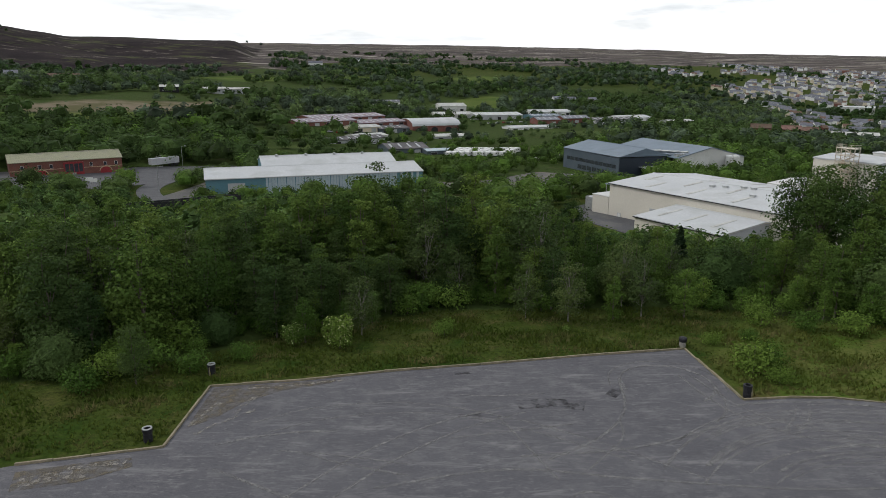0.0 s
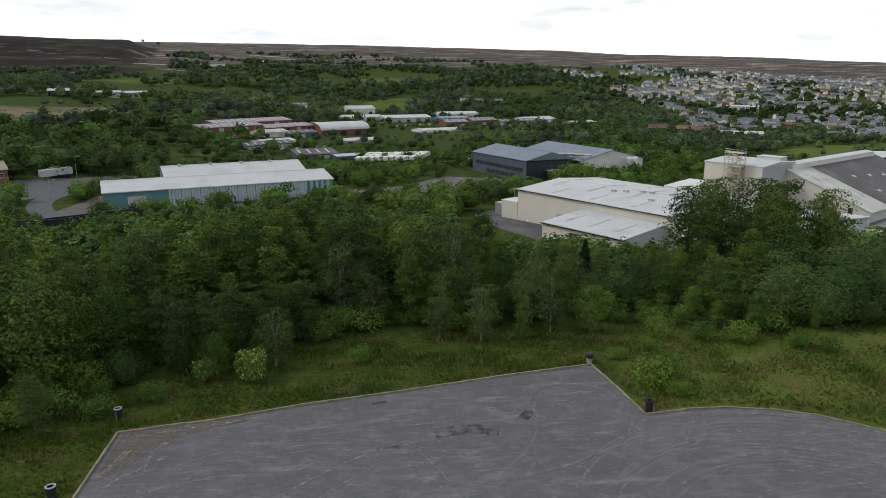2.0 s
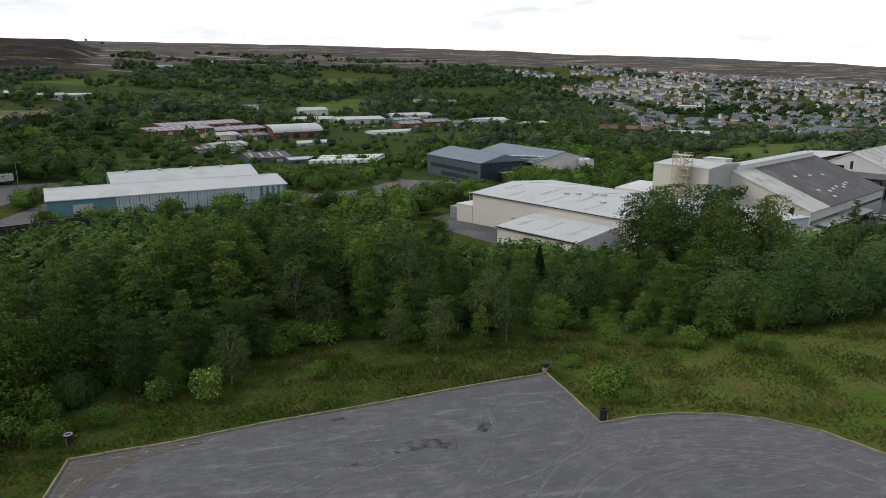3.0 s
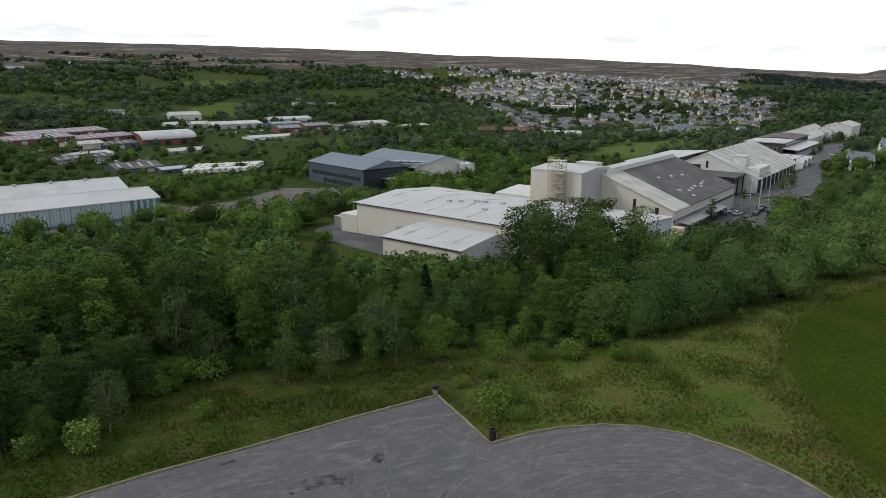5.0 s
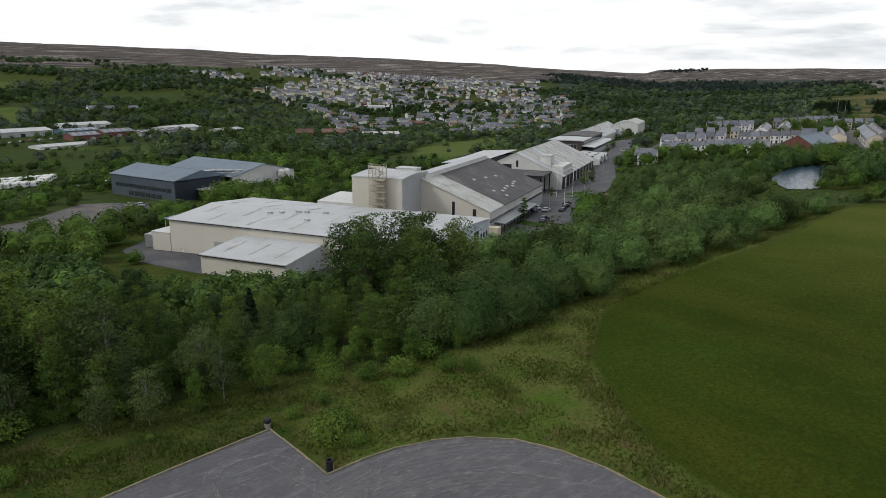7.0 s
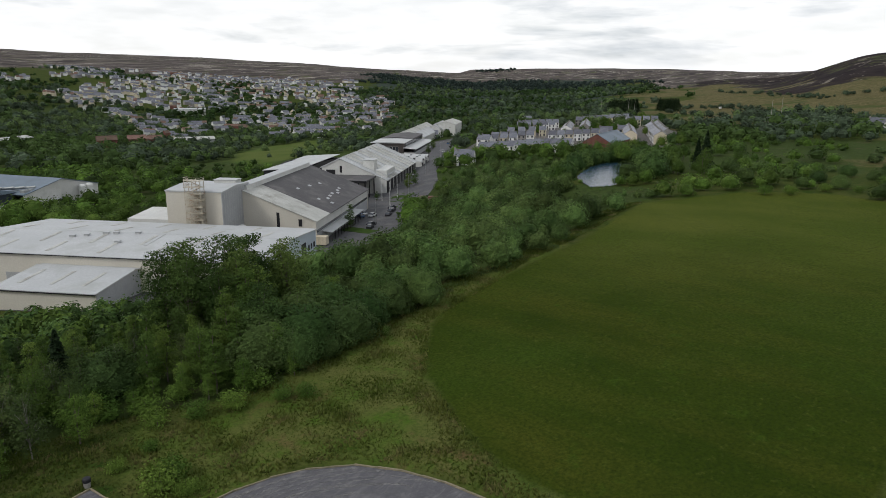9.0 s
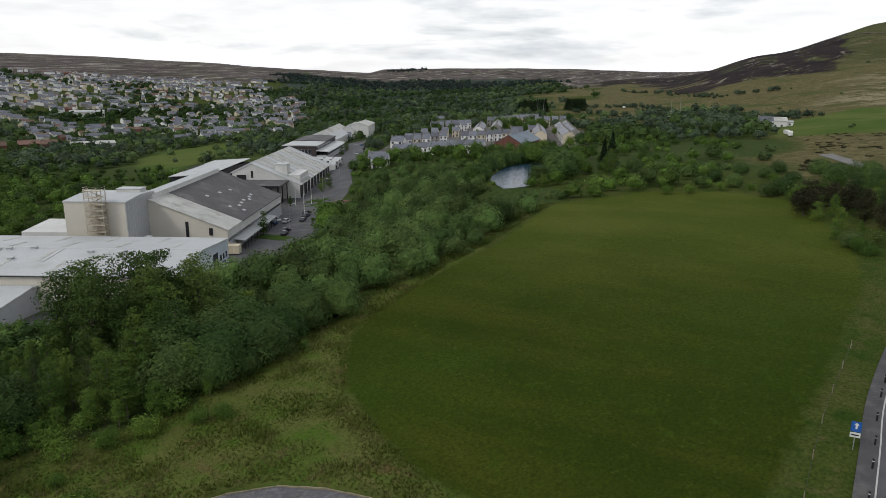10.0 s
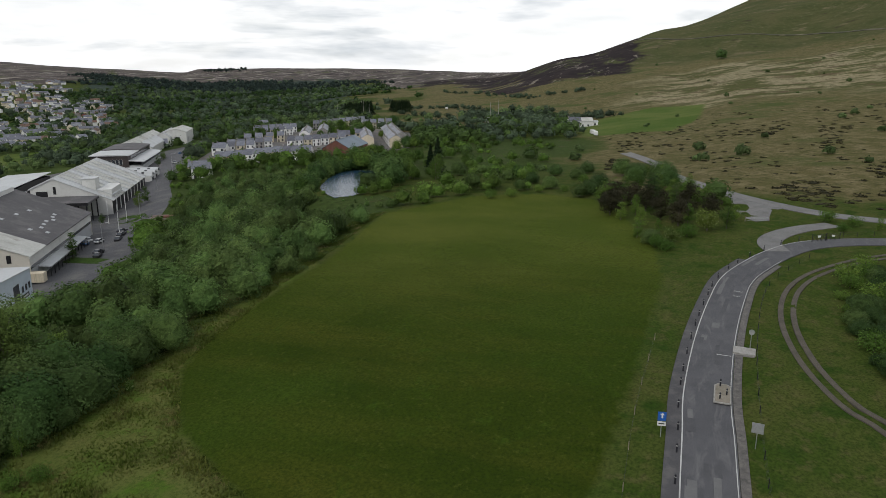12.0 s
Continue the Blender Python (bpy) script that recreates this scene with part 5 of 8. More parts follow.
for k in range(6):
    bm = box(44.5, 47.0, 25.5 + 2.6 * k, 27.5 + 2.6 * k, 8.0, 9.6)
    box(47.0, 47.1, 25.7 + 2.6 * k, 27.3 + 2.6 * k, 8.3, 9.3, bm)
    part("air_unit", bm, STEEL, blue, "grey roof air unit")
for k in range(4):
    part("duct", rod((30 + 3 * k, 20 + 2.2 * k, 9.6), (38 + 3 * k, 24 + 2.2 * k, 10.4), 0.4, None, 8), STEEL, blue)
part("balcony", box(42, 49.5, 10, 40, 4.3, 4.6), GREY_WALL, blue)
for k in range(11):
    part("rail_post", rod((49.4, 10.2 + 3 * k - 0.1, 4.6), (49.4, 10.2 + 3 * k - 0.1, 5.7), 0.04, None, 5), STEEL, blue)
for k in range(2):
    tank = part("tank", lathe([(1.5, -1), (1.5, 8.0), (1.2, 8.5), (0.3, 8.7)], 18), DOOR_WHITE, blue, "white storage tank")
    tank.location = (49.8, 50 + 3.6 * k, 0)
add_door(blue, "r", (48, 60), 28, 3.6, 3.6, DARK_OPENING, "roller_door")

# the long teal warehouse with two bays
TT = math.degrees(math.atan2(246.6 - 223.4, -7.2 + 76.6))
teal = shed("warehouse", "long teal warehouse with a broad white roof", -76.6, 223.4, -19.2, TT, 73.2, 24, 5.6, 7.6, TEAL_WALL, WHITE_SHEET, ribs=0,
            doors=(("f", 7, 5.2, 3.9, GREY_WALL),), category="warehouse")
for k in range(55):  # pale ribbed sheeting over the middle of the front
    if k < 46 or k % 2:
        x0 = 19.0 + k * 0.98
        part("wall_sheet", box(x0, x0 + (0.9 if k % 3 else 0.75), -0.10 - 0.03 * (k % 2), 0.0, 0.15 + 0.12 * (k % 4 == 0), 5.4), TEAL_PALE, teal)
second = shed("warehouse_bay", "second bay of the warehouse with a white roof", -76.6 + 24.4 * -math.sin(radians(TT)) + 20 * math.cos(radians(TT)), 223.4 + 24.4 * math.cos(radians(TT)) + 20 * math.sin(radians(TT)), -19.2, TT, 50, 24, 5.8, 8.4, TEAL_WALL, WHITE_SHEET, ribs=0, category="warehouse")
for k in range(4):
    part("roof_vent", lathe([(0.5, 8.3), (0.5, 8.9), (0.7, 8.95), (0.1, 9.2)], 10), STEEL, second).location = (6 + 11 * k, 11, 0)

# the brick building beyond the road
RT = math.degrees(math.atan2(279.4 - 257.5, -128.6 + 160.5))
brick = shed("brick_hall", "long red brick hall with arched red doors", -160.5, 257.5, -20.2, RT, 38.7, 13, 7.2, 9.6, RED_BRICK, LICHEN_ROOF, category="brick building",
             windows=(("f", 3.5, 4.4, 1.1, 1.5, 1), ("f", 9.3, 4.4, 1.1, 1.5, 1), ("f", 13.2, 4.4, 1.1, 1.5, 1), ("f", 27, 4.4, 1.1, 1.5, 1), ("f", 32, 4.4, 1.1, 1.5, 1), ("f", 36, 4.4, 1.1, 1.5, 1)))
for x0 in (8.2, 30.6):  # arched doors
    arch = [(x0 + 2.0 + 2.0 * math.cos(a), 2.4 + 1.5 * math.sin(a)) for a in np.linspace(0, math.pi, 9)]
    part("arched_door", extrude([(x0, 0), (x0 + 4, 0)] + arch, "y", -0.1, 0.05), RED_PAINT, brick, "red arched double door")
    rim = [(x0 + 2.0 + 2.35 * math.cos(a), 2.4 + 1.85 * math.sin(a)) for a in np.linspace(0, math.pi, 9)]
    bm = bmesh.new()
    for (p, q), (s, t) in zip(zip(rim, rim[1:]), zip(arch, arch[1:])):
        extrude([p, q, t, s], "y", -0.14, 0.02, bm)
    part("arch_ring", bm, BUFF_WALL, brick)
part("entrance", box(17.8, 24.8, -0.7, 0.1, 0, 6.4), RED_PAINT, brick, "projecting red framed glazed entrance")
for k in range(4):
    part("entrance_pane", box(18.3 + 1.6 * k, 19.6 + 1.6 * k, -0.76, -0.7, 2.6, 5.8), GLASS, brick)
part("door", box(20.6, 22.0, -0.8, -0.7, 0, 2.3), GREY_WALL, brick)
for k in range(5):
    part("rooflight", extrude([(1.0, 7.65), (4.5, 8.95), (4.5, 9.03), (1.0, 7.73)], "x", 26 + 2.3 * k, 27.3 + 2.3 * k), SKYLIGHT, brick)
part("plinth", box(-0.1, 38.8, -0.1, 0.0, -1, 0.9), STONE_WALL, brick)
part("string_course", box(-0.05, 38.75, -0.06, 0.0, 3.95, 4.15), BUFF_WALL, brick)

# the industrial estate further down the valley
ESTATE_UNITS = (  # x, y, turn, length, depth, eave, ridge, wall, roof, said
    (-92, 452, 40, 44, 22, 6, 8.5, RED_BRICK, "rust", "red industrial unit with a rusty patched roof"),
    (-60, 478, 40, 44, 22, 6, 8.5, RED_BRICK, "rust", "red industrial unit with a rusty patched roof"),
    (-88, 474, 40, 60, 24, 6.5, 9, RED_BRICK, "rust", "red industrial unit with a rusty patched roof"),
    (-57, 452, 36, 20, 14, 5, 6.5, CREAM_WALL, OLD_SHEET, "cream industrial unit with a pale roof"),
    (-41, 460, 40, 24, 14, 5, 6.8, BLUE_WALL, DARK_SHEET, "dark green-grey unit with a grey roof"),
    (-51, 416, 38, 22, 14, 4, 5.2, WHITE_WALL, OLD_SHEET, "low white unit with a grey roof"),
    (-62, 392, 38, 36, 12, 4, 5.6, GREY_WALL, DARK_SHEET, "low grey unit with a striped grey roof"),
    (-28, 362, 22, 22, 20, 4.5, 7.0, BLUE_WALL, DARK_SHEET, "dark blue workshop with a grey roof"),
    (-8, 361, 22, 14, 10, 4.2, 4.9, BLUE_WALL, TEAL_PALE, "small blue unit with a pale blue roof"),
    (-5, 447, 20, 24, 14, 3.6, 4.8, GREY_WALL, OLD_SHEET, "low grey unit among the trees"),
    (-6, 604, 14, 34, 24, 5.5, 7.5, PALE_WALL, OLD_SHEET, "pale unit with a white roof"),
    (28, 598, 16, 42, 26, 6.5, 8.5, GREY_WALL, WHITE_SHEET, "grey unit with a white roof"),
    (76, 600, 18, 26, 20, 6, 7.5, TEAL_WALL, BLUE_ROOF, "blue-walled unit with a grey-blue roof"),
    (75, 560, 20, 20, 14, 6.5, 9, RED_BRICK, SLATE, "brown brick unit with a slate roof"),
    (98, 574, 20, 24, 14, 6.5, 9, RED_BRICK, SLATE, "red brick unit with a slate roof"),
    (50, 520, 20, 42, 16, 4, 5.2, WHITE_WALL, WHITE_SHEET, "low long unit with a white roof"),
    (124, 574, 24, 44, 20, 5.5, 7.0, GREY_WALL, DARK_SHEET, "long grey unit with a dark roof"),
    (150, 600, 24, 34, 20, 5.0, 7.0, WHITE_WALL, WHITE_SHEET, "white unit at the wood's edge"),
    (190, 590, 24, 26, 14, 5.0, 6.5, GREY_WALL, OLD_SHEET, "grey unit at the wood's edge"),
    (-3, 664, 16, 26, 20, 8, 11, PALE_WALL, OLD_SHEET, "tall pale shed above the estate"),
    (-66, 668, 14, 26, 10, 5, 7, WHITE_WALL, SLATE, "long white building with a slate roof"),
    (80, 640, 18, 40, 20, 6, 8, WHITE_WALL, WHITE_SHEET, "white shed behind the estate"),
)
RUST = surface("rust_patched_roof", (0.22, 0.19, 0.21), (0.36, 0.33, 0.37), rough=0.7, size=3, fine=0.6, bump=0.1, stain=(0.20, 0.09, 0.08), stain_size=4)
for x, y, turn, L, W, eave, peak, wall, roof, said in ESTATE_UNITS:
    n = max(2, int(L / 8))
    eave, peak = eave * (0.62 if roof == "rust" else 0.8), peak * (0.62 if roof == "rust" else 0.8)
    unit = shed("industrial_unit", said, x, y, ground_z(x, y) - 1.5, turn, L, W, eave, peak, wall, RUST if roof == "rust" else roof, group="units of the industrial estate",
         doors=[("f", L * (k + 0.3) / n, 3.2, min(3.6, eave - 0.8), ROLLER_DOOR if k % 2 else DARK_OPENING) for k in range(n)])
    for k in range(int(L / 5)):  # rooflight strips down the near slope
        x0, y0, y1 = 2.2 + 5 * k, W * 0.08, W * 0.42
        z0, z1 = (eave + (peak - eave) * y_ / (W / 2) + 0.2 for y_ in (y0, y1))
        part("rooflight", extrude([(y0, z0), (y1, z1), (y1, z1 + 0.07), (y0, z0 + 0.07)], "x", x0, x0 + 1.1), SKYLIGHT if roof != WHITE_SHEET else OLD_SHEET, unit)
arch_hall = thing("arched_brick_hall", -21, 494, -21.8, 24, "red brick hall with a curved white roof and arched openings", "brick building")
footprint(-21, 494, 24, 36, 26)
curve = [(13 + 13.6 * math.cos(a), 6 + 4.4 * math.sin(a)) for a in np.linspace(0, math.pi, 13)]
part("gable_wall", extrude([(0, -2), (26, -2)] + [(13 + 13 * math.cos(a), 6 + 4 * math.sin(a)) for a in np.linspace(0, math.pi, 13)], "x", 0, 0.4), RED_BRICK, arch_hall)
part("gable_wall", extrude([(0, -2), (26, -2)] + [(13 + 13 * math.cos(a), 6 + 4 * math.sin(a)) for a in np.linspace(0, math.pi, 13)], "x", 35.6, 36), RED_BRICK, arch_hall)
part("front_wall", box(0.4, 35.6, 0, 0.4, -2, 6), RED_BRICK, arch_hall)
part("curved_roof", extrude(curve + [(v, w - 0.35) for v, w in curve[::-1]], "x", -0.6, 36.6), WHITE_SHEET, arch_hall)
for k in range(3):
    part("arch_opening", extrude([(3 + 11 * k, 0), (8 + 11 * k, 0)] + [(5.5 + 11 * k + 2.5 * math.cos(a), 3 + 1.8 * math.sin(a)) for a in np.linspace(0, math.pi, 8)], "y", -0.1, 0.1), DARK_OPENING, arch_hall)


# ---- houses ----
def house_body(L, W, eave, peak, down):
    """Four walls with gables, as one shell."""
    return extrude([(0, -down), (W, -down), (W, eave), (W / 2, peak), (0, eave)], "x", 0, L)


def house_roof(L, W, eave, peak, over=0.2, thick=0.16):
    k = (peak - eave) / (W / 2)
    e = eave - k * over
    return extrude([(-over, e), (W / 2, peak), (W + over, e), (W + over, e + thick), (W / 2, peak + thick), (-over, e + thick)], "x", -0.06, L + 0.06)


def house_proto(key, wall, roof, L=5.2, W=8.0, eave=5.0, peak=7.6):
    root = thing("house", 0, 0, -500, 0, key, "house")
    part("wall", house_body(L, W, eave, peak, 3.0), wall, root)
    part("roof", house_roof(L, W, eave, peak), roof, root)
    part("chimney", box(-0.25, 0.3, W / 2 - 0.5, W / 2 + 0.5, peak - 0.6, peak + 0.8), STONE_WALL, root)
    for face in ("f", "b"):
        for s, z, w, h in ((0.6, 3.1, 1.0, 1.4), (L - 1.7, 3.1, 1.0, 1.4), (L - 2.0, 0.7, 1.3, 1.5)):
            part("window", box(*face_box(face, (L, W), s, z, w, h, 0.04)), GLASS, root)
        part("door", box(*face_box(face, (L, W), 0.7, 0.0, 0.9, 2.05, 0.04)), BLACK_PLASTIC if face == "f" else DOOR_WHITE, root)
    return root


PROTOS = [house_proto("white rendered terraced house with a slate roof", WHITE_WALL, SLATE), house_proto("buff brick terraced house with a slate roof", BUFF_WALL, SLATE),
          house_proto("cream rendered terraced house with a slate roof", CREAM_WALL, SLATE), house_proto("grey stone terraced house with a slate roof", STONE_WALL, SLATE)]
VILLAGE_ROWS = (  # from, to, kinds
    ((325, 248), (342, 196), (1, 1, 0, 0, 0, 3, 2, 2, 0, 0)), ((404, 296), (420, 270), (1, 1, 1, 3, 3)), ((384, 290), (396, 268), (0, 0, 2, 0)),
    ((418, 258), (436, 222), (0, 0, 3, 0, 0, 2, 0)), ((412, 190), (475, 222), (2, 3, 3, 0, 3, 2, 3, 3, 0, 3, 3, 2)), ((402, 166), (500, 216), (2, 3, 0, 3, 3, 0, 3, 3, 2, 3, 3, 0, 3, 3, 0, 3, 3, 2)),
    ((425, 172), (515, 218), (3, 3, 0, 3, 3, 2, 3, 3, 0, 3, 3, 3, 0, 3)), ((470, 270), (520, 296), (0, 2, 2, 3, 0, 2, 3, 2, 0)), ((484, 262), (534, 288), (3, 2, 3, 3, 0, 3, 2, 3, 3)),
    ((520, 352), (540, 322), (0, 0, 3, 2, 0, 0)), ((500, 340), (518, 312), (3, 2, 3, 0, 3)), ((560, 318), (580, 276), (3, 3, 2, 3, 3, 2, 3, 3)), ((446, 312), (462, 284), (3, 0, 3, 2)),
    ((545, 262), (556, 238), (2, 2, 0, 0)))
for (x0, y0), (x1, y1), kinds in VILLAGE_ROWS:
    turn = math.degrees(math.atan2(y1 - y0, x1 - x0))
    for k, kind in enumerate(kinds):
        kind = (3, 0, 2)[k % 3] if kind == 3 else kind
        f = k / len(kinds)
        x, y = x0 + (x1 - x0) * f, y0 + (y1 - y0) * f
        copy_thing(PROTOS[kind], pose(x, y, ground_z(x, y), 0, 0, turn))["group"] = "terraced houses of the village"
for x, y, turn, kind in ((281, 228, -60, 0), (286, 234, -60, 2), (376, 288, -70, 0), (450, 236, -62, 2), (456, 225, -62, 2), (600, 400, -40, 0), (540, 603, -10, 0), (552, 598, -10, 2), (563, 594, -20, 0), (522, 83, -70, 0), (430, 380, -50, 0), (120, 770, 10, 0), (136, 772, 10, 0), (160, 778, 10, 3)):
    h = copy_thing(PROTOS[kind], pose(x, y, ground_z(x, y), 0, 0, turn))
    h.scale = (1.7, 1.1, 1.0)
    tagged(h, "detached pale house standing among trees", "house", "scattered houses")
chapel = shed("brick_chapel", "red brick hall with a blue-grey roof beside terraces", 344, 173, ground_z(350, 182) - 0.5, 9, 34, 16, 6.0, 10.5, RED_BRICK, BLUE_ROOF, category="hall", windows=(("l", 7, 3.5, 1.4, 1.8, 1),))

# the town on the far slope: rows of houses along the contours
TOWN_KINDS = []
for key, wall, roof in (("white town house with a slate roof", WHITE_WALL, SLATE), ("cream town house with a slate roof", CREAM_WALL, SLATE), ("grey stone town house with slate roof", STONE_WALL, SLATE), ("cream town house with a brown roof", CREAM_WALL, TILE_BROWN), ("red brick town house with brown roof", RED_BRICK, TILE_BROWN)):
    root = thing("town_house", 0, 0, -500, 0, key, "house", "houses of the town")
    part("wall", house_body(5.6, 7.6, 5.0, 7.5, 4.0), wall, root)
    part("roof", house_roof(5.6, 7.6, 5.0, 7.5), roof, root)
    part("chimney", box(0.0, 0.6, 3.3, 4.3, 6.7, 8.3), STONE_WALL, root)
    TOWN_KINDS.append(root)
trng = np.random.default_rng(5)
town_v, town_f, town_i = [], [], []
made = 0
TOWN_MATS = (WHITE_WALL, CREAM_WALL, STONE_WALL, SLATE, TILE_BROWN)


def plain_house(x, y, z, turn, wall, roof):
    """A far house as bare geometry: walls, gables and two roof slopes that overhang."""
    c, s = math.cos(turn), math.sin(turn)
    pts = [(0, 0, -4), (5.6, 0, -4), (5.6, 7.6, -4), (0, 7.6, -4), (0, 0, 5.0), (5.6, 0, 5.0), (5.6, 7.6, 5.0), (0, 7.6, 5.0), (0, 3.8, 7.4), (5.6, 3.8, 7.4),
           (-0.1, -0.3, 4.9), (5.7, -0.3, 4.9), (5.7, 3.8, 7.6), (-0.1, 3.8, 7.6), (5.7, 7.9, 4.9), (-0.1, 7.9, 4.9)]
    o = len(town_v)
    town_v.extend((x + c * a - s * b, y + s * a + c * b, z + h) for a, b, h in pts)
    for f, m in (((0, 1, 5, 4), wall), ((2, 3, 7, 6), wall), ((1, 2, 6, 9, 5), wall), ((3, 0, 4, 8, 7), wall), ((10, 11, 12, 13), roof), ((13, 12, 14, 15), roof)):
        town_f.append(tuple(o + k for k in f))
        town_i.append(m)


TOWN_SPOTS, taken = [], set()
tries = 0
while len(TOWN_SPOTS) < 2700 and tries < 40000:
    tries += 1
    bb, rr = trng.uniform(7, 45), 760 * (2050 / 760) ** trng.random()
    if bb < 21 and not 1130 < rr < 1560 or bb > 40 and rr < 900 or bb > 42.5 and rr > 1500 or bb < 26 and rr < 900 + (26 - bb) * 60:
        continue
    x, y = rr * math.sin(radians(bb)), rr * math.cos(radians(bb))
    if noise.noise((x / 150, y / 150, 9.0)) < (-0.12 if bb > 22 else 0.06) - 0.12 * (bb > 27):
        continue
    turn = -radians(bb) + trng.choice((0.15, 0.2, -0.3, 0.5, 1.35, -0.15)) + trng.normal(0, 0.12)
    n = int(trng.integers(1, 6))
    row = [(x + math.cos(turn) * 5.6 * k, y + math.sin(turn) * 5.6 * k) for k in range(n)]
    cells = {(int(px // 11), int(py // 11)) for px, py in row}
    if any((a + da, b + db) in taken for a, b in cells for da in (-1, 0, 1) for db in (-1, 0, 1)):
        continue
    taken |= cells
    wall = int(trng.choice(5, p=(0.48, 0.2, 0.12, 0.12, 0.08)))
    for px, py in row:
        wall = wall if trng.random() < 0.7 else int(trng.choice(5, p=(0.48, 0.2, 0.12, 0.12, 0.08)))
        TOWN_SPOTS.append((px, py))
        if made < 290:
            copy_thing(TOWN_KINDS[wall], pose(px, py, ground_z(px, py), 0, 0, math.degrees(turn)))
            made += 1
        else:
            plain_house(px, py, ground_z(px, py), turn, int(trng.choice(3, p=(0.46, 0.30, 0.24))), 4 if wall >= 3 else 3)
tagged(raw("town_houses", town_v, town_f, *TOWN_MATS, indices=town_i), "crowded white and grey houses of the hillside town", "houses", kind="stuff")
for x, y, turn, L, W, e, p, wall, roof, said in ((560, 1010, -32, 46, 22, 8, 9.5, PALE_WALL, WHITE_SHEET, "long white school hall in the town"), (250, 573, -20, 15, 9, 5.5, 8.5, RED_BRICK, TILE_BROWN, "red brick row below the town"),
                                                (284, 592, -24, 15, 9, 5.5, 8.5, RED_BRICK, TILE_BROWN, "red brick row below the town"), (338, 612, -24, 36, 14, 5, 7, GREY_WALL, OLD_SHEET, "grey long store below the town"),
                                                (308, 604, -24, 12, 9, 5.5, 8.5, RED_BRICK, TILE_BROWN, "red brick row below the town"), (-234, 590, 20, 15, 10, 4, 5.5, BLACK_STEEL, OLD_SHEET, "dark farm barn with a pale roof"),
                                                (-205, 606, 20, 20, 14, 3.4, 4.6, GREY_WALL, OLD_SHEET, "grey farm shed with a pale roof"), (-190, 628, 14, 24, 16, 3.4, 4.6, GREY_WALL, OLD_SHEET, "grey farm shed with a pale roof"),
                                                (-214, 1146, 10, 22, 9, 6, 9, WHITE_WALL, SLATE, "white farmhouse high on the hill"), (-190, 1400, 10, 30, 10, 6, 9, WHITE_WALL, SLATE, "white farm on the upper slope"),
                                                (-385, 700, 30, 28, 9, 4.0, 6, RED_BRICK, TILE_BROWN, "low brown-roofed house on the slope"), (-428, 700, 30, 12, 9, 5, 7.5, STONE_WALL, SLATE, "grey stone house among the trees"),
                                                (524, 80, -70, 14, 8, 5, 7, WHITE_WALL, OLD_SHEET, "white bungalow beside the pasture"), (530, 72, -70, 9, 5, 3.5, 4, WHITE_WALL, WHITE_SHEET, "white static store beside the bungalow")):
    shed("far_house" if W < 12 else "far_shed", said, x, y, ground_z(x, y), turn, L, W, e, p, wall, roof, category="house" if W < 12 else "shed", windows=[("f", 2 + 4.0 * k, 1.0, 1.4, 1.4, 1) for k in range(int(L / 4.5))])
for proto in PROTOS + TOWN_KINDS:
    for o in (*proto.children_recursive, proto):
        bpy.data.objects.remove(o)


# ---- trees and scrub ----
RNG = np.random.default_rng(7)


def quads_mesh(name, quads, materials, indices=None):
    """A mesh of loose leaf sprays from an (n, corners, 3) array."""
    n, k = quads.shape[:2]
    me = bpy.data.meshes.new(name)
    me.vertices.add(n * k)
    me.vertices.foreach_set("co", np.ascontiguousarray(quads, np.float32).ravel())
    me.loops.add(n * k)
    me.loops.foreach_set("vertex_index", np.arange(n * k, dtype=np.int32))
    me.polygons.add(n)
    me.polygons.foreach_set("loop_start", np.arange(0, n * k, k, dtype=np.int32))
    for m in materials:
        me.materials.append(m)
    if indices is not None:
        me.polygons.foreach_set("material_index", np.ascontiguousarray(indices, np.int32))
    me.update()
    return me


def leaf_quads(rng, centres, outward, size, spread=0.9):
    """Three-cornered leaf sprays at the centres, facing roughly outward."""
    n = len(centres)
    nrm = outward + rng.normal(0, spread, (n, 3))
    nrm /= np.linalg.norm(nrm, axis=1)[:, None] + 1e-9
    side = np.cross(nrm, rng.normal(0, 1, (n, 3)))
    side /= np.linalg.norm(side, axis=1)[:, None] + 1e-9
    up = np.cross(nrm, side)
    s = (size * rng.uniform(0.6, 1.35, n))[:, None]
    tip = s * rng.uniform(0.35, 0.65, (n, 1))
    return np.stack([centres + side * s * 0.55 - up * s * 0.3, centres + up * tip * 1.4 + nrm * s * rng.normal(0, 0.15, (n, 1)), centres - side * s * 0.55 - up * s * 0.3], 1)


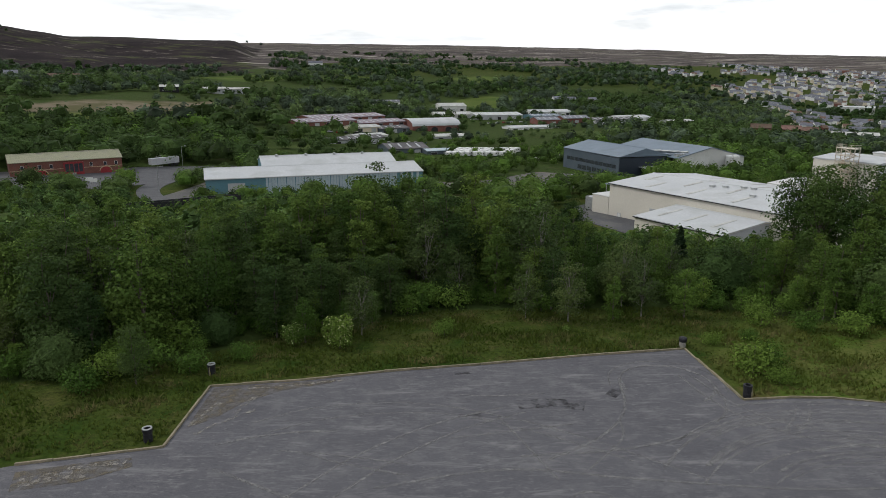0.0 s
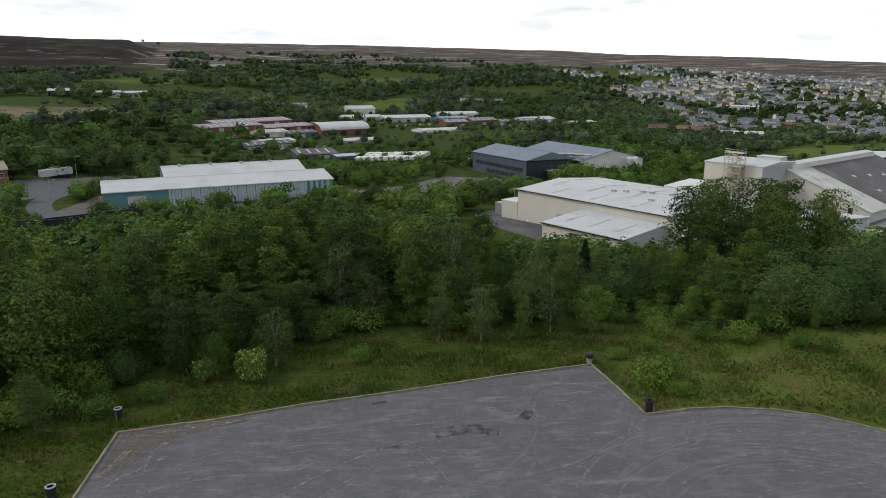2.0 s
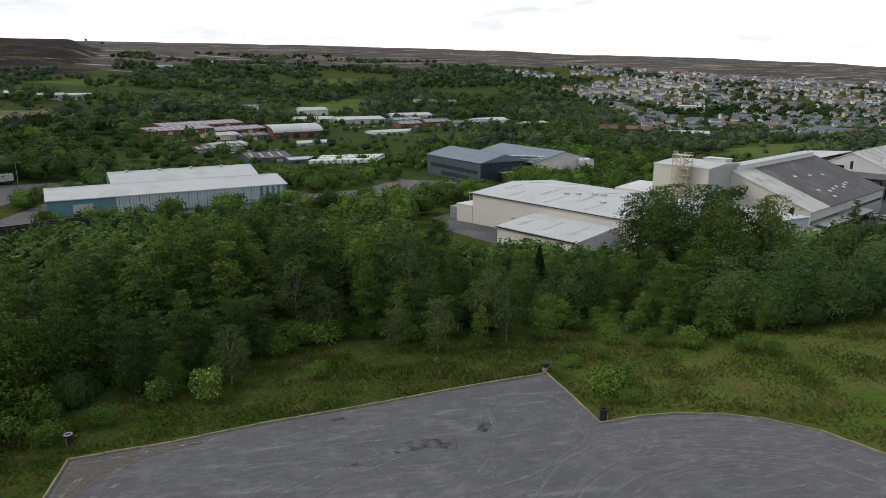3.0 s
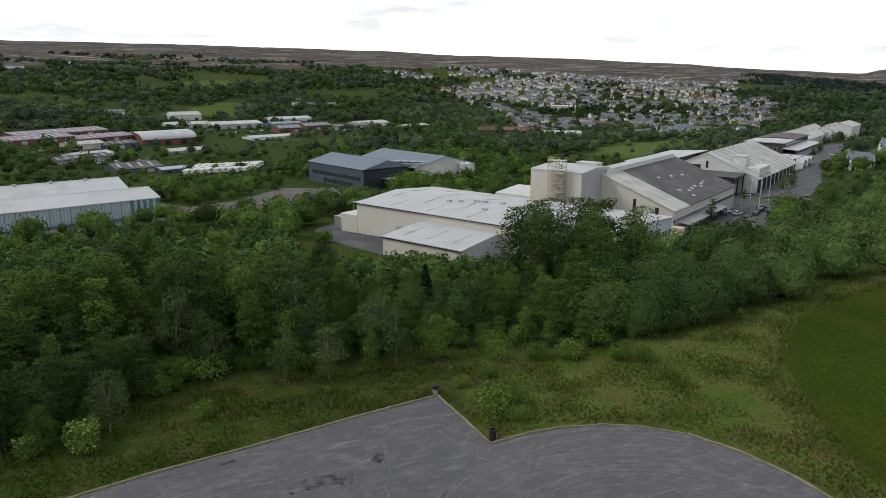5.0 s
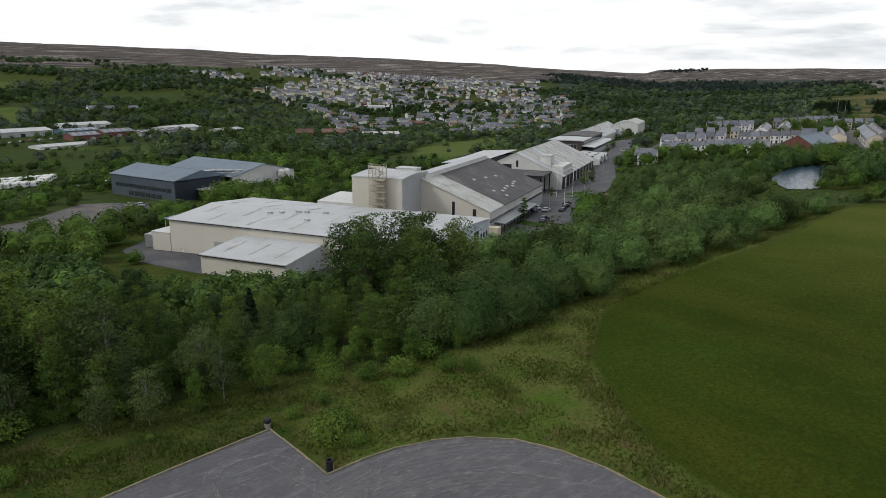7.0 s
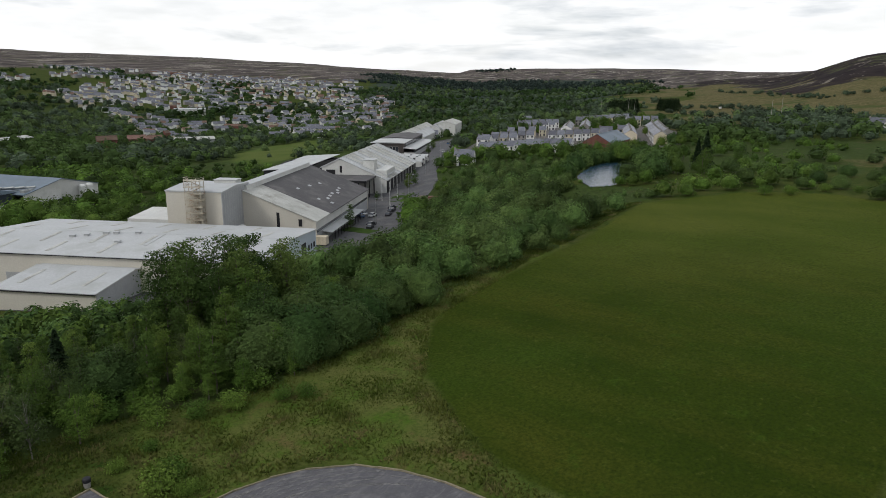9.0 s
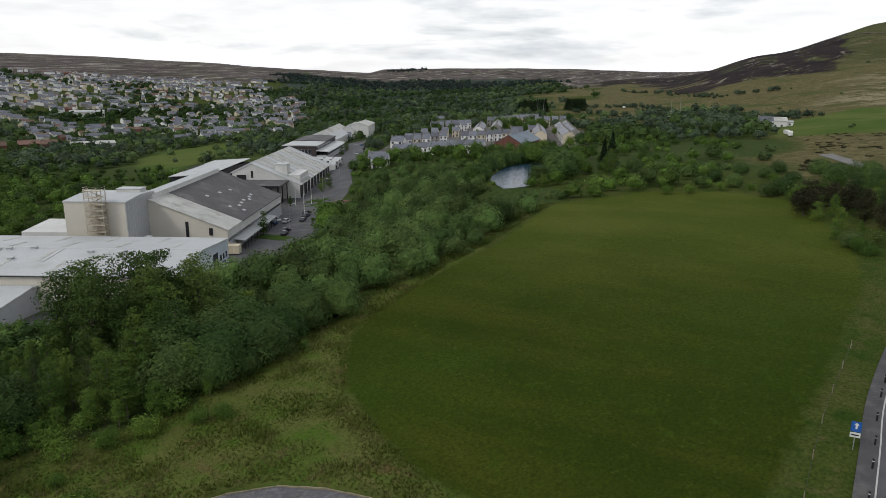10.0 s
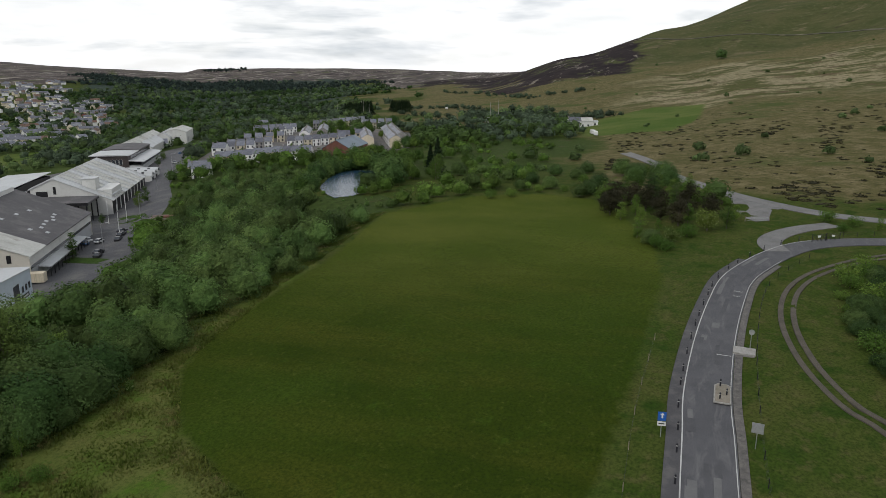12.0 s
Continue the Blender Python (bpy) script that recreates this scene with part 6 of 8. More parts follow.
def crown_quads(rng, height, width, base, count, size, lumps, top=1.0, flat=0.8, big=(0.20, 0.34), spread=0.5):
    """Leaf sprays in many overlapping clumps; top < 1 narrows the crown upward."""
    mid, half = (height + base) / 2, (height - base) / 2
    cs, rs = [], []
    while len(cs) < lumps:
        p = rng.uniform(-1, 1, 3)
        d = np.linalg.norm(p)
        if not 0.25 < d < 1:
            continue
        w = 1 - (1 - top) * (p[2] * 0.5 + 0.5)
        r = rng.uniform(*big) * width * (0.6 + 0.4 * w)
        c = np.array((p[0] * (width / 2 - r * 0.55) * w, p[1] * (width / 2 - r * 0.55) * w, mid + p[2] * (half - r * flat * 0.8)))
        cs.append(c), rs.append(r)
    cs, rs = np.array(cs), np.array(rs)
    k = rng.choice(lumps, count, p=rs ** 2 / (rs ** 2).sum())
    d = rng.normal(0, 1, (count, 3))
    d[:, 2] += 0.35
    d /= np.linalg.norm(d, axis=1)[:, None]
    rad = rs[k] * rng.uniform(0.45, 1.12, count) ** 0.7
    pos = cs[k] + d * rad[:, None] * np.array((1, 1, flat))
    whole = pos - np.array((0, 0, base + (height - base) * 0.25))  # the crown as a whole shapes the light too
    whole /= np.linalg.norm(whole, axis=1)[:, None] + 1e-9
    out = 0.5 * d + 0.7 * whole + np.array((0, 0, 0.35))
    return leaf_quads(rng, pos, out, size, spread), cs


def dome_quads(rng, height, width, base, count, size, bumps, spread=0.22, cells=(14, 7)):
    """Leaf sprays on a rounded, lumpy crown."""
    c = rng.normal(0, 1, (bumps, 3))
    c[:, 2] = np.abs(c[:, 2]) * 0.9 - 0.15
    c /= np.linalg.norm(c, axis=1)[:, None]
    weight = rng.uniform(0.6, 1.3, bumps)
    mid = base + (height - base) * 0.42
    half = np.array((width / 2, width / 2, height - mid))

    def lumpy(v):
        near = v @ c.T
        return 0.70 + 0.30 * np.exp(-(1 - near.max(1)) / 0.07) * weight[near.argmax(1)]

    # the dense heart of the crown, under the outer sprays
    na_, nz_ = cells
    lon, lat = np.meshgrid(np.linspace(0, math.tau, na_ + 1), np.linspace(-0.5, math.pi / 2, nz_ + 1))
    g = np.stack([np.cos(lat) * np.cos(lon), np.cos(lat) * np.sin(lon), np.sin(lat)], -1)
    g = g * (lumpy(g.reshape(-1, 3)) * 0.74).reshape(g.shape[:2] + (1,)) * half + np.array((0, 0, mid))
    heart = np.concatenate([np.stack([g[:-1, :-1], g[:-1, 1:], g[1:, 1:]], 2).reshape(-1, 3, 3), np.stack([g[:-1, :-1], g[1:, 1:], g[1:, :-1]], 2).reshape(-1, 3, 3)])
    d = rng.normal(0, 1, (count * 2, 3))
    d /= np.linalg.norm(d, axis=1)[:, None]
    d = d[d[:, 2] > -0.45][:count]
    dots = d @ c.T
    k = dots.argmax(1)
    f = lumpy(d) * (1.04 - 0.20 * rng.random(len(d)) ** 1.5)
    pos = d * f[:, None] * half + np.array((0, 0, mid))
    out = d * 0.8 + (d - c[k]) * 1.3 + np.array((0, 0, 0.3))
    out /= np.linalg.norm(out, axis=1)[:, None] + 1e-9
    return np.concatenate([leaf_quads(rng, pos, out, size, spread), heart]), c * np.array((width * 0.36, width * 0.36, (height - mid) * 0.7)) + np.array((0, 0, mid))


def stem_mesh(rng, height, base, thick, tips, material, bare=0):
    """A tapered, slightly bent trunk with limbs to the clumps."""
    bm = bmesh.new()
    pts = [Vector((0, 0, -0.4))]
    for k in range(1, 6):
        z = height * 0.86 * k / 5
        pts.append(Vector((rng.normal(0, 0.02 * height * k / 5), rng.normal(0, 0.02 * height * k / 5), z)))
    for k in range(5):
        rod(pts[k], pts[k + 1], thick * (1 - 0.17 * k), thick * (1 - 0.17 * (k + 1)), 7, bm)
    for tip in tips:
        f = min(0.8, max(0.12, tip[2] / height * 0.62))
        a = f * 5
        i = int(a)
        root = pts[i].lerp(pts[i + 1], a - i)
        knee = root.lerp(Vector(tip), 0.5) + Vector((0, 0, 0.05 * height * rng.uniform(-0.3, 0.8)))
        t = thick * 0.34
        rod(root, knee, t, t * 0.6, 5, bm), rod(knee, tip, t * 0.6, t * 0.15, 4, bm)
        for _ in range(bare):
            s = knee.lerp(Vector(tip), rng.uniform(0.1, 0.9))
            rod(s, s + Vector(rng.normal(0, 0.09 * height, 3)) + Vector((0, 0, 0.05 * height)), t * 0.3, t * 0.06, 3, bm)
    return mesh_of("trunk", bm, material)


KINDS = {}


def tree_kind(key, name, label, count, height, width, base, leaves_n, size, lumps, leaf, bark=BARK, top=1.0, thick=0.16, bare=0, limbs=9, blossom=0, flat=0.8, big=(0.20, 0.34), spread=0.6, dome=0):
    """Builds the meshes of a few trees of one kind."""
    made = []
    for k in range(count):
        rng = np.random.default_rng(sum(map(ord, key)) * 31 + k)
        q, tips = crown_quads(rng, height, width * rng.uniform(0.9, 1.1), base, leaves_n, size, lumps, top, flat, big, spread)
        if dome:
            q, tips = dome_quads(rng, height, width * rng.uniform(0.9, 1.1), base, leaves_n, size, dome)
        mats, idx = [leaf], None
        if blossom:
            mats.append(BLOSSOM)
            idx = (rng.random(len(q)) < blossom).astype(np.int32)
        made.append((stem_mesh(rng, height, base, thick, tips[:limbs], bark, bare), quads_mesh("crown", q, mats, idx)))
    KINDS[key] = (name, label, height, made)


tree_kind("alder", "alder_tree", "slender green alder in the dark wood", 6, 12.0, 5.6, 0.5, 4600, 0.195, 84, LEAF_ALDER, top=0.3, flat=0.34, big=(0.11, 0.22))
tree_kind("dark", "dark_alder_tree", "tall dark alder with layered boughs", 4, 12.0, 6.6, 0.5, 5200, 0.20, 90, LEAF_DARK, top=0.55, flat=0.32, big=(0.12, 0.23))
tree_kind("clump", "dark_broad_tree", "tall dark tree of a close clump above bushes", 4, 12.0, 7.6, 1.2, 6000, 0.20, 80, LEAF_CLUMP, top=0.72, flat=0.40, big=(0.12, 0.22), limbs=20)
tree_kind("maple", "sycamore_tree", "broad leafy green tree in the wood", 5, 10.5, 7.2, 0.3, 4000, 0.21, 64, LEAF_ALDER, top=0.6, flat=0.5, big=(0.13, 0.25))
tree_kind("bright", "young_tree", "fresh bright green young tree among darker ones", 4, 9.0, 5.4, 0.2, 3800, 0.175, 46, LEAF_BRIGHT, top=0.45, flat=0.5, big=(0.14, 0.26))
tree_kind("birch", "birch_tree", "thin tree with pale bare stems and sparse leaves", 4, 9.5, 6.0, 0.6, 2600, 0.20, 52, LEAF_DULL, BARK_PALE, top=0.55, thick=0.10, bare=4, limbs=24, flat=0.5, big=(0.12, 0.22))
tree_kind("sallow", "sallow_bush", "rounded grey-green sallow bush at the wood's edge", 5, 6.0, 7.4, -0.8, 4000, 0.18, 30, LEAF_SALLOW, thick=0.12, flat=0.85, big=(0.16, 0.27), dome=26)
tree_kind("dome", "rounded_tree", "rounded dense green tree of the belt", 5, 6.5, 7.0, -0.8, 4000, 0.18, 26, LEAF_BELT, thick=0.12, flat=0.85, big=(0.17, 0.29), dome=20)
tree_kind("far_maple", "broad_tree", "broad leafy green tree", 4, 10.0, 7.4, 0.3, 1000, 0.40, 40, LEAF_ALDER, dome=24)
tree_kind("far_dome", "rounded_tree", "rounded dense green tree", 4, 6.5, 7.4, -0.8, 1000, 0.36, 22, LEAF_BELT, dome=18)
tree_kind("green_bush", "bush", "low bright green bush in rough grass", 4, 2.4, 3.2, 0.0, 1500, 0.14, 14, LEAF_BRIGHT, thick=0.05, limbs=6)
tree_kind("hawthorn", "hawthorn_bush", "hawthorn bush dotted with white blossom", 2, 3.4, 3.0, 0.2, 1900, 0.14, 14, LEAF_BRIGHT, thick=0.06, limbs=6, blossom=0.12)
tree_kind("copper", "copper_tree", "dark purplish-brown leafed tree in a copse", 3, 7.5, 6.4, 0.2, 3200, 0.26, 44, LEAF_COPPER, top=0.6, flat=0.5, big=(0.13, 0.25))
tree_kind("flower", "flowering_tree", "round tree creamy with blossom in a copse", 2, 5.5, 5.6, 0.5, 2800, 0.22, 26, LEAF_YELLOW, blossom=0.10)


def conifer_meshes(k):
    rng = np.random.default_rng(900 + k)
    n = 2400
    f = rng.random(n) ** 0.7
    z = 0.6 + f * 8.6
    layer = np.abs(((z * 1.15 + rng.normal(0, 0.06, n)) % 1.0) - 0.5) * 2
    r = (9.4 - z) * 0.32 * (0.35 + 0.65 * rng.random(n) ** 0.5) * (0.55 + 0.45 * layer)
    a = rng.random(n) * math.tau
    pos = np.stack([r * np.cos(a), r * np.sin(a), z - r * 0.25], 1)
    q = leaf_quads(rng, pos, np.stack([np.cos(a) * 0.4, np.sin(a) * 0.4, np.full(n, 0.8)], 1), 0.36, 0.5)
    return stem_mesh(rng, 9.6, 1, 0.14, [], BARK), quads_mesh("crown", q, [LEAF_PINE])


KINDS["spruce"] = ("spruce_tree", "dark narrow spruce standing above the wood", 9.4, [conifer_meshes(k) for k in range(2)])


def plant(key, x, y, height, group="trees of the wood", label="", turn=None, wide=1.0, sink=0.1):
    name, said, h0, made = KINDS[key]
    stem, crown = made[int(RNG.integers(len(made)))]
    s = height / h0
    root = thing(name, x, y, ground_z(x, y) - sink, RNG.uniform(0, 360) if turn is None else turn, label or said, "bush" if "bush" in name else "tree", group)
    root.scale = (s * wide, s * wide, s)
    for n, me in (("trunk", stem), ("crown", crown)):
        ob = new(n, me)
        ob.parent = root
    return root


def scatter(poly, gap, rng, jitter=0.45):
    xs, ys = [p[0] for p in poly], [p[1] for p in poly]
    gx_, gy_ = np.meshgrid(np.arange(min(xs), max(xs), gap), np.arange(min(ys), max(ys), gap * 0.87))
    gx_ = gx_ + (np.arange(len(gx_)) % 2)[:, None] * gap / 2
    p = np.stack([gx_.ravel(), gy_.ravel()], 1) + rng.uniform(-jitter, jitter, (gx_.size, 2)) * gap
    return p[inside(p[:, 0], p[:, 1], poly)]


def clear(p, margin=0.0):
    """Drops the points that stand on made ground, in footprints, water or the field."""
    keep = np.ones(len(p), bool)
    for poly in (CAR_PARK, FIELD, WORKS_YARD, TEAL_YARD, BRICK_YARD, POND, OFFICE_FRONT, VILLAGE, *HOLES):
        keep &= ~inside(p[:, 0], p[:, 1], poly)
    for line, w in ((ROAD_MID, 5), (ROAD_FAR, 5), (SPUR, 5), (ACCESS, 8), (VALLEY_ROAD, 6)):
        keep &= near_line(p[:, 0], p[:, 1], line) > w + margin
    return p[keep]


# the wood beside the car park: the nearest trees are things of their own
spots = clear(scatter(WOOD, 4.3, RNG))
spots = spots[np.degrees(np.arctan2(spots[:, 0], spots[:, 1])) <= 36]
belt = clear(scatter(WOOD, 6.2, RNG, 0.40))
spots = np.concatenate([spots, belt[np.degrees(np.arctan2(belt[:, 0], belt[:, 1])) > 36]])
dist = np.hypot(spots[:, 0], spots[:, 1])
bear = np.degrees(np.arctan2(spots[:, 0], spots[:, 1]))
order = np.argsort(dist)
spots, dist, bear = spots[order], dist[order], bear[order]
edge_gap = near_line(spots[:, 0], spots[:, 1], WOOD + WOOD[:1])
near_n = 0
mid_spots = []
def before_pond(x, y):
    """The tallest growth on the near bank, which leaves the water open to view."""
    r, b = math.hypot(x, y), math.degrees(math.atan2(x, y))
    return max(1.0, 6.0 - (r - 165) * 0.11) if 60 < b < 69 and 165 < r < 236 else 99.0


for (x, y), d, b, e in zip(spots, dist, bear, edge_gap):
    roll = RNG.random()
    wave = noise.noise((x / 11, y / 11, 3.3))
    if b > 36:  # rounded sallows and maples along the field
        key, h = ("sallow", RNG.uniform(3.6, 7.4)) if roll < 0.36 else ("dome", RNG.uniform(4.6, 8.8)) if roll < 0.74 else ("bright", RNG.uniform(4.5, 8.5)) if roll < 0.88 else ("dark", RNG.uniform(6.5, 9.5))
        h *= (0.8 if e < 2.5 else 1.0) * (1 + 0.35 * wave)
        h = min(h, before_pond(x, y))
    elif e < 5.5 and b > 4 and roll < 0.5:
        key, h = ("bright", RNG.uniform(4.5, 7.5)) if roll < 0.26 else ("maple", RNG.uniform(6, 8.5)) if roll < 0.38 else ("green_bush", RNG.uniform(2.0, 3.2))
    elif e < 4.5:
        key, h = ("green_bush", RNG.uniform(1.8, 3.2)) if roll < 0.14 else ("sallow", RNG.uniform(3, 5)) if roll < 0.24 else ("birch", RNG.uniform(6, 9)) if roll < 0.44 else ("bright", RNG.uniform(4, 7)) if roll < 0.54 else ("dark", RNG.uniform(7.5, 10.5)) if roll < 0.76 else ("alder", RNG.uniform(8, 11))
    else:
        key, h = ("alder", RNG.uniform(9.5, 13)) if roll < 0.46 else ("dark", RNG.uniform(9, 13)) if roll < 0.62 else ("maple", RNG.uniform(9, 12)) if roll < 0.78 else ("birch", RNG.uniform(8, 11.5)) if roll < 0.87 else ("bright", RNG.uniform(7, 10))
        h *= 1 + 0.32 * wave
    if 8 < b < 30:  # lower growth before the sheds
        h *= 1 - (0.36 if d < 88 else 0.5) * min(1, (b - 8) / 6)
    if -12 < b < 3 and e > 5:
        h *= 1.15
    if near_n < 290 and d < 150 and -50 < b < 80:
        near_n += 1
        plant(key, x, y, h, wide=0.98 if b > 36 else 1.0)
    else:
        mid_spots.append((x, y))


for x, y, h in ((46.5, 90, 15), (46.0, 83, 14.5), (49, 87, 16), (53.5, 86, 16), (52, 80, 14.5), (55.5, 83, 15.5), (59.5, 79, 14), (50, 92, 15.5), (57.5, 87, 15), (48.5, 79, 12.5), (62, 84, 13)):
    plant("clump", x, y, h, wide=0.92)
plant("spruce", 31.0, 88.5, 7.0, wide=1.2)
for x, y, key, h, w in ((46, 67, "sallow", 7.2, 1.15), (52, 66, "dome", 7.6, 1.2), (57.5, 65, "sallow", 6.6, 1.15), (49, 71.5, "dome", 8.2, 1.1), (55, 71, "sallow", 7.8, 1.15), (63, 67, "dome", 6.4, 1.1), (69, 68.5, "sallow", 6.4, 1.1), (75, 69.5, "dome", 6.6, 1.1), (61, 72, "dome", 7.6, 1.1),
                       (43.5, 66.5, "bright", 4.6, 1.2), (39.5, 66.5, "bright", 3.8, 1.2), (37.4, 70, "bright", 4.2, 1.2), (34, 70.5, "bright", 3.4, 1.2), (19.5, 74, "sallow", 6.0, 1.1), (31.6, 75.5, "sallow", 6.4, 1.1), (12.6, 66, "birch", 6.8, 1.1)):
    plant(key, x, y, h, label="rounded leafy bush-tree at the edge of the rough meadow" if key != "birch" else "", wide=w)
under = clear(scatter(WOOD, 3.4, RNG))  # undergrowth along the wood's edge
ub = np.degrees(np.arctan2(under[:, 0], under[:, 1]))
ue = near_line(under[:, 0], under[:, 1], WOOD + WOOD[:1])
for x, y in under[(ub > -42) & (ub < 36) & (ue < 7) & (np.hypot(under[:, 0], under[:, 1]) < 90)][:85]:
    plant("green_bush" if RNG.random() < 0.7 else "bright", x, y, RNG.uniform(1.5, 3.4), "bushes in the rough grass", "leafy undergrowth bush at the wood's edge", wide=1.15)
for x, y, h in ((1.8, 77.4, 8), (3.9, 79.1, 8.5), (6.5, 80.6, 8), (3.6, 89.2, 9), (8.8, 79.4, 7), (11.8, 79.8, 7.5), (7.0, 74.3, 6), (14.5, 80.1, 7), (0.8, 74.0, 7.5), (-15.6, 61.9, 8.5), (-13.6, 62.0, 8), (-16.9, 70.3, 9), (-11.8, 64.8, 8.5), (-10.3, 67.4, 7.5), (-14.5, 70.5, 9), (-7.9, 68.4, 8), (-11.5, 73.6, 9), (-18.1, 79.2, 9.5), (-5.4, 69.4, 8), (-12.3, 63.8, 4.5), (-9.3, 62.9, 3.5), (-7.0, 65.7, 4)):
    plant("dark" if h > 7 else "bright", x, y, h, label="dark leafy tree at the wood's edge")
for x, y, key, h in ((-9.2, 58.6, "hawthorn", 3.6), (-12.6, 60.2, "bright", 4.6), (-13.6, 59.6, "hawthorn", 2.6), (0.2, 61.5, "green_bush", 1.9), (25.2, 52.4, "green_bush", 3.0), (27.0, 53.6, "green_bush", 2.4), (26.4, 50.4, "green_bush", 1.7), (24.2, 58.6, "green_bush", 1.6), (28, 60, "green_bush", 1.4), (17.2, 66.5, "bright", 5.0),
                     (11.8, 62.6, "hawthorn", 1.0), (42.6, 58.2, "green_bush", 2.0), (44.6, 56.6, "green_bush", 1.9), (38, 61, "green_bush", 2.6), (34.5, 62.5, "green_bush", 2.2), (31, 64, "green_bush", 2.4), (47, 62, "bright", 3.6), (62.6, 62.2, "hawthorn", 1.7), (189, 51, "green_bush", 3.0), (193, 46, "green_bush", 2.8),
                     (203, 40, "green_bush", 2.6), (206, 33, "green_bush", 2.2), (-24, 50.5, "dark", 5.5), (-20.5, 52.6, "green_bush", 2.2), (-17, 55.5, "green_bush", 2.0), (-27.5, 49, "green_bush", 2.4), (20.5, 68, "birch", 7.5), (19.3, 71.5, "birch", 8.5), (-7.6, 61.8, "birch", 6.5), (8.5, 67.5, "birch", 6.5), (24.5, 67, "bright", 6.0)):
    plant(key, x, y, h, "bushes in the rough grass" if h < 4 else "trees of the wood")
for x, y, key, h in ((143, 4, "green_bush", 3.0), (147, 1, "flower", 3.6), (152, -2, "green_bush", 3.2), (158, -6, "flower", 5.4), (162, 0, "copper", 7.0), (168, 4, "copper", 7.5), (175, -2, "copper", 8.0), (170, -7, "copper", 7.0), (178, 8, "copper", 7.5), (184, 3, "bright", 6.0), (172, 10, "bright", 5.5), (186, 12, "copper", 6.5),
                     (190, -4, "bright", 5.5), (165, -2, "bright", 5.0), (155, 4, "bright", 3.8), (182, -6, "maple", 6.5), (196, 2, "maple", 6.5), (205, -2, "maple", 6.0), (222, 6, "maple", 6.5), (232, 10, "maple", 7.0), (168, -36, "green_bush", 2.6), (172, -31, "green_bush", 3.0), (165, -40, "bright", 3.6), (163, -33, "green_bush", 2.2),
                     (112, -28, "sallow", 3.4), (103, -30, "sallow", 4.0), (95, -27, "bright", 3.2), (88, -29, "sallow", 3.5), (120, -33, "sallow", 4.0), (108, -36, "sallow", 4.6), (98, -38, "sallow", 4.2), (128, -38, "green_bush", 3.0), (84, -34, "green_bush", 2.6), (117, -25, "green_bush", 1.8)):
    plant(key, x, y, h, "copse and scrub beside the lane", "low tangled scrub bush in rough grass" if y < -24 else "")
for x, y, key, h in ((197, 15, "maple", 6.5), (201, 25, "sallow", 5.0), (192, 20, "green_bush", 3.0), (167, 13, "bright", 5.0), (172, 16, "copper", 7.0), (180, 16, "copper", 8.0), (186, 7, "dark", 8.5), (177, 1, "dark", 8.0), (193, 6, "maple", 7.5), (201, 8, "dark", 7.5), (208, 12, "maple", 7.0),
                     (214, 4, "dome", 7.0), (222, 14, "dome", 6.5), (230, 6, "dome", 7.5), (240, 14, "sallow", 6.0), (247, 20, "dome", 6.5), (150, 8, "bright", 4.6), (146, 5, "sallow", 3.6), (158, 8, "bright", 5.2), (141, 2, "green_bush", 2.6), (160, -10, "maple", 5.6), (168, -12, "bright", 4.4), (215, 24, "sallow", 5.0), (226, 30, "green_bush", 3.2), (238, 34, "sallow", 4.6), (210, 38, "dome", 4.6), (222, 46, "sallow", 4.2), (236, 54, "dome", 5.4), (252, 44, "dome", 5.0), (262, 34, "sallow", 5.0)):
    plant(key, x, y, h, "copse and scrub beside the lane", wide=1.15)
scrub = scatter([(78, -25), (112, -23), (132, -28), (146, -44), (150, -60), (80, -60), (70, -40)], 3.5, RNG)
for x, y in scrub:
    if noise.noise((x / 9, y / 9, 1.1)) > -0.25 and near_line(x, y, smooth_line(TRACK, 4.0)) > 3.0:
        plant("sallow" if RNG.random() < 0.55 else "green_bush", x, y, RNG.uniform(1.6, 3.8), "copse and scrub beside the lane", "low tangled scrub bush in rough grass", wide=1.2)
for x, y, key, h in ((262, 93, "spruce", 15.0), (270, 99, "spruce", 12.0), (284, 88, "maple", 9), (248, 88, "maple", 10), (240, 86, "maple", 9), (255, 82, "sallow", 6), (1190, -38, "far_dome", 17.0), (700, 330, "spruce", 16), (480, 258, "maple", 11), (492, 250, "maple", 12), (505, 262, "maple", 11), (470, 248, "maple", 9), (500, 238, "maple", 11)):
    plant(key, x, y, h, "trees round the pond and village")
for x0, y0, x1, y1, n_ in ((738, 376, 707, 327, 14), (768, 330, 762, 304, 8)):  # tall clipped screens of cypress
    for k in range(n_):
        plant("spruce", x0 + (x1 - x0) * k / n_, y0 + (y1 - y0) * k / n_, 15 + RNG.uniform(-1, 1), "cypress screens beyond the village", "dark cypress in a close tall screen", wide=1.6)
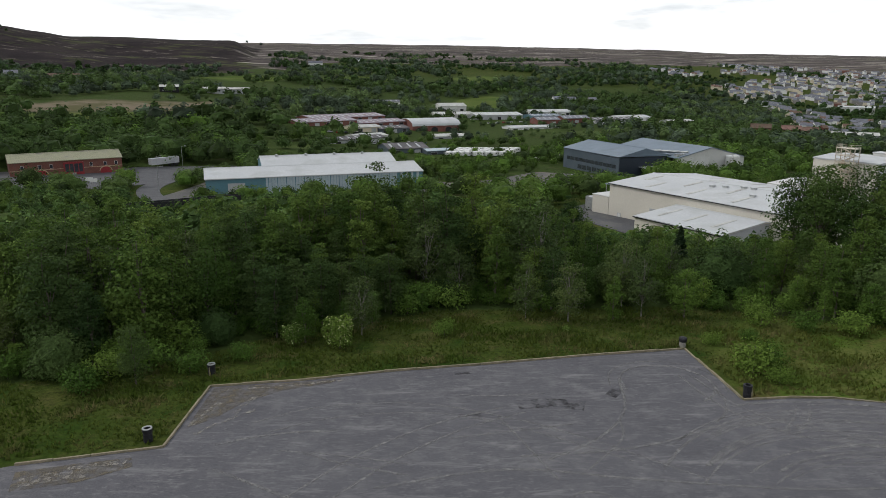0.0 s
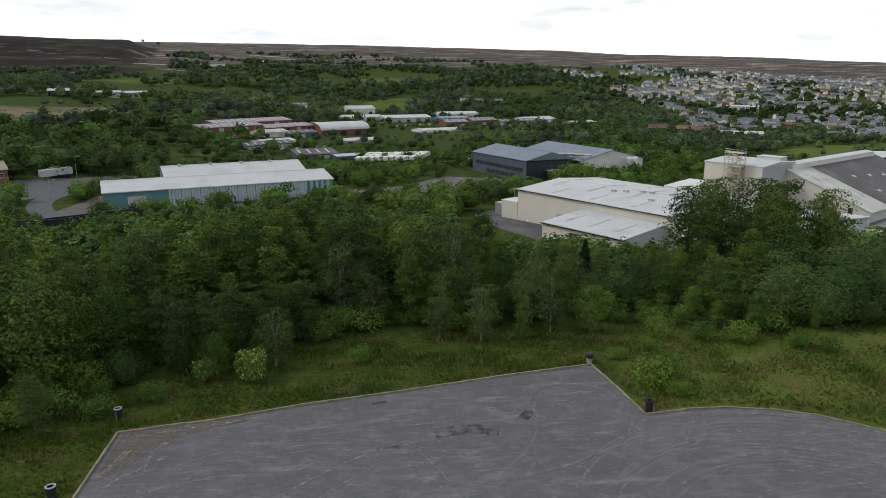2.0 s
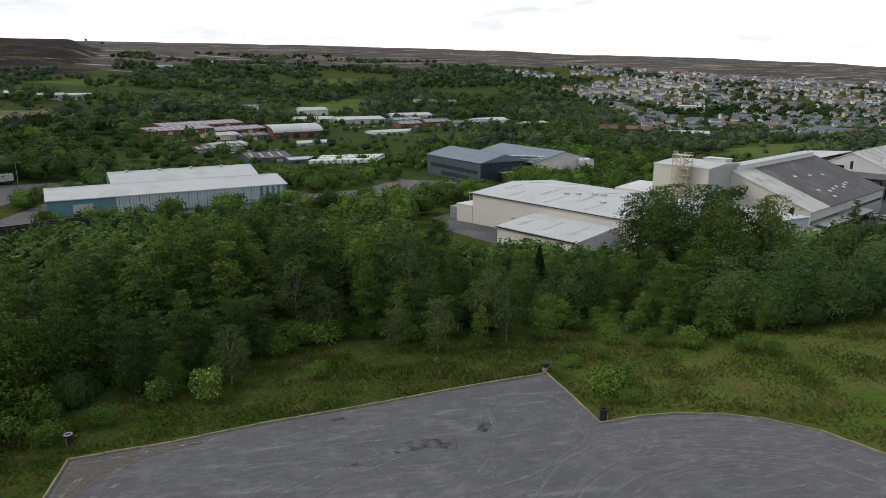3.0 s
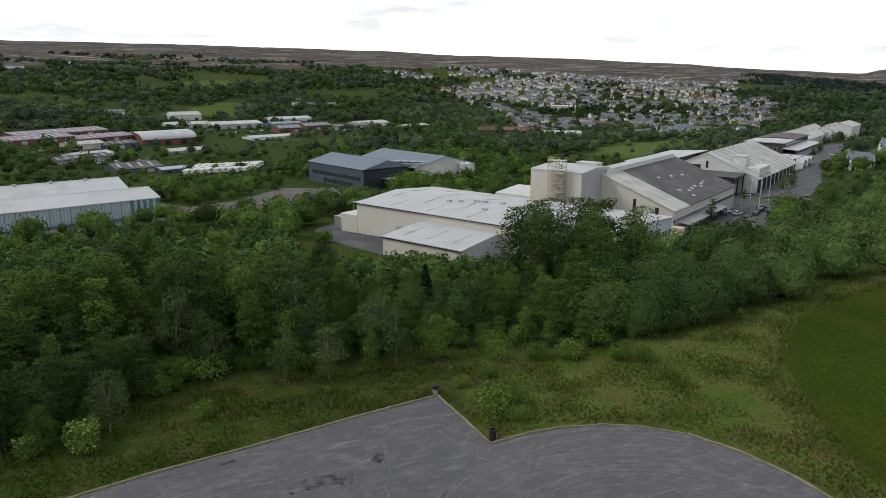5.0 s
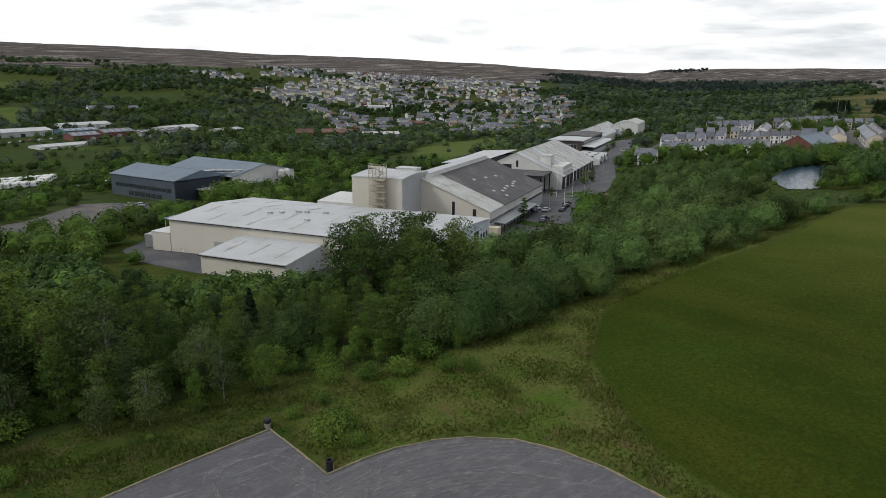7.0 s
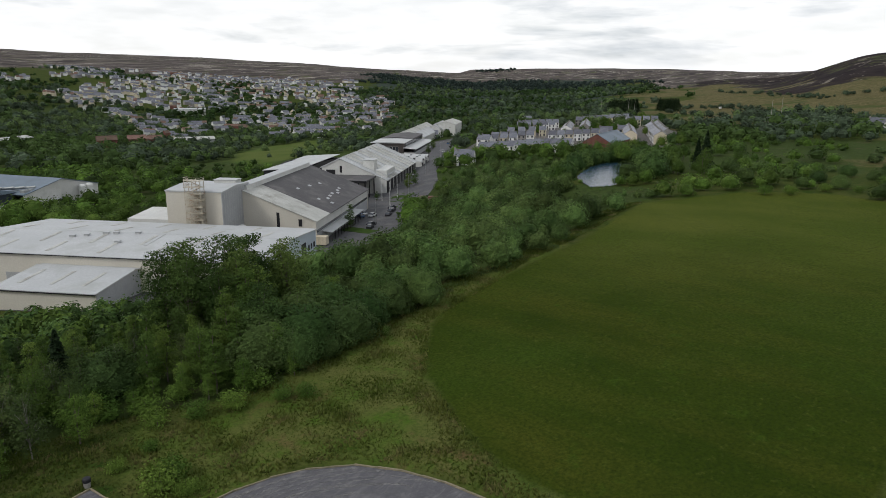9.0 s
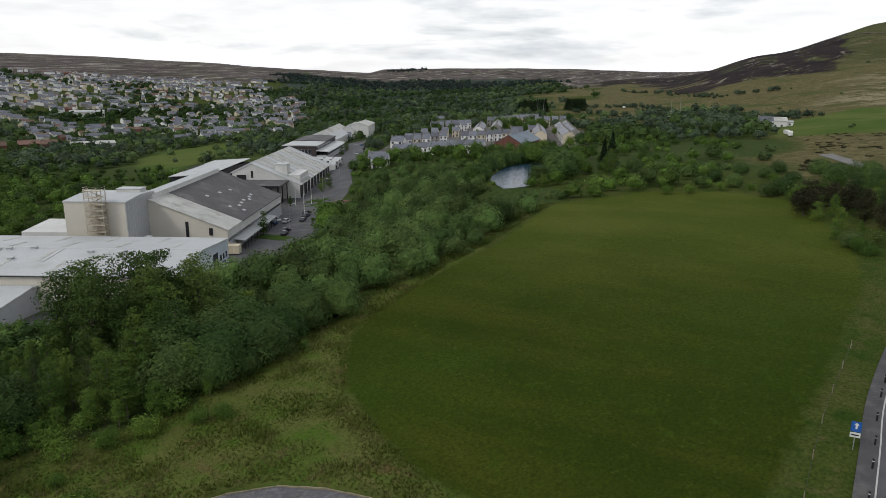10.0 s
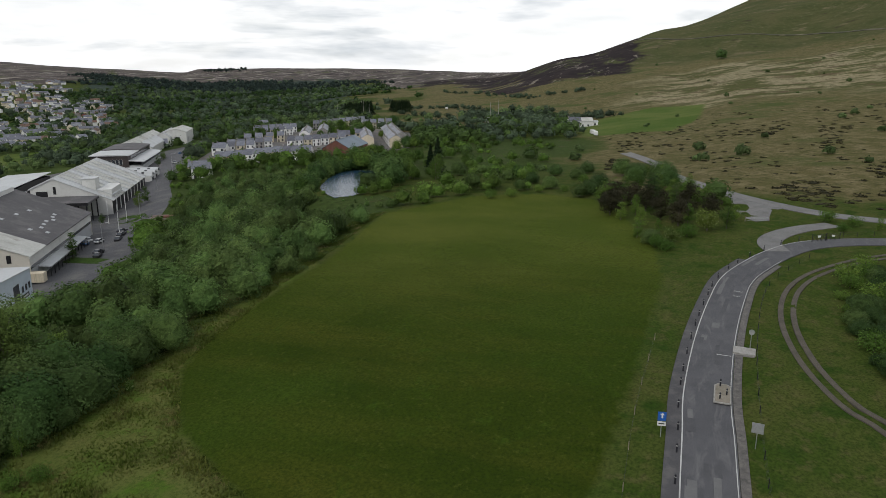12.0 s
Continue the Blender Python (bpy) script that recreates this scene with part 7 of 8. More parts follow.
for x, y, h in ((497, 265, 9), (503, 257, 10), (489, 241, 9), (494, 250, 8), (487, 229, 12), (484, 308, 10), (537, 353, 9), (399, 162, 8), (397, 156, 9), (360, 166, 7), (352, 168, 6), (319, 197, 4), (308, 172, 5), (318, 168, 5), (322, 160, 7),
                (309, 202, 3), (304, 206, 3), (308, 193, 3.5), (314, 186, 4.5), (470, 300, 8), (372, 262, 5), (382, 250, 5), (404, 246, 5), (312, 218, 4), (311, 226, 5), (330, 163, 9), (338, 158, 9), (374, 158, 8), (386, 152, 8), (446, 262, 8), (458, 254, 9), (434, 296, 7), (520, 246, 10), (528, 258, 9), (476, 236, 8), (464, 208, 7), (430, 204, 6), (548, 300, 10), (556, 288, 9), (575, 262, 11), (585, 250, 9), (590, 300, 10), (396, 232, 5), (352, 204, 4.5), (366, 196, 5)):
    plant("far_maple" if int(x) % 3 else "far_dome", x, y, h, "trees round the pond and village", "green tree among the village houses", wide=1.15)
for k, (px, py) in enumerate(smooth_line(POND + POND[:1], 4.6)[:-1]):  # trees round the water
    ux, uy = px - 229, py - 115
    m = math.hypot(ux, uy)
    near_side = 0.89 * ux + 0.45 * uy < -10 and -0.45 * ux + 0.89 * uy < 10
    tall = RNG.uniform(0.8, 1.5) if near_side else RNG.uniform(5.5, 9.5)
    x, y = px + ux / m * (1.5 + tall * 0.48), py + uy / m * (1.5 + tall * 0.48)
    plant("far_dome", x, y, min(tall, before_pond(x, y) if near_side else 99), "trees round the pond and village", "dense green bush on the pond's bank", sink=0.5)
    if not near_side:
        x, y = px + ux / m * 9, py + uy / m * 9
        plant("far_dome" if k % 2 else "far_maple", x, y, tall + 1.5, "trees round the pond and village", "dense green tree behind the pond's bank", sink=0.5)
for x, y, h in ((292, 127, 9), (290, 117, 10), (300, 122, 9), (315, 122, 8), (276, 112, 8), (282, 104, 7), (250, 100, 7), (258, 106, 8), (244, 96, 6)):
    plant("far_maple", x, y, h, "trees round the pond and village", "broad green tree near the pond", wide=1.2)
x, y = works(74.1, 86.1)
plant("alder", x, y, 9.5, "trees of the works", "single dark tree beside the factory hall")
for a, b_, h in ((66, 136, 5.0), (70, 140, 4.5), (78, 166, 8), (80, 172, 7.5), (64, 300, 7), (62, 330, 8)):
    x, y = works(a, b_)
    plant("maple", x, y, h, "trees of the works", "green tree on the factory site")


def grove(name, points, sizes, quads, leaf, material, label, rng, lumps=7, wide=0.75, clump=None):
    """Many trees too far off to tell apart, as one mesh of leaf sprays."""
    protos = [dome_quads(rng, 1.0, wide, -0.05, quads, leaf, lumps, cells=(12, 6) if quads > 500 else (8, 4) if quads > 150 else (6, 3), spread=0.2)[0] for _ in range(6)]
    out, tones = [], []
    for (x, y), s in zip(points, sizes):
        q = protos[int(rng.integers(6))]
        tones.append(np.full(len(q), rng.uniform(-1, 1)))
        a = rng.uniform(0, math.tau)
        c, sn = math.cos(a), math.sin(a)
        rot = np.array(((c, -sn, 0), (sn, c, 0), (0, 0, 1)))
        out.append((q @ rot.T) * np.array((s * rng.uniform(0.85, 1.2),) * 2 + (s,)) + np.array((x, y, ground_z(x, y) - 0.3)))
    ob = new(name, quads_mesh(name, np.concatenate(out), material if isinstance(material, list) else [material], None))
    ob.data.attributes.new("tone", "FLOAT", "FACE").data.foreach_set("value", np.concatenate(tones).astype(np.float32))
    return tagged(ob, label, "trees", kind="stuff")


mid_spots = np.array(mid_spots)
low = np.degrees(np.arctan2(mid_spots[:, 0], mid_spots[:, 1])) > 36
for name, sel, lo, hi, leaf in (("wood_trees", ~low, 6.5, 11.5, LEAF_ALDER), ("belt_trees", low, 4.0, 9.4, LEAF_SALLOW)):
    pts = mid_spots[sel]
    tone = RNG.random(len(pts))
    tall = RNG.uniform(lo, hi, len(pts)) * (1 - 0.5 * np.clip((np.hypot(pts[:, 0], pts[:, 1]) - 120) / 80, 0, 1) * (name == "wood_trees"))
    mb = np.degrees(np.arctan2(pts[:, 0], pts[:, 1]))
    tall = tall * np.where((mb > 8) & (mb < 32), 0.6, 1.0)
    tall *= np.where(np.hypot(pts[:, 0], pts[:, 1]) > 285, 0.6, 1.0) * (1 + 0.4 * np.array([noise.noise((x / 14, y / 14, 4.4)) for x, y in pts]))
    tall = np.minimum(tall, [before_pond(x, y) for x, y in pts])
    for sub, a0, a1, mat_ in (("", 0, 0.36, leaf), ("_bright", 0.36, 0.74, LEAF_BELT), ("_dark", 0.74, 1.01, LEAF_DARK)):
        pick = (tone >= a0) & (tone < a1)
        grove(name + sub, pts[pick], tall[pick], *((130, 0.095) if name == "wood_trees" else (700, 0.043)), mat_, "dense green treetops of the wood", RNG, 16, wide=0.8 if name == "wood_trees" else 0.98)

# woods of the valley and hedgerows on the slopes beyond
rng = np.random.default_rng(21)
for name, lo, hi, gap, quads, leaf in (("scrub_trees", 185, 300, 7.2, 250, 0.066), ("valley_trees", 300, 430, 7.8, 120, 0.092), ("slope_trees", 430, 900, 10.2, 42, 0.15), ("far_trees", 900, 1900, 16.0, 18, 0.22), ("plantation_trees", 1900, 3300, 19.0, 12, 0.26)):
    ring = [(hi * math.sin(radians(a)), hi * math.cos(radians(a))) for a in range(-46, 102, 4)] + [(lo * math.sin(radians(a)), lo * math.cos(radians(a))) for a in range(98, -48, -4)]
    p = scatter(ring, gap, rng, 0.5)
    r, b = np.hypot(p[:, 0], p[:, 1]), np.degrees(np.arctan2(p[:, 0], p[:, 1]))
    dense = np.array([noise.noise((x / 140, y / 140, 1.5)) + 0.5 * noise.noise((x / 45, y / 45, 6.0)) for x, y in p])
    limit = np.where(r < 430, -0.7, np.where(r < 900, -0.50, -0.34 + np.clip((r - 1150) / 700, 0, 1) * 0.7))
    limit = np.where(b < -8, limit + np.clip((r - 650) / 600, 0, 1) * 0.35, limit)
    patchy = np.array([noise.noise((x / 24, y / 24, 3.9)) for x, y in p])
    limit = np.where((b > 65) & (r > 200), np.where((r < 430) & (patchy < 0.0), 0.6, -0.5) + np.clip((b - 79) / 6, 0, 1) * 1.3 + np.clip((r - 420) / 120, 0, 1) * 0.55, limit)
    limit = np.where((b + 6 * dense > 43) & (b + 8 * dense < 65) & (r > 1000), -0.62, limit)
    limit = np.where((r > 1900) & ((b + 3 * dense < 44) | (b + 8 * dense + (r - 1900) * 0.004 > 63) | ((r > 2500) & ((b < 52.3) | (b > 55.5) | (r < 3100)))), 9.0, limit)
    limit = np.where((b < -13.5) & (r > 1050), 0.75, limit)
    limit = np.where(inside(p[:, 0], p[:, 1], ESTATE), -0.8, limit)
    keep = (dense > limit) & ~inside(p[:, 0], p[:, 1], WOOD) & ~inside(p[:, 0], p[:, 1], PASTURE) & ~((b + 9 * dense > 67) & (r > 820))
    for poly, chance in ((ESTATE, 0.40), (FARM_YARD, 0.30), (EARTH, 0.04), (MEADOW, 0.08), (FARM_MEADOW, 0.05), *((glade, 0.12) for glade in GLADES)):
        keep &= ~inside(p[:, 0], p[:, 1], poly) | (rng.random(len(p)) < chance)
    if TOWN_SPOTS and hi > 800:
        spots_ = np.array(TOWN_SPOTS)
        close = np.array([np.min((spots_[:, 0] - x) ** 2 + (spots_[:, 1] - y) ** 2) for x, y in p]) < 7.0 ** 2
        keep &= ~close
    ok = clear(p[keep], 1.0)
    tone = rng.random(len(ok)) if lo < 310 else np.clip(0.42 + 0.75 * np.array([noise.noise((x / 130, y / 130, 5.0)) + 0.6 * noise.noise((x / 40, y / 40, 2.0)) for x, y in ok]) + rng.normal(0, 0.12, len(ok)), 0, 1)
    high = rng.uniform(4.5, 11.5, len(ok)) * (0.85 if lo < 310 else 1.0 if lo < 800 else 1.15 if lo < 1800 else 1.25) * (1 + 0.35 * np.array([noise.noise((x / 60, y / 60, 8.8)) for x, y in ok]))
    high *= np.where((np.hypot(ok[:, 0], ok[:, 1]) < 352) & (np.degrees(np.arctan2(ok[:, 0], ok[:, 1])) > 48) & (np.degrees(np.arctan2(ok[:, 0], ok[:, 1])) < 64), 0.45, 1.0)
    ob_, or_ = np.degrees(np.arctan2(ok[:, 0], ok[:, 1])), np.hypot(ok[:, 0], ok[:, 1])
    west = (ob_ < -6) & (or_ > 235) & (or_ < 470)
    tone = np.where(west & (rng.random(len(ok)) < 0.75), 0.9 if lo < 310 else 0.1, tone)
    high *= np.where(west & (or_ > 300), 1.35, 1.0)
    high *= np.where((np.abs(np.degrees(np.arctan2(ok[:, 0], ok[:, 1])) - 34) < 4) & (np.hypot(ok[:, 0], ok[:, 1]) < 480) & (np.hypot(ok[:, 0], ok[:, 1]) > 300), 0.6, 1.0)
    ob_, or_ = np.degrees(np.arctan2(ok[:, 0], ok[:, 1])), np.hypot(ok[:, 0], ok[:, 1])
    high *= np.where((ob_ > 66) & (or_ < 430), 0.72, 1.0) * np.where(inside(ok[:, 0], ok[:, 1], ESTATE), 0.72, 1.0)
    # beyond 310 m most leaf colours carry the haze
    for sub, a, z, mat_ in (("", 0, 0.45, LEAF_ALDER), ("_bright", 0.45, 0.75, LEAF_BRIGHT), ("_dull", 0.75, 1.01, LEAF_DARK)) if lo < 310 else (("", 0, 0.8, LEAF_HAZED_PLANTATION), ("_pale", 0.8, 1.01, LEAF_HAZED)) if lo > 1800 else (("_dark", 0, 0.36, LEAF_DARK), ("", 0.36, 0.68, LEAF_HAZED), ("_pale", 0.68, 1.01, LEAF_FAR_PALE)):
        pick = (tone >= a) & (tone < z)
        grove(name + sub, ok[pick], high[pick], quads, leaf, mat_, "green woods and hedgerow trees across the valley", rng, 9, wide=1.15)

# hedges and tree rows beyond the village and the field
hedge = []
for x0, y0, x1, y1, n_ in ((600, 141, 604, 54, 26), (610, 130, 640, 70, 20), (905, 198, 945, 128, 18), (1010, 250, 930, 205, 14), (860, 300, 770, 226, 22), (880, 380, 840, 300, 16), (720, 300, 640, 220, 16), (1250, 430, 1030, 260, 30), (512, 142, 430, 110, 18), (470, 160, 512, 142, 12), (560, 180, 640, 150, 14)):
    for k in range(n_):
        f = (k + rng.uniform(-0.4, 0.4)) / n_
        hedge.append((x0 + (x1 - x0) * f + rng.normal(0, 5), y0 + (y1 - y0) * f + rng.normal(0, 5)))
hedge = np.array(hedge)
grove("hedgerow_trees", hedge, rng.uniform(3.5, 8.0, len(hedge)), 110, 0.12, LEAF_HAZED, "rows of hedgerow trees on pale pasture", rng, 8, wide=1.25)

# rush clumps and stunted bushes on the open hillside
hb, hr_ = rng.uniform(84, 106, 3600), 185 * (520 / 185) ** rng.random(3600)
hp = np.stack([hr_ * np.sin(np.radians(hb)), hr_ * np.cos(np.radians(hb))], 1)
ridge = np.array([noise.noise((x / 60, y / 18, 8.0)) for x, y in hp])
hp = clear(hp[((ridge > 0.16) | (rng.random(3600) < 0.10)) & ~inside(hp[:, 0], hp[:, 1], PASTURE)], 2.0)
grove("rush_clumps", hp, rng.uniform(0.35, 1.0, len(hp)), 16, 0.5, LEAF_RUSH, "dark rush clumps on the bleached hillside", rng, 4, wide=4.4)
hp2 = clear(np.stack([(w := 260 * (1500 / 260) ** rng.random(36)) * np.sin(np.radians(a2 := rng.uniform(78, 103, 36))), w * np.cos(np.radians(a2))], 1), 2.0)
grove("hill_bushes", hp2, rng.uniform(2.0, 5.0, len(hp2)), 60, 0.25, LEAF_FAR_PALE, "scattered green bushes on the hillside", rng, 5, wide=1.4)


# ---- small things: car park edge, bins, road furniture, vehicles ----
edging = thing("timber_edging", 0, 0, 0, 0, "low weathered timber edging round the car park", "kerb", kind="structure")
EDGE = CAR_PARK[2:20]
corner_line = []
for p, q in zip(EDGE, EDGE[1:]):
    n = max(1, round(math.dist(p, q) / 2.4))
    corner_line += [(p[0] + (q[0] - p[0]) * k / n, p[1] + (q[1] - p[1]) * k / n) for k in range(n)]
corner_line.append(EDGE[-1])
board = mesh_of("board", box(0, 1, -0.07, 0.07, -0.25, 0.17), TIMBER)
for p, q in zip(corner_line, corner_line[1:]):
    ob = new("board", board)
    ob.parent = edging
    ob.matrix_basis = pose(p[0], p[1], ground_z(*p) + 0.03 + RNG.uniform(-0.03, 0.03), 0, 0, math.degrees(math.atan2(q[1] - p[1], q[0] - p[0])) + RNG.uniform(-0.4, 0.4)) @ Matrix.Diagonal((math.dist(p, q) - 0.03, 1, 1, 1))


def broken(name, colour, size, cut, top=0.85, soft=0.2):
    """A thin worn coat that lets the ground show through in patches."""
    m = surface(name, tuple(c * 0.85 for c in colour), colour, rough=0.95, size=1.5, fine=0.08, bump=0.2, where="World", spec=0.1)
    nd, lk = m.node_tree.nodes, m.node_tree.links
    n = nd.new("ShaderNodeTexNoise")
    n.inputs["Scale"].default_value, n.inputs["Detail"].default_value, n.inputs["Roughness"].default_value = 1 / size, 6, 0.7
    lk.new(nd.new("ShaderNodeNewGeometry").outputs["Position"], n.inputs["Vector"])
    r = nd.new("ShaderNodeMapRange")
    r.inputs["From Min"].default_value, r.inputs["From Max"].default_value, r.inputs["To Max"].default_value = cut, cut + soft, top
    lk.new(n.outputs["Fac"], r.inputs["Value"])
    lk.new(r.outputs["Result"], nd["Principled BSDF"].inputs["Alpha"])
    return m


DUST = broken("pale_dust", (0.245, 0.240, 0.237), 0.55, 0.32, 0.8, 0.32)
EARTH = broken("thin_dusty_earth", (0.185, 0.160, 0.120), 0.7, 0.38, 0.8, 0.24)
CHALKY = broken("chalky_dust", (0.32, 0.30, 0.27), 0.38, 0.46, 0.8, 0.16)
WEAR = broken("dark_oil_stain", (0.058, 0.057, 0.060), 0.8, 0.46)
sheet("dirt_corner", [(-17.4, 43.2), (-17.5, 49.4), (-13.5, 50.1), (-8.0, 51.1), (-8.8, 50.3), (-12.2, 49.0), (-14.6, 47.0), (-16.0, 44.4)], 0.075, EARTH, "patch of bare dusty earth in the corner", "bare earth", 1.5)
sheet("gravel_spill", [(-25.8, 37.6), (-22.5, 38.6), (-19.5, 39.3), (-19.0, 38.3), (-21.5, 36.6), (-25.0, 35.6)], 0.07, EARTH, "pale spilled gravel at the car park's rim", "gravel", 1.5)


def band_mesh(lines, lift):
    verts, fs = [], []
    for pts, w in lines:
        line = smooth_line(pts, 0.8)
        d = np.gradient(line, axis=0)
        d /= np.linalg.norm(d, axis=1)[:, None] + 1e-9
        o = len(verts)
        for p, (dx, dy) in zip(line, d):
            for s in (-0.5, 0.5):
                x, y = p[0] - dy * w * s, p[1] + dx * w * s
                verts.append((x, y, ground_z(x, y) + lift))
        fs += [(o + 2 * k, o + 2 * k + 1, o + 2 * k + 3, o + 2 * k + 2)[::-1] for k in range(len(line) - 1)]
    return verts, fs


def arc(cx, cy, r, a0, a1, n=9):
    return [(cx + r * math.cos(radians(a)), cy + r * math.sin(radians(a))) for a in np.linspace(a0, a1, n)]


trk = np.random.default_rng(3)
tracks = [([(-13, 44), (-9, 46.2), (-2, 46.8), (5, 44.5), (10, 41.5), (16, 37)], 0.22), ([(-12, 42.5), (-7, 44.8), (0, 45.2), (6, 42.8), (12, 39)], 0.22),
          ([(4.5, 46.2), (0, 44), (-5, 40), (-9, 35)], 0.25), ([(6.0, 45.5), (1.5, 43), (-3, 39), (-7, 34)], 0.25),
          (arc(17.6, 50.4, 3.6, -60, 200), 0.35), (arc(17.6, 50.4, 4.5, -20, 185), 0.2), ([(21.2, 50), (20.6, 46), (17.5, 42.8), (12, 40.5), (5, 39.5)], 0.3), ([(14, 51), (13.2, 46), (10.6, 42), (6.5, 39)], 0.3),
          ([(20, 52), (21.5, 47), (24.5, 43.5), (30, 41.8), (36, 39.5)], 0.35), ([(19, 52), (20.4, 46.4), (23.7, 42.4), (29.5, 40.4), (35.5, 38)], 0.3),
          (arc(8.6, 34.2, 1.5, 0, 350, 16), 0.3), ([(24, 42.5), (26, 44.8), (26.6, 46.2)], 0.3), ([(23.3, 42.8), (25.0, 45.0), (25.8, 46.4)], 0.25),
          ([(9, 38), (12, 41.8), (12.4, 44.5)], 0.2), ([(-4, 36), (4, 38), (12, 37), (22, 36), (33, 36.5)], 0.3), ([(-14, 38), (-4, 33), (8, 31.5), (20, 32), (34, 34)], 0.3)]
for k in range(16):  # sweeping turns beside the curved edge
    r0 = 8 + k * 0.55 + trk.uniform(-0.2, 0.2)
    tracks.append((arc(27.0 + trk.uniform(-1, 1), 29.5, r0 + 1.5, trk.uniform(5, 40), trk.uniform(95, 150), 12), trk.uniform(0.18, 0.4)))
for k in range(12):
    x, y, a = trk.uniform(-20, 36), trk.uniform(30, 50), trk.uniform(-0.6, 0.6) + (2.2 if k % 4 == 0 else 0)
    n = trk.uniform(4, 11)
    bend = trk.normal(0, 0.12)
    pts = [(x + math.cos(a + bend * t) * n * t, y + math.sin(a + bend * t) * n * t) for t in (0, 0.33, 0.66, 1)]
    if all(inside(px, py, CAR_PARK) and near_line(px, py, CAR_PARK) > 1 for px, py in pts):
        tracks.append((pts, trk.uniform(0.15, 0.3)))
tracks = [(pts, w * 0.8) for pts, w in tracks]
for k, (pts, w) in enumerate((([(-17.3, 43.4), (-16.7, 45.4), (-16.3, 47.0)], 0.5), ([(-16.6, 48.9), (-13.8, 49.5), (-10.4, 50.2), (-7.4, 50.8)], 0.3), ([(-14.8, 45.2), (-14.4, 46.8), (-13.6, 48.2)], 0.55), ([(-24.9, 36.4), (-23.0, 37.2), (-21.4, 37.6)], 1.1), ([(-22.8, 37.9), (-21.0, 38.5), (-19.6, 38.8)], 0.5), ([(-16.6, 42.2), (-15.4, 43.8), (-13.4, 45.8)], 0.35))):
    tagged(raw("dust_streak", *band_mesh([(pts, w)], 0.084 + 0.002 * k), CHALKY), "pale chalky dust streak at the gravel's rim", "dust", kind="structure")
tracks = [([p for p in pts if inside(p[0], p[1], CAR_PARK)], w) for pts, w in tracks]
for k, t in enumerate(t for t in tracks if len(t[0]) > 2):
    tagged(raw("tyre_track", *band_mesh([t], 0.058 + 0.0015 * (k % 8)), DUST), "faint pale tyre track in the gravel", "tyre track", kind="structure")
stains = [([(5.5, 46.6), (8.2, 46.9), (10.4, 46.4)], 1.5), ([(1.2, 44.6), (2.6, 45.0), (4.2, 44.8)], 0.8), ([(12.6, 48.0), (13.2, 48.8), (13.6, 49.4)], 0.9), ([(1.0, 52.0), (1.7, 52.2), (2.4, 52.2)], 0.5)]
for st in stains:
    tagged(raw("oil_stain", *band_mesh([st], 0.056), WEAR), "dark oil stain on the gravel", "stain", kind="structure")


def litter_bin(x, y, cap, said):
    root = thing("litter_bin", x, y, ground_z(x, y) + 0.02, RNG.uniform(0, 360), said, "bin", "bins round the car park")
    part("drum", lathe([(0.27, 0), (0.29, 0.04), (0.29, 0.30), (0.305, 0.32), (0.29, 0.34), (0.29, 0.60), (0.305, 0.62), (0.29, 0.64), (0.29, 0.9), (0.31, 0.93)], 18), BLACK_PLASTIC, root)
    part("rim", lathe([(0.31, 0.93), (0.33, 0.94), (0.33, 0.99), (0.22, 1.0), (0.2, 0.95)], 18), cap, root)
    part("liner", lathe([(0.325, 0.72), (0.33, 0.93), (0.30, 0.95)], 14), BLACK_PLASTIC, root)
    part("post", rod((0.36, 0, -0.2), (0.36, 0, 0.8), 0.04, 0.04, 6), TIMBER, root)


litter_bin(22.9, 48.1, BLACK_PLASTIC, "black drum litter bin in the grass")
litter_bin(-19.3, 41.4, STEEL, "black drum litter bin with a grey rim")
litter_bin(-18.6, 52.2, STEEL, "dark drum litter bin with a pale rim")
b4 = thing("litter_bin", 21.5, 58.4, ground_z(21.5, 58.4), 20, "pale concrete litter bin with a black lid", "bin", "bins round the car park")
part("drum", lathe([(0.26, 0), (0.28, 0.05), (0.3, 0.55)], 16), CONCRETE, b4)
part("lid", lathe([(0.32, 0.55), (0.36, 0.6), (0.36, 0.85), (0.3, 0.95), (0.1, 1.0)], 16), BLACK_PLASTIC, b4)

# beside the lane: footway, lines, drain, bollards, signs
FOOTWAY = surface("dark_footway_asphalt", (0.062, 0.060, 0.064), (0.085, 0.083, 0.086), rough=0.9, size=3, fine=0.06, bump=0.3, stain=(0.11, 0.105, 0.10), stain_size=2.0, where="World")
PAINT = broken("road_paint", (0.62, 0.62, 0.60), 0.5, 0.22)
ribbon("footway", ROAD_MID[:9], 1.5, 0.07, FOOTWAY, "narrow dark asphalt footway along the lane", "footway", offset=3.35)
ribbon("drain", ROAD_MID[:9], 0.9, 0.06, surface("drain_stone", (0.10, 0.094, 0.088), (0.17, 0.155, 0.14), size=0.7, fine=0.12, bump=0.5, stain=(0.05, 0.05, 0.045), stain_size=0.8, where="World"), "broken concrete channel beside the lane", "drain", offset=-3.2)
lane = smooth_line(ROAD_MID, 1.0)
lane_d = np.gradient(lane, axis=0)
lane_d /= np.linalg.norm(lane_d, axis=1)[:, None]


def beside(s, off):
    """A point s metres along the lane and off metres to its left, with the lane's heading."""
    k = min(len(lane) - 1, int(s))
    return lane[k, 0] - lane_d[k, 1] * off, lane[k, 1] + lane_d[k, 0] * off, math.degrees(math.atan2(lane_d[k, 1], lane_d[k, 0]))


def offset_line(off, a, b):
    return [beside(s, off)[:2] for s in range(a, b, 3)]


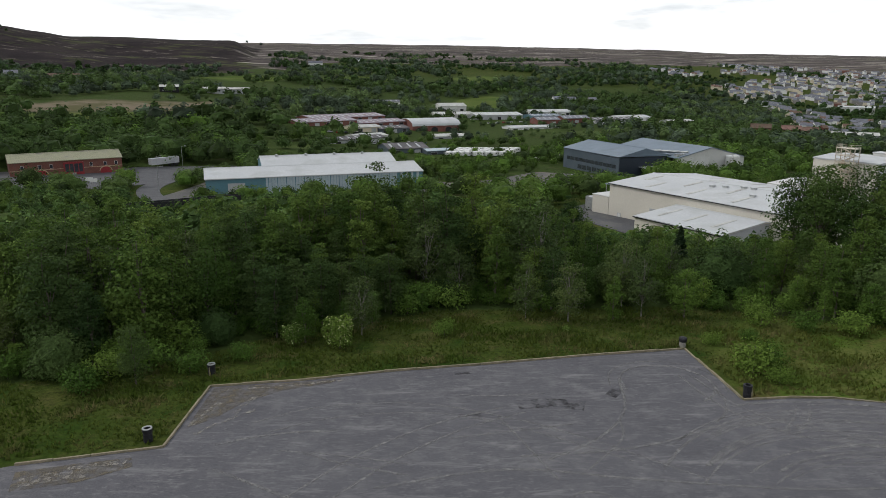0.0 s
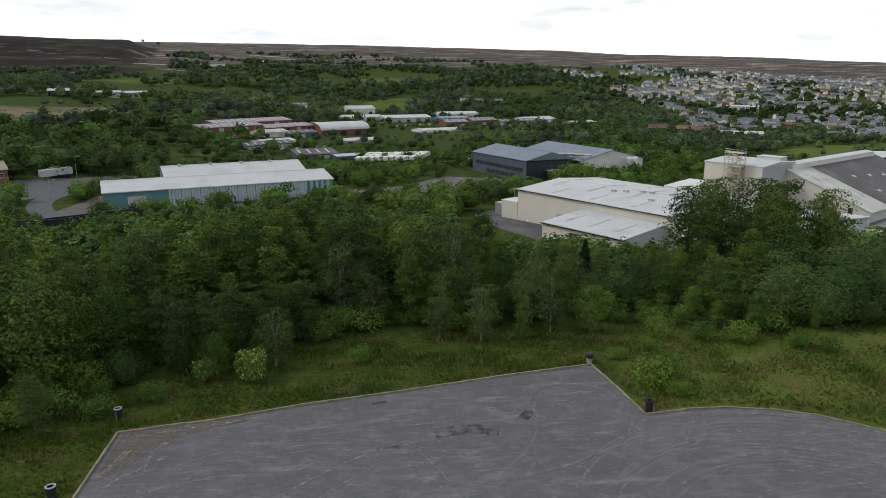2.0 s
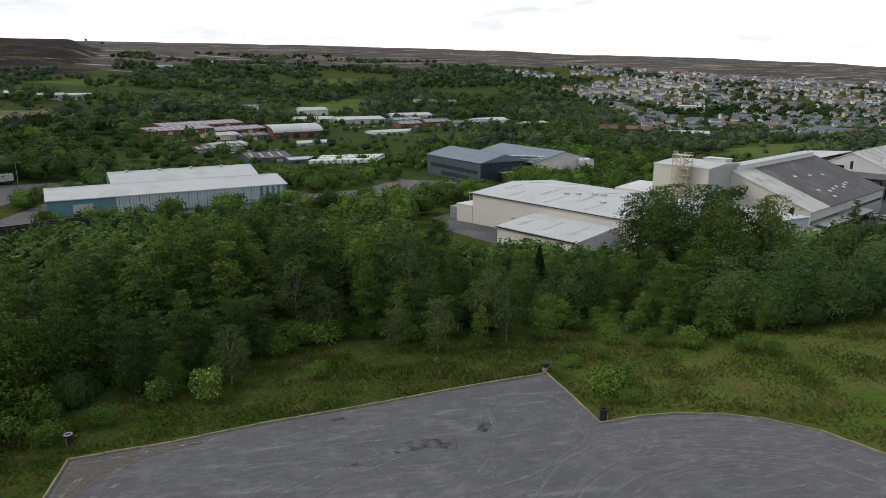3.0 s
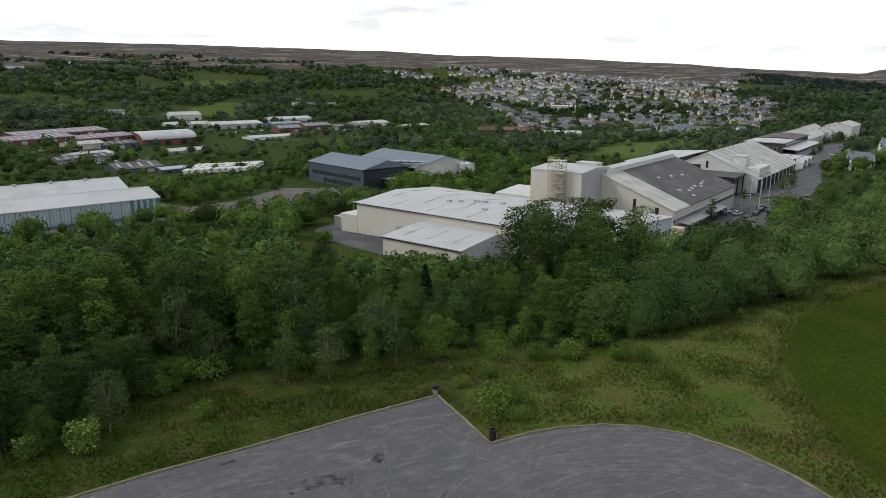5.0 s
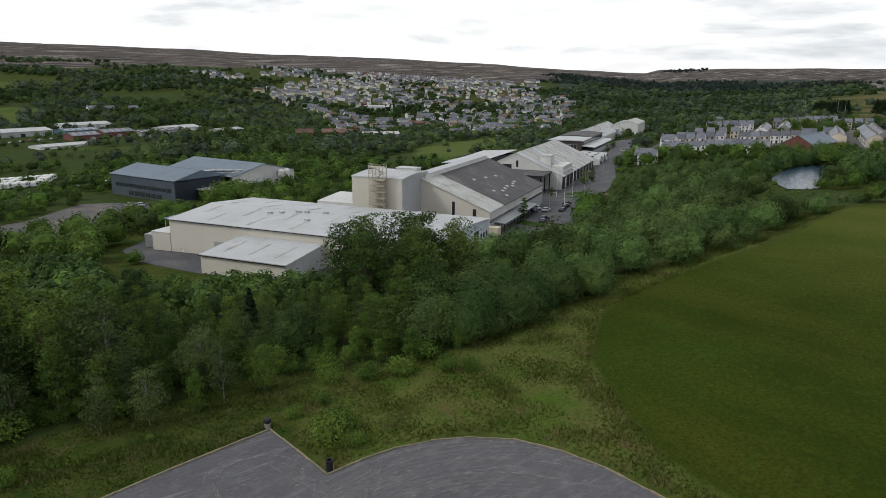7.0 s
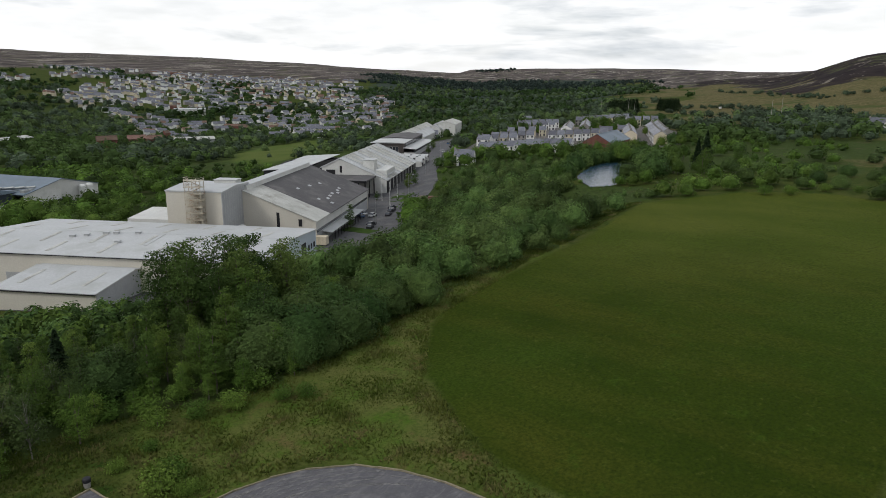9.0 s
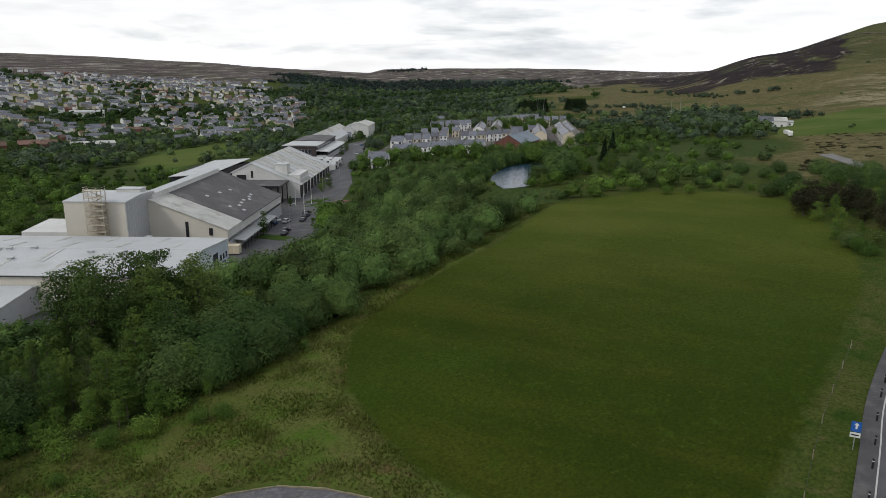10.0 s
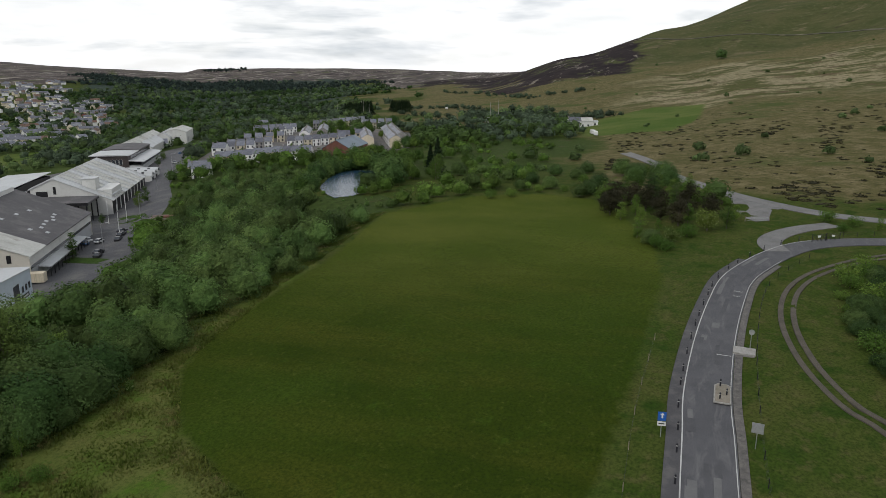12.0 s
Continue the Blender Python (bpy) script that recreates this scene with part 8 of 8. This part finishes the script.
tagged(raw("edge_line", *band_mesh([(offset_line(2.5, 2, 112), 0.13), (offset_line(-2.5, 2, 96), 0.09)], 0.085), PAINT), "white painted edge lines on the lane", "road marking", kind="structure")
ROAD_PATCH = surface("newer_asphalt", (0.070, 0.070, 0.075), (0.092, 0.092, 0.097), rough=0.9, size=2, fine=0.05, bump=0.3, where="World")
PALE_PATCH = surface("pale_asphalt", (0.125, 0.124, 0.125), (0.155, 0.153, 0.152), rough=0.9, size=2, fine=0.05, bump=0.3, where="World")
prng = np.random.default_rng(12)
for k in range(34):
    s, off, w, l = prng.uniform(8, 100), prng.uniform(-1.7, 1.9), prng.uniform(0.4, 1.1), prng.uniform(1.2, 6)
    pts = [beside(s + l * f, off)[:2] for f in (0, 0.34, 0.67, 1)]
    if math.dist(pts[0], pts[-1]) < 1.1:
        continue
    tagged(raw("road_patch", *band_mesh([(pts, w)], 0.078 + 0.001 * (k % 5)), PALE_PATCH if k % 3 == 0 else ROAD_PATCH), "patch of newer asphalt in the lane", "road patch", kind="structure")
post_mesh = mesh_of("post", lathe([(0.09, -0.2), (0.09, 0.78), (0.10, 0.80), (0.10, 0.88), (0.07, 0.95), (0.02, 0.97)], 10), BLACK_PLASTIC)
band_m = mesh_of("band", lathe([(0.094, 0.68), (0.094, 0.74)], 10), DOOR_WHITE)


def bollard(x, y, said="black plastic bollard along the footway"):
    root = thing("bollard", x, y, ground_z(x, y) + 0.06, 0, said, "bollard", "bollards along the lane")
    for n, me in (("post", post_mesh), ("band", band_m)):
        ob = new(n, me)
        ob.parent = root


for k in range(22):
    bx, by, _ = beside(10 + 4.7 * k, 2.95)
    bollard(bx, by)
ix, iy, ih = beside(37.5, -1.65)
island = thing("traffic_island", ix, iy, ground_z(ix, iy) + 0.05, ih, "raised buff paved island with three bollards", "traffic island")
part("kerb", extrude([(-2.6, -0.9), (2.0, -0.9), (2.6, -0.5), (2.6, 0.6), (2.0, 0.95), (-2.6, 0.95)], "z", 0, 0.14), CONCRETE, island)
part("paving", extrude([(-2.45, -0.75), (1.9, -0.75), (2.45, -0.4), (2.45, 0.5), (1.9, 0.8), (-2.45, 0.8)], "z", 0.14, 0.16), DIRT, island)
for dx, dy in ((-1.6, 0.3), (-0.4, -0.4), (1.8, 0.3)):
    c, s_ = math.cos(radians(ih)), math.sin(radians(ih))
    bollard(ix + c * dx - s_ * dy, iy + s_ * dx + c * dy, "black bollard on the paved island")
bx, by, bh = beside(50.5, -3.6)
slab = thing("footbridge_slab", bx, by, ground_z(bx, by) + 0.05, bh, "small concrete slab bridge over the drain", "slab bridge")
part("slab", box(-1.2, 1.2, -1.5, 1.2, 0.0, 0.22, bevel=0.03), CONCRETE, slab)
part("headwall", box(-1.25, -1.05, -1.4, 1.0, -0.5, 0.0), STONE_WALL, slab)
stop = [(beside(48, -2.3)[:2]), (beside(48.05, -1.2)[:2]), (beside(48.1, -0.5)[:2])]
tagged(raw("give_way_line", *band_mesh([(stop, 0.16)], 0.088), PAINT), "short white line across half the lane", "road marking", kind="structure")
for k in range(2):
    pts = [beside(72 + 2.2 * k, o)[:2] for o in (-1.9, -1.2, -0.5)]
    tagged(raw("road_lettering", *band_mesh([(pts, 0.8)], 0.086), broken("worn_road_paint", (0.45, 0.45, 0.44), 0.3, 0.42)), "worn pale painted bars on the lane", "road marking", kind="structure")
SIGN_BLUE = surface("sign_blue", (0.02, 0.10, 0.38), (0.03, 0.13, 0.44), rough=0.4, size=0.5, fine=0.1, bump=0.0)


def road_sign(x, y, turn, kind, said):
    root = thing("road_sign", x, y, ground_z(x, y), turn, said, "road sign")
    part("pole", rod((0, 0, -0.3), (0, 0, 2.6), 0.04, 0.04, 8), STEEL, root)
    if kind == "blue":
        plate = part("plate", box(-0.42, 0.42, -0.06, -0.04, 1.75, 2.75, bevel=0.008), SIGN_BLUE, root)
        part("arrow", extrude([(-0.06, 2.05), (0.10, 2.05), (0.10, 2.40), (0.24, 2.40), (0.02, 2.66), (-0.2, 2.40), (-0.06, 2.40)], "y", -0.072, -0.062), DOOR_WHITE, plate)
        part("plate", box(-0.42, 0.42, -0.06, -0.04, 1.2, 1.68, bevel=0.008), DOOR_WHITE, root)
        part("text_bar", box(-0.3, 0.3, -0.068, -0.06, 1.38, 1.5), BLACK_STEEL, root.children[-1])
    elif kind == "round":
        disc = part("plate", lathe([(0.36, -0.012), (0.36, 0.012)], 20), STEEL, root)
        disc.matrix_basis = pose(0, -0.06, 2.4, 90)
    else:
        part("plate", box(-0.55, 0.55, -0.06, -0.04, 1.6, 2.7, bevel=0.008), STEEL, root)
        for z in (1.85, 2.45):
            part("rail", box(-0.5, 0.5, -0.1, -0.06, z, z + 0.06), STEEL, root)


road_sign(68.3, -0.4, -82, "blue", "blue road sign with a white arrow above a white plate")
road_sign(69.0, -9.4, -98, "back", "grey back of a rectangular road sign")
road_sign(93.2, -10.4, -90, "round", "grey back of a round road sign")


def fence(name, pts, height, gap, said, rails=2, mat_=TIMBER, slats=False):
    root = thing(name, 0, 0, 0, 0, said, "fence")
    line = smooth_line(pts, gap)
    tops = []
    for x, y in line:
        z = ground_z(x, y)
        tops.append((x, y, z))
        part("post", rod((x, y, z - 0.3), (x, y, z + height), 0.05, 0.045, 6), mat_, root)
    for k in range(rails):
        h = height * (0.95 - 0.42 * k)
        for p, q in zip(tops, tops[1:]):
            part("wire" if rails > 2 else "rail", rod((p[0], p[1], p[2] + h), (q[0], q[1], q[2] + h), 0.02 if rails < 3 else 0.006, None, 4), BLACK_STEEL if rails > 2 else mat_, root)
    return root


fence("wire_fence", [beside(s, -5.2)[:2] for s in (8, 30, 55, 80, 100)], 1.0, 4.0, "low dark post and wire fence beside the lane", 3, BLACK_STEEL)
fence("wire_fence", [beside(s, 7.4)[:2] for s in (10, 30, 50)], 1.0, 6.0, "thin post and wire fence at the field's edge", 3)
fence("rail_fence", [(160, -41), (157.5, -32), (154.5, -27.5)], 1.1, 2.5, "dark rail fence at the bend", 2, BLACK_STEEL)
gate = thing("metal_gate", 152.2, -25.6, ground_z(152.2, -25.6), -58, "dark barred metal gates standing across the lane", "gate")
for side in (0, 3.3):
    for x in (side, side + 3.1):
        part("gate_post", rod((x, 0, -0.2), (x, 0, 1.7), 0.07, 0.07, 6), BLACK_STEEL, gate)
    for k in range(9):
        part("bar", rod((side + 0.3 + 0.32 * k, 0, 0.2), (side + 0.3 + 0.32 * k, 0, 1.5), 0.025, 0.025, 4), BLACK_STEEL, gate)
    part("notice", box(side + 1.2, side + 1.9, -0.05, -0.03, 0.9, 1.3), DOOR_WHITE, gate)
barrier = thing("field_gate", 168.2, -14.2, ground_z(168.2, -14.2), -70, "pale tubular field gate across the track", "gate")
for z in (0.3, 0.65, 1.0):
    part("bar", rod((0, 0, z), (5.5, 0, z), 0.035, 0.035, 5), STEEL, barrier)
for x in (0, 5.5):
    part("gate_post", rod((x, 0, -0.2), (x, 0, 1.2), 0.08, 0.08, 6), TIMBER, barrier)

RUT = surface("rutted_earth", (0.075, 0.064, 0.050), (0.11, 0.096, 0.076), rough=0.95, size=1.2, fine=0.1, bump=0.4, stain=(0.06, 0.055, 0.04), stain_size=1.5, where="World")
for off in (-0.85, 0.85):
    ribbon("rutted_track", TRACK, 0.75, 0.16, RUT, "bare wheel rut of a grassy track", "track", offset=off, rim=0.1)


# vehicles
def car(x, y, z, turn, paint, said, kind="car"):
    root = thing(kind, x, y, z, turn, said, "car", "parked vehicles")
    side = [(-2.1, 0.35), (2.05, 0.35), (2.12, 0.62), (1.9, 0.82), (1.0, 0.92), (-1.9, 0.98), (-2.15, 0.8)]
    bm = extrude(side, "y", -0.86, 0.86)
    part("body", bm, paint, root)
    cab = [(-1.85, 0.96), (1.0, 0.92), (0.25, 1.42), (-1.2, 1.46)]
    part("cabin", extrude(cab, "y", -0.74, 0.74), GLASS, root)
    part("roof", extrude([(-1.25, 1.44), (0.3, 1.40), (0.2, 1.48), (-1.15, 1.51)], "y", -0.7, 0.7), paint, root)
    for wx in (-1.3, 1.3):
        for wy in (-0.8, 0.8):
            part("wheel", rod((wx, wy - 0.1, 0.32), (wx, wy + 0.1, 0.32), 0.32, 0.32, 12), BLACK_PLASTIC, root)
    for wy in (-0.6, 0.6):
        part("headlight", box(2.0, 2.12, wy - 0.18, wy + 0.18, 0.6, 0.74), DOOR_WHITE, root)
    return root


def paint(name, c):
    return surface(name, tuple(v * 0.9 for v in c), c, rough=0.25, size=1.5, fine=0.3, bump=0.0, spec=0.6)


PAINTS = [paint("white_car_paint", (0.65, 0.65, 0.65)), paint("silver_car_paint", (0.35, 0.36, 0.37)), paint("dark_car_paint", (0.03, 0.03, 0.035)), paint("blue_car_paint", (0.06, 0.13, 0.26)), paint("red_car_paint", (0.25, 0.03, 0.03))]
PNAMES = ("white", "silver", "black", "blue", "red")
for a, b, turn, c in ((81, 121, 10, 2), (82, 114.5, 20, 2), (72.2, 110, 70, 0), (72.4, 105, 70, 3), (80.3, 91, 15, 2), (73, 300, 60, 0), (76, 340, 20, 1), (83, 226, 30, 4), (85, 222, 30, 1), (84, 230, 40, 2), (68, 362, 30, 3)):
    x, y = works(a, b)
    car(x, y, ground_z(x, y) + 0.12, turn, PAINTS[c], f"{PNAMES[c]} hatchback car parked on the factory yard")
sheet("office_car_park", [(48, 262), (64, 262), (70, 276), (64, 290), (50, 292)], 0.12, ASPHALT, "small asphalt car park among trees", "car park", 6)
HOLES.append([(46, 255), (68, 255), (73, 276), (66, 294), (48, 296)])
for x, y, c in ((54, 284, 1), (58, 282, 0), (62, 280, 2), (52, 270, 2), (56, 269, 0), (60, 268, 1), (66, 277, 3)):
    car(x, y, ground_z(x, y) + 0.14, 100, PAINTS[c], f"{PNAMES[c]} car parked beside the office building")
for x, y, turn, c in ((178, 184.2, 20, 0), (188.7, 184.3, 28, 2), (182, 179.9, 28, 2), (162.8, 169.8, 30, 2)):
    car(x, y, ground_z(x, y) + 0.12, turn, PAINTS[c], f"{PNAMES[c]} hatchback car parked on the factory yard")
erng = np.random.default_rng(31)
for x0, y0, x1, y1, n_ in ((-40, 400, -5, 415, 7), (-70, 437, -45, 445, 5), (30, 560, 70, 580, 6), (0, 585, 30, 592, 5), (105, 560, 150, 566, 6), (28, 384, 44, 396, 4)):
    for k in range(n_):
        f, c = (k + erng.uniform(-0.2, 0.2)) / n_, int(erng.choice(5, p=(0.45, 0.2, 0.15, 0.1, 0.1)))
        x, y = x0 + (x1 - x0) * f, y0 + (y1 - y0) * f
        car(x, y, ground_z(x, y) + 0.1, erng.uniform(40, 80), PAINTS[c], f"{PNAMES[c]} car parked on the industrial estate")
car(-141, 252, ground_z(-141, 252) + 0.12, 30, PAINTS[2], "black car parked before the brick hall")


def caravan(x, y, turn, L=6.0):
    root = thing("caravan", x, y, ground_z(x, y), turn, "white touring caravan parked in a storage yard", "caravan", "stored caravans")
    part("body", extrude([(0, 0.5), (L, 0.5), (L + 0.3, 1.1), (L, 2.5), (L - 0.6, 2.7), (0.4, 2.7), (-0.1, 2.3)], "y", 0, 2.3), DOOR_WHITE, root)
    part("window", box(0.8, 2.2, -0.03, 0, 1.4, 2.0), GLASS, root)
    part("window", box(3.4, 4.8, -0.03, 0, 1.4, 2.0), GLASS, root)
    for y0 in (0.1, 2.0):
        part("wheel", rod((L / 2, y0, 0.32), (L / 2, y0 + 0.2, 0.32), 0.32, 0.32, 10), BLACK_PLASTIC, root)


crng = np.random.default_rng(4)
for k in range(30):
    row, col = divmod(k, 10)
    caravan(3 + col * 3.4 + row * 3 + crng.uniform(-0.5, 0.5), 352 + row * 9 + col * 0.8 + crng.uniform(-0.6, 0.6), 60 + crng.uniform(-8, 8), crng.uniform(5, 6.6))
for x, y, t in ((54, 345, 10), (47, 352, 20), (60, 352, 10), (600, 150, 20), (606, 143, 30), (826, 282, 10), (440, 52, 10), (452, 55, 20)):
    caravan(x, y, t)
lorry = thing("lorry_trailer", -121, 290, ground_z(-121, 292), 55, "long pale lorry trailer parked by the road", "trailer")
part("body", box(0, 13, 0, 2.5, 1.2, 3.9, bevel=0.04), GREY_WALL, lorry)
for x in (9.5, 10.8, 12.0):
    for y0 in (0.1, 2.1):
        part("wheel", rod((x, y0, 0.5), (x, y0 + 0.3, 0.5), 0.5, 0.5, 12), BLACK_PLASTIC, lorry)


# lamp posts, flagpoles and masts
def mast(name, x, y, h, said, arm=0.0, r=0.09, turn=0, mat_=None, category="pole", group=""):
    root = thing(name, x, y, ground_z(x, y), turn, said, category, group)
    part("pole", rod((0, 0, -0.5), (0, 0, h), r, r * 0.5, 8), mat_ or STEEL, root)
    if arm:
        part("arm", rod((0, 0, h - 0.05), (arm, 0, h + 0.25), 0.05, 0.04, 6), mat_ or STEEL, root)
        part("lamp_head", box(arm - 0.1, arm + 0.6, -0.14, 0.14, h + 0.18, h + 0.34, bevel=0.03), GREY_WALL, root)
    else:
        part("cap", lathe([(r * 0.6, h), (r * 0.8, h + 0.08), (0.01, h + 0.16)], 8), mat_ or STEEL, root)
    return root


for a, b in ((72.3, 139.7), (79, 139), (81.5, 114.6)):
    x, y = works(a, b)
    mast("flagpole", x, y, 11.5, "tall white flagpole on the factory lawn", r=0.11, mat_=DOOR_WHITE, group="flagpoles before the factory")
for a, b in ((83.5, 141), (81.5, 92), (80, 200), (78, 260)):
    x, y = works(a, b)
    mast("street_lamp", x, y, 9.5, "grey steel street lamp by the factory road", 1.6, turn=-60, category="street lamp", group="street lamps of the works")
for x, y in ((-97, 236), (-110, 268), (-112, 300)):
    mast("street_lamp", x, y, 8.5, "grey street lamp beside the valley road", 1.4, category="street lamp", group="street lamps of the valley road")
for x, y, h in ((557, 153, 18), (560, 147, 20), (735, 385, 17), (718, 346, 17), (706, 338, 17), (640, 300, 15)):
    mast("timber_mast", x, y, h, "tall bare mast standing beyond the village", r=0.22, mat_=CONCRETE, group="masts beyond the village")
lawn = works_poly((75, 136), (83, 136), (84, 148), (74, 150))
sheet("factory_lawn", lawn, 0.2, surface("lawn_grass", (0.030, 0.060, 0.010), (0.050, 0.085, 0.016), size=3, fine=0.2, bump=0.3, where="World", spec=0.05), "small mown lawn with flagpoles", "lawn", 4)
sheet("factory_verge", works_poly((72, 82), (86, 76), (87, 82), (73, 88)), 0.2, bpy.data.materials["lawn_grass"], "green verge before the factory hall", "lawn", 4)
bridge = thing("rail_bridge", -80, 184, -15.6, 32, "dark steel footbridge over the valley road", "bridge")
part("deck", box(-4, 26, 0, 3.0, -0.3, 0.0), BLACK_STEEL, bridge)
for y0 in (0, 2.85):
    part("girder", box(-4, 26, y0, y0 + 0.15, 0, 1.5), BLACK_STEEL, bridge)
for x0 in (-3.5, 12, 25):
    part("pier", box(x0, x0 + 0.6, 0.4, 2.6, -5, -0.3), STONE_WALL, bridge)
for x0, y0 in ((-124, 243), (-121, 240)):
    s = thing("sign_board", x0, y0, ground_z(x0, y0), 30, "white sign board on posts by the forecourt", "sign")
    part("board", box(-1.2, 1.2, -0.05, 0.05, 2.4, 3.6), DOOR_WHITE, s)
    for dx in (-0.9, 0.9):
        part("post", rod((dx, 0.05, -0.3), (dx, 0.05, 3.4), 0.05, 0.05, 6), STEEL, s)
substation = thing("substation", 570, 160, ground_z(570, 160), -60, "reddish fenced substation with steel gantries", "substation")
for k in range(7):
    part("gantry", rod((4 * k, 0, 0), (4 * k, 0, 5), 0.15, 0.12, 5), STEEL, substation)
part("beam", box(0, 24, -0.15, 0.15, 4.8, 5.1), STEEL, substation)
part("wall", box(-2, 30, -4, -3.6, -1, 2.2), STONE_WALL, substation)

# rough grass: tussocks round the car park and along the field, one mesh of blades
grng = np.random.default_rng(8)
GRASS = surface("grass_blades", (0.054, 0.088, 0.014), (0.098, 0.116, 0.026), rough=0.8, size=5.0, fine=0.9, bump=0.0, stain=(0.19, 0.165, 0.075), stain_size=3.0, where="World", spec=0.05, island=0.25, leaf=0.45, wear=0.85)
VERGE = [(-60, 24), (-42, 34), (-26.5, 39.3), (-18.6, 41.2), (-18.4, 50.4), (-4.7, 53.0), (12, 56.6), (22, 58.2), (23.2, 48.3), (29.5, 48.6), (36, 46.4), (39.4, 43), (41.6, 38.5), (42.8, 30), (44, 20), (47, 33), (55, 48.5), (70, 61), (98, 65),
         (145, 71), (168, 74), (165, 80), (140, 76), (100, 70), (84, 73), (64, 67), (41, 63), (26, 71), (0, 70.5), (-16, 62), (-26, 52), (-60, 48)]
gp = scatter(VERGE, 0.36, grng, 0.6)
gp = gp[grng.random(len(gp)) < 42000 / max(42000, len(gp))]
n = len(gp)
hh = np.array([0.16 + 0.34 * max(0, noise.noise((x / 3.5, y / 3.5, 5)) + 0.25) for x, y in gp]) * grng.uniform(0.6, 1.4, n)
zz = np.array([ground_z(x, y) for x, y in gp])
quads = []
for k in range(2):
    a = grng.uniform(0, math.tau, n)
    dx, dy = np.cos(a), np.sin(a)
    w = 0.05 + 0.10 * grng.random(n)
    lean = grng.normal(0, 0.35, (n, 2)) * hh[:, None]
    o = gp + grng.normal(0, 0.08, (n, 2))
    base = np.stack([o[:, 0], o[:, 1], zz], 1)
    tip = base + np.stack([lean[:, 0], lean[:, 1], hh], 1)
    side = np.stack([dx * w, dy * w, np.zeros(n)], 1)
    quads.append(np.stack([base - side, base + side, tip + side * 0.25, tip - side * 0.25], 1))
blades, in_meadow = np.concatenate(quads), np.tile(inside(gp[:, 0], gp[:, 1], MEADOW_EDGE), 2)
tagged(new("grass", quads_mesh("grass", blades[~in_meadow], [GRASS])), "rough green and straw-coloured grass tussocks", "grass", kind="stuff")
MEADOW_GRASS = surface("meadow_grass_blades", (0.078, 0.112, 0.020), (0.132, 0.142, 0.036), rough=0.8, size=5.0, fine=0.9, bump=0.0, stain=(0.20, 0.175, 0.08), stain_size=3.0, where="World", spec=0.05, island=0.2, leaf=0.5, wear=0.9)
tagged(new("meadow_grass", quads_mesh("meadow_grass", blades[in_meadow], [MEADOW_GRASS])), "pale green meadow grass beside the mown field", "grass", kind="stuff")
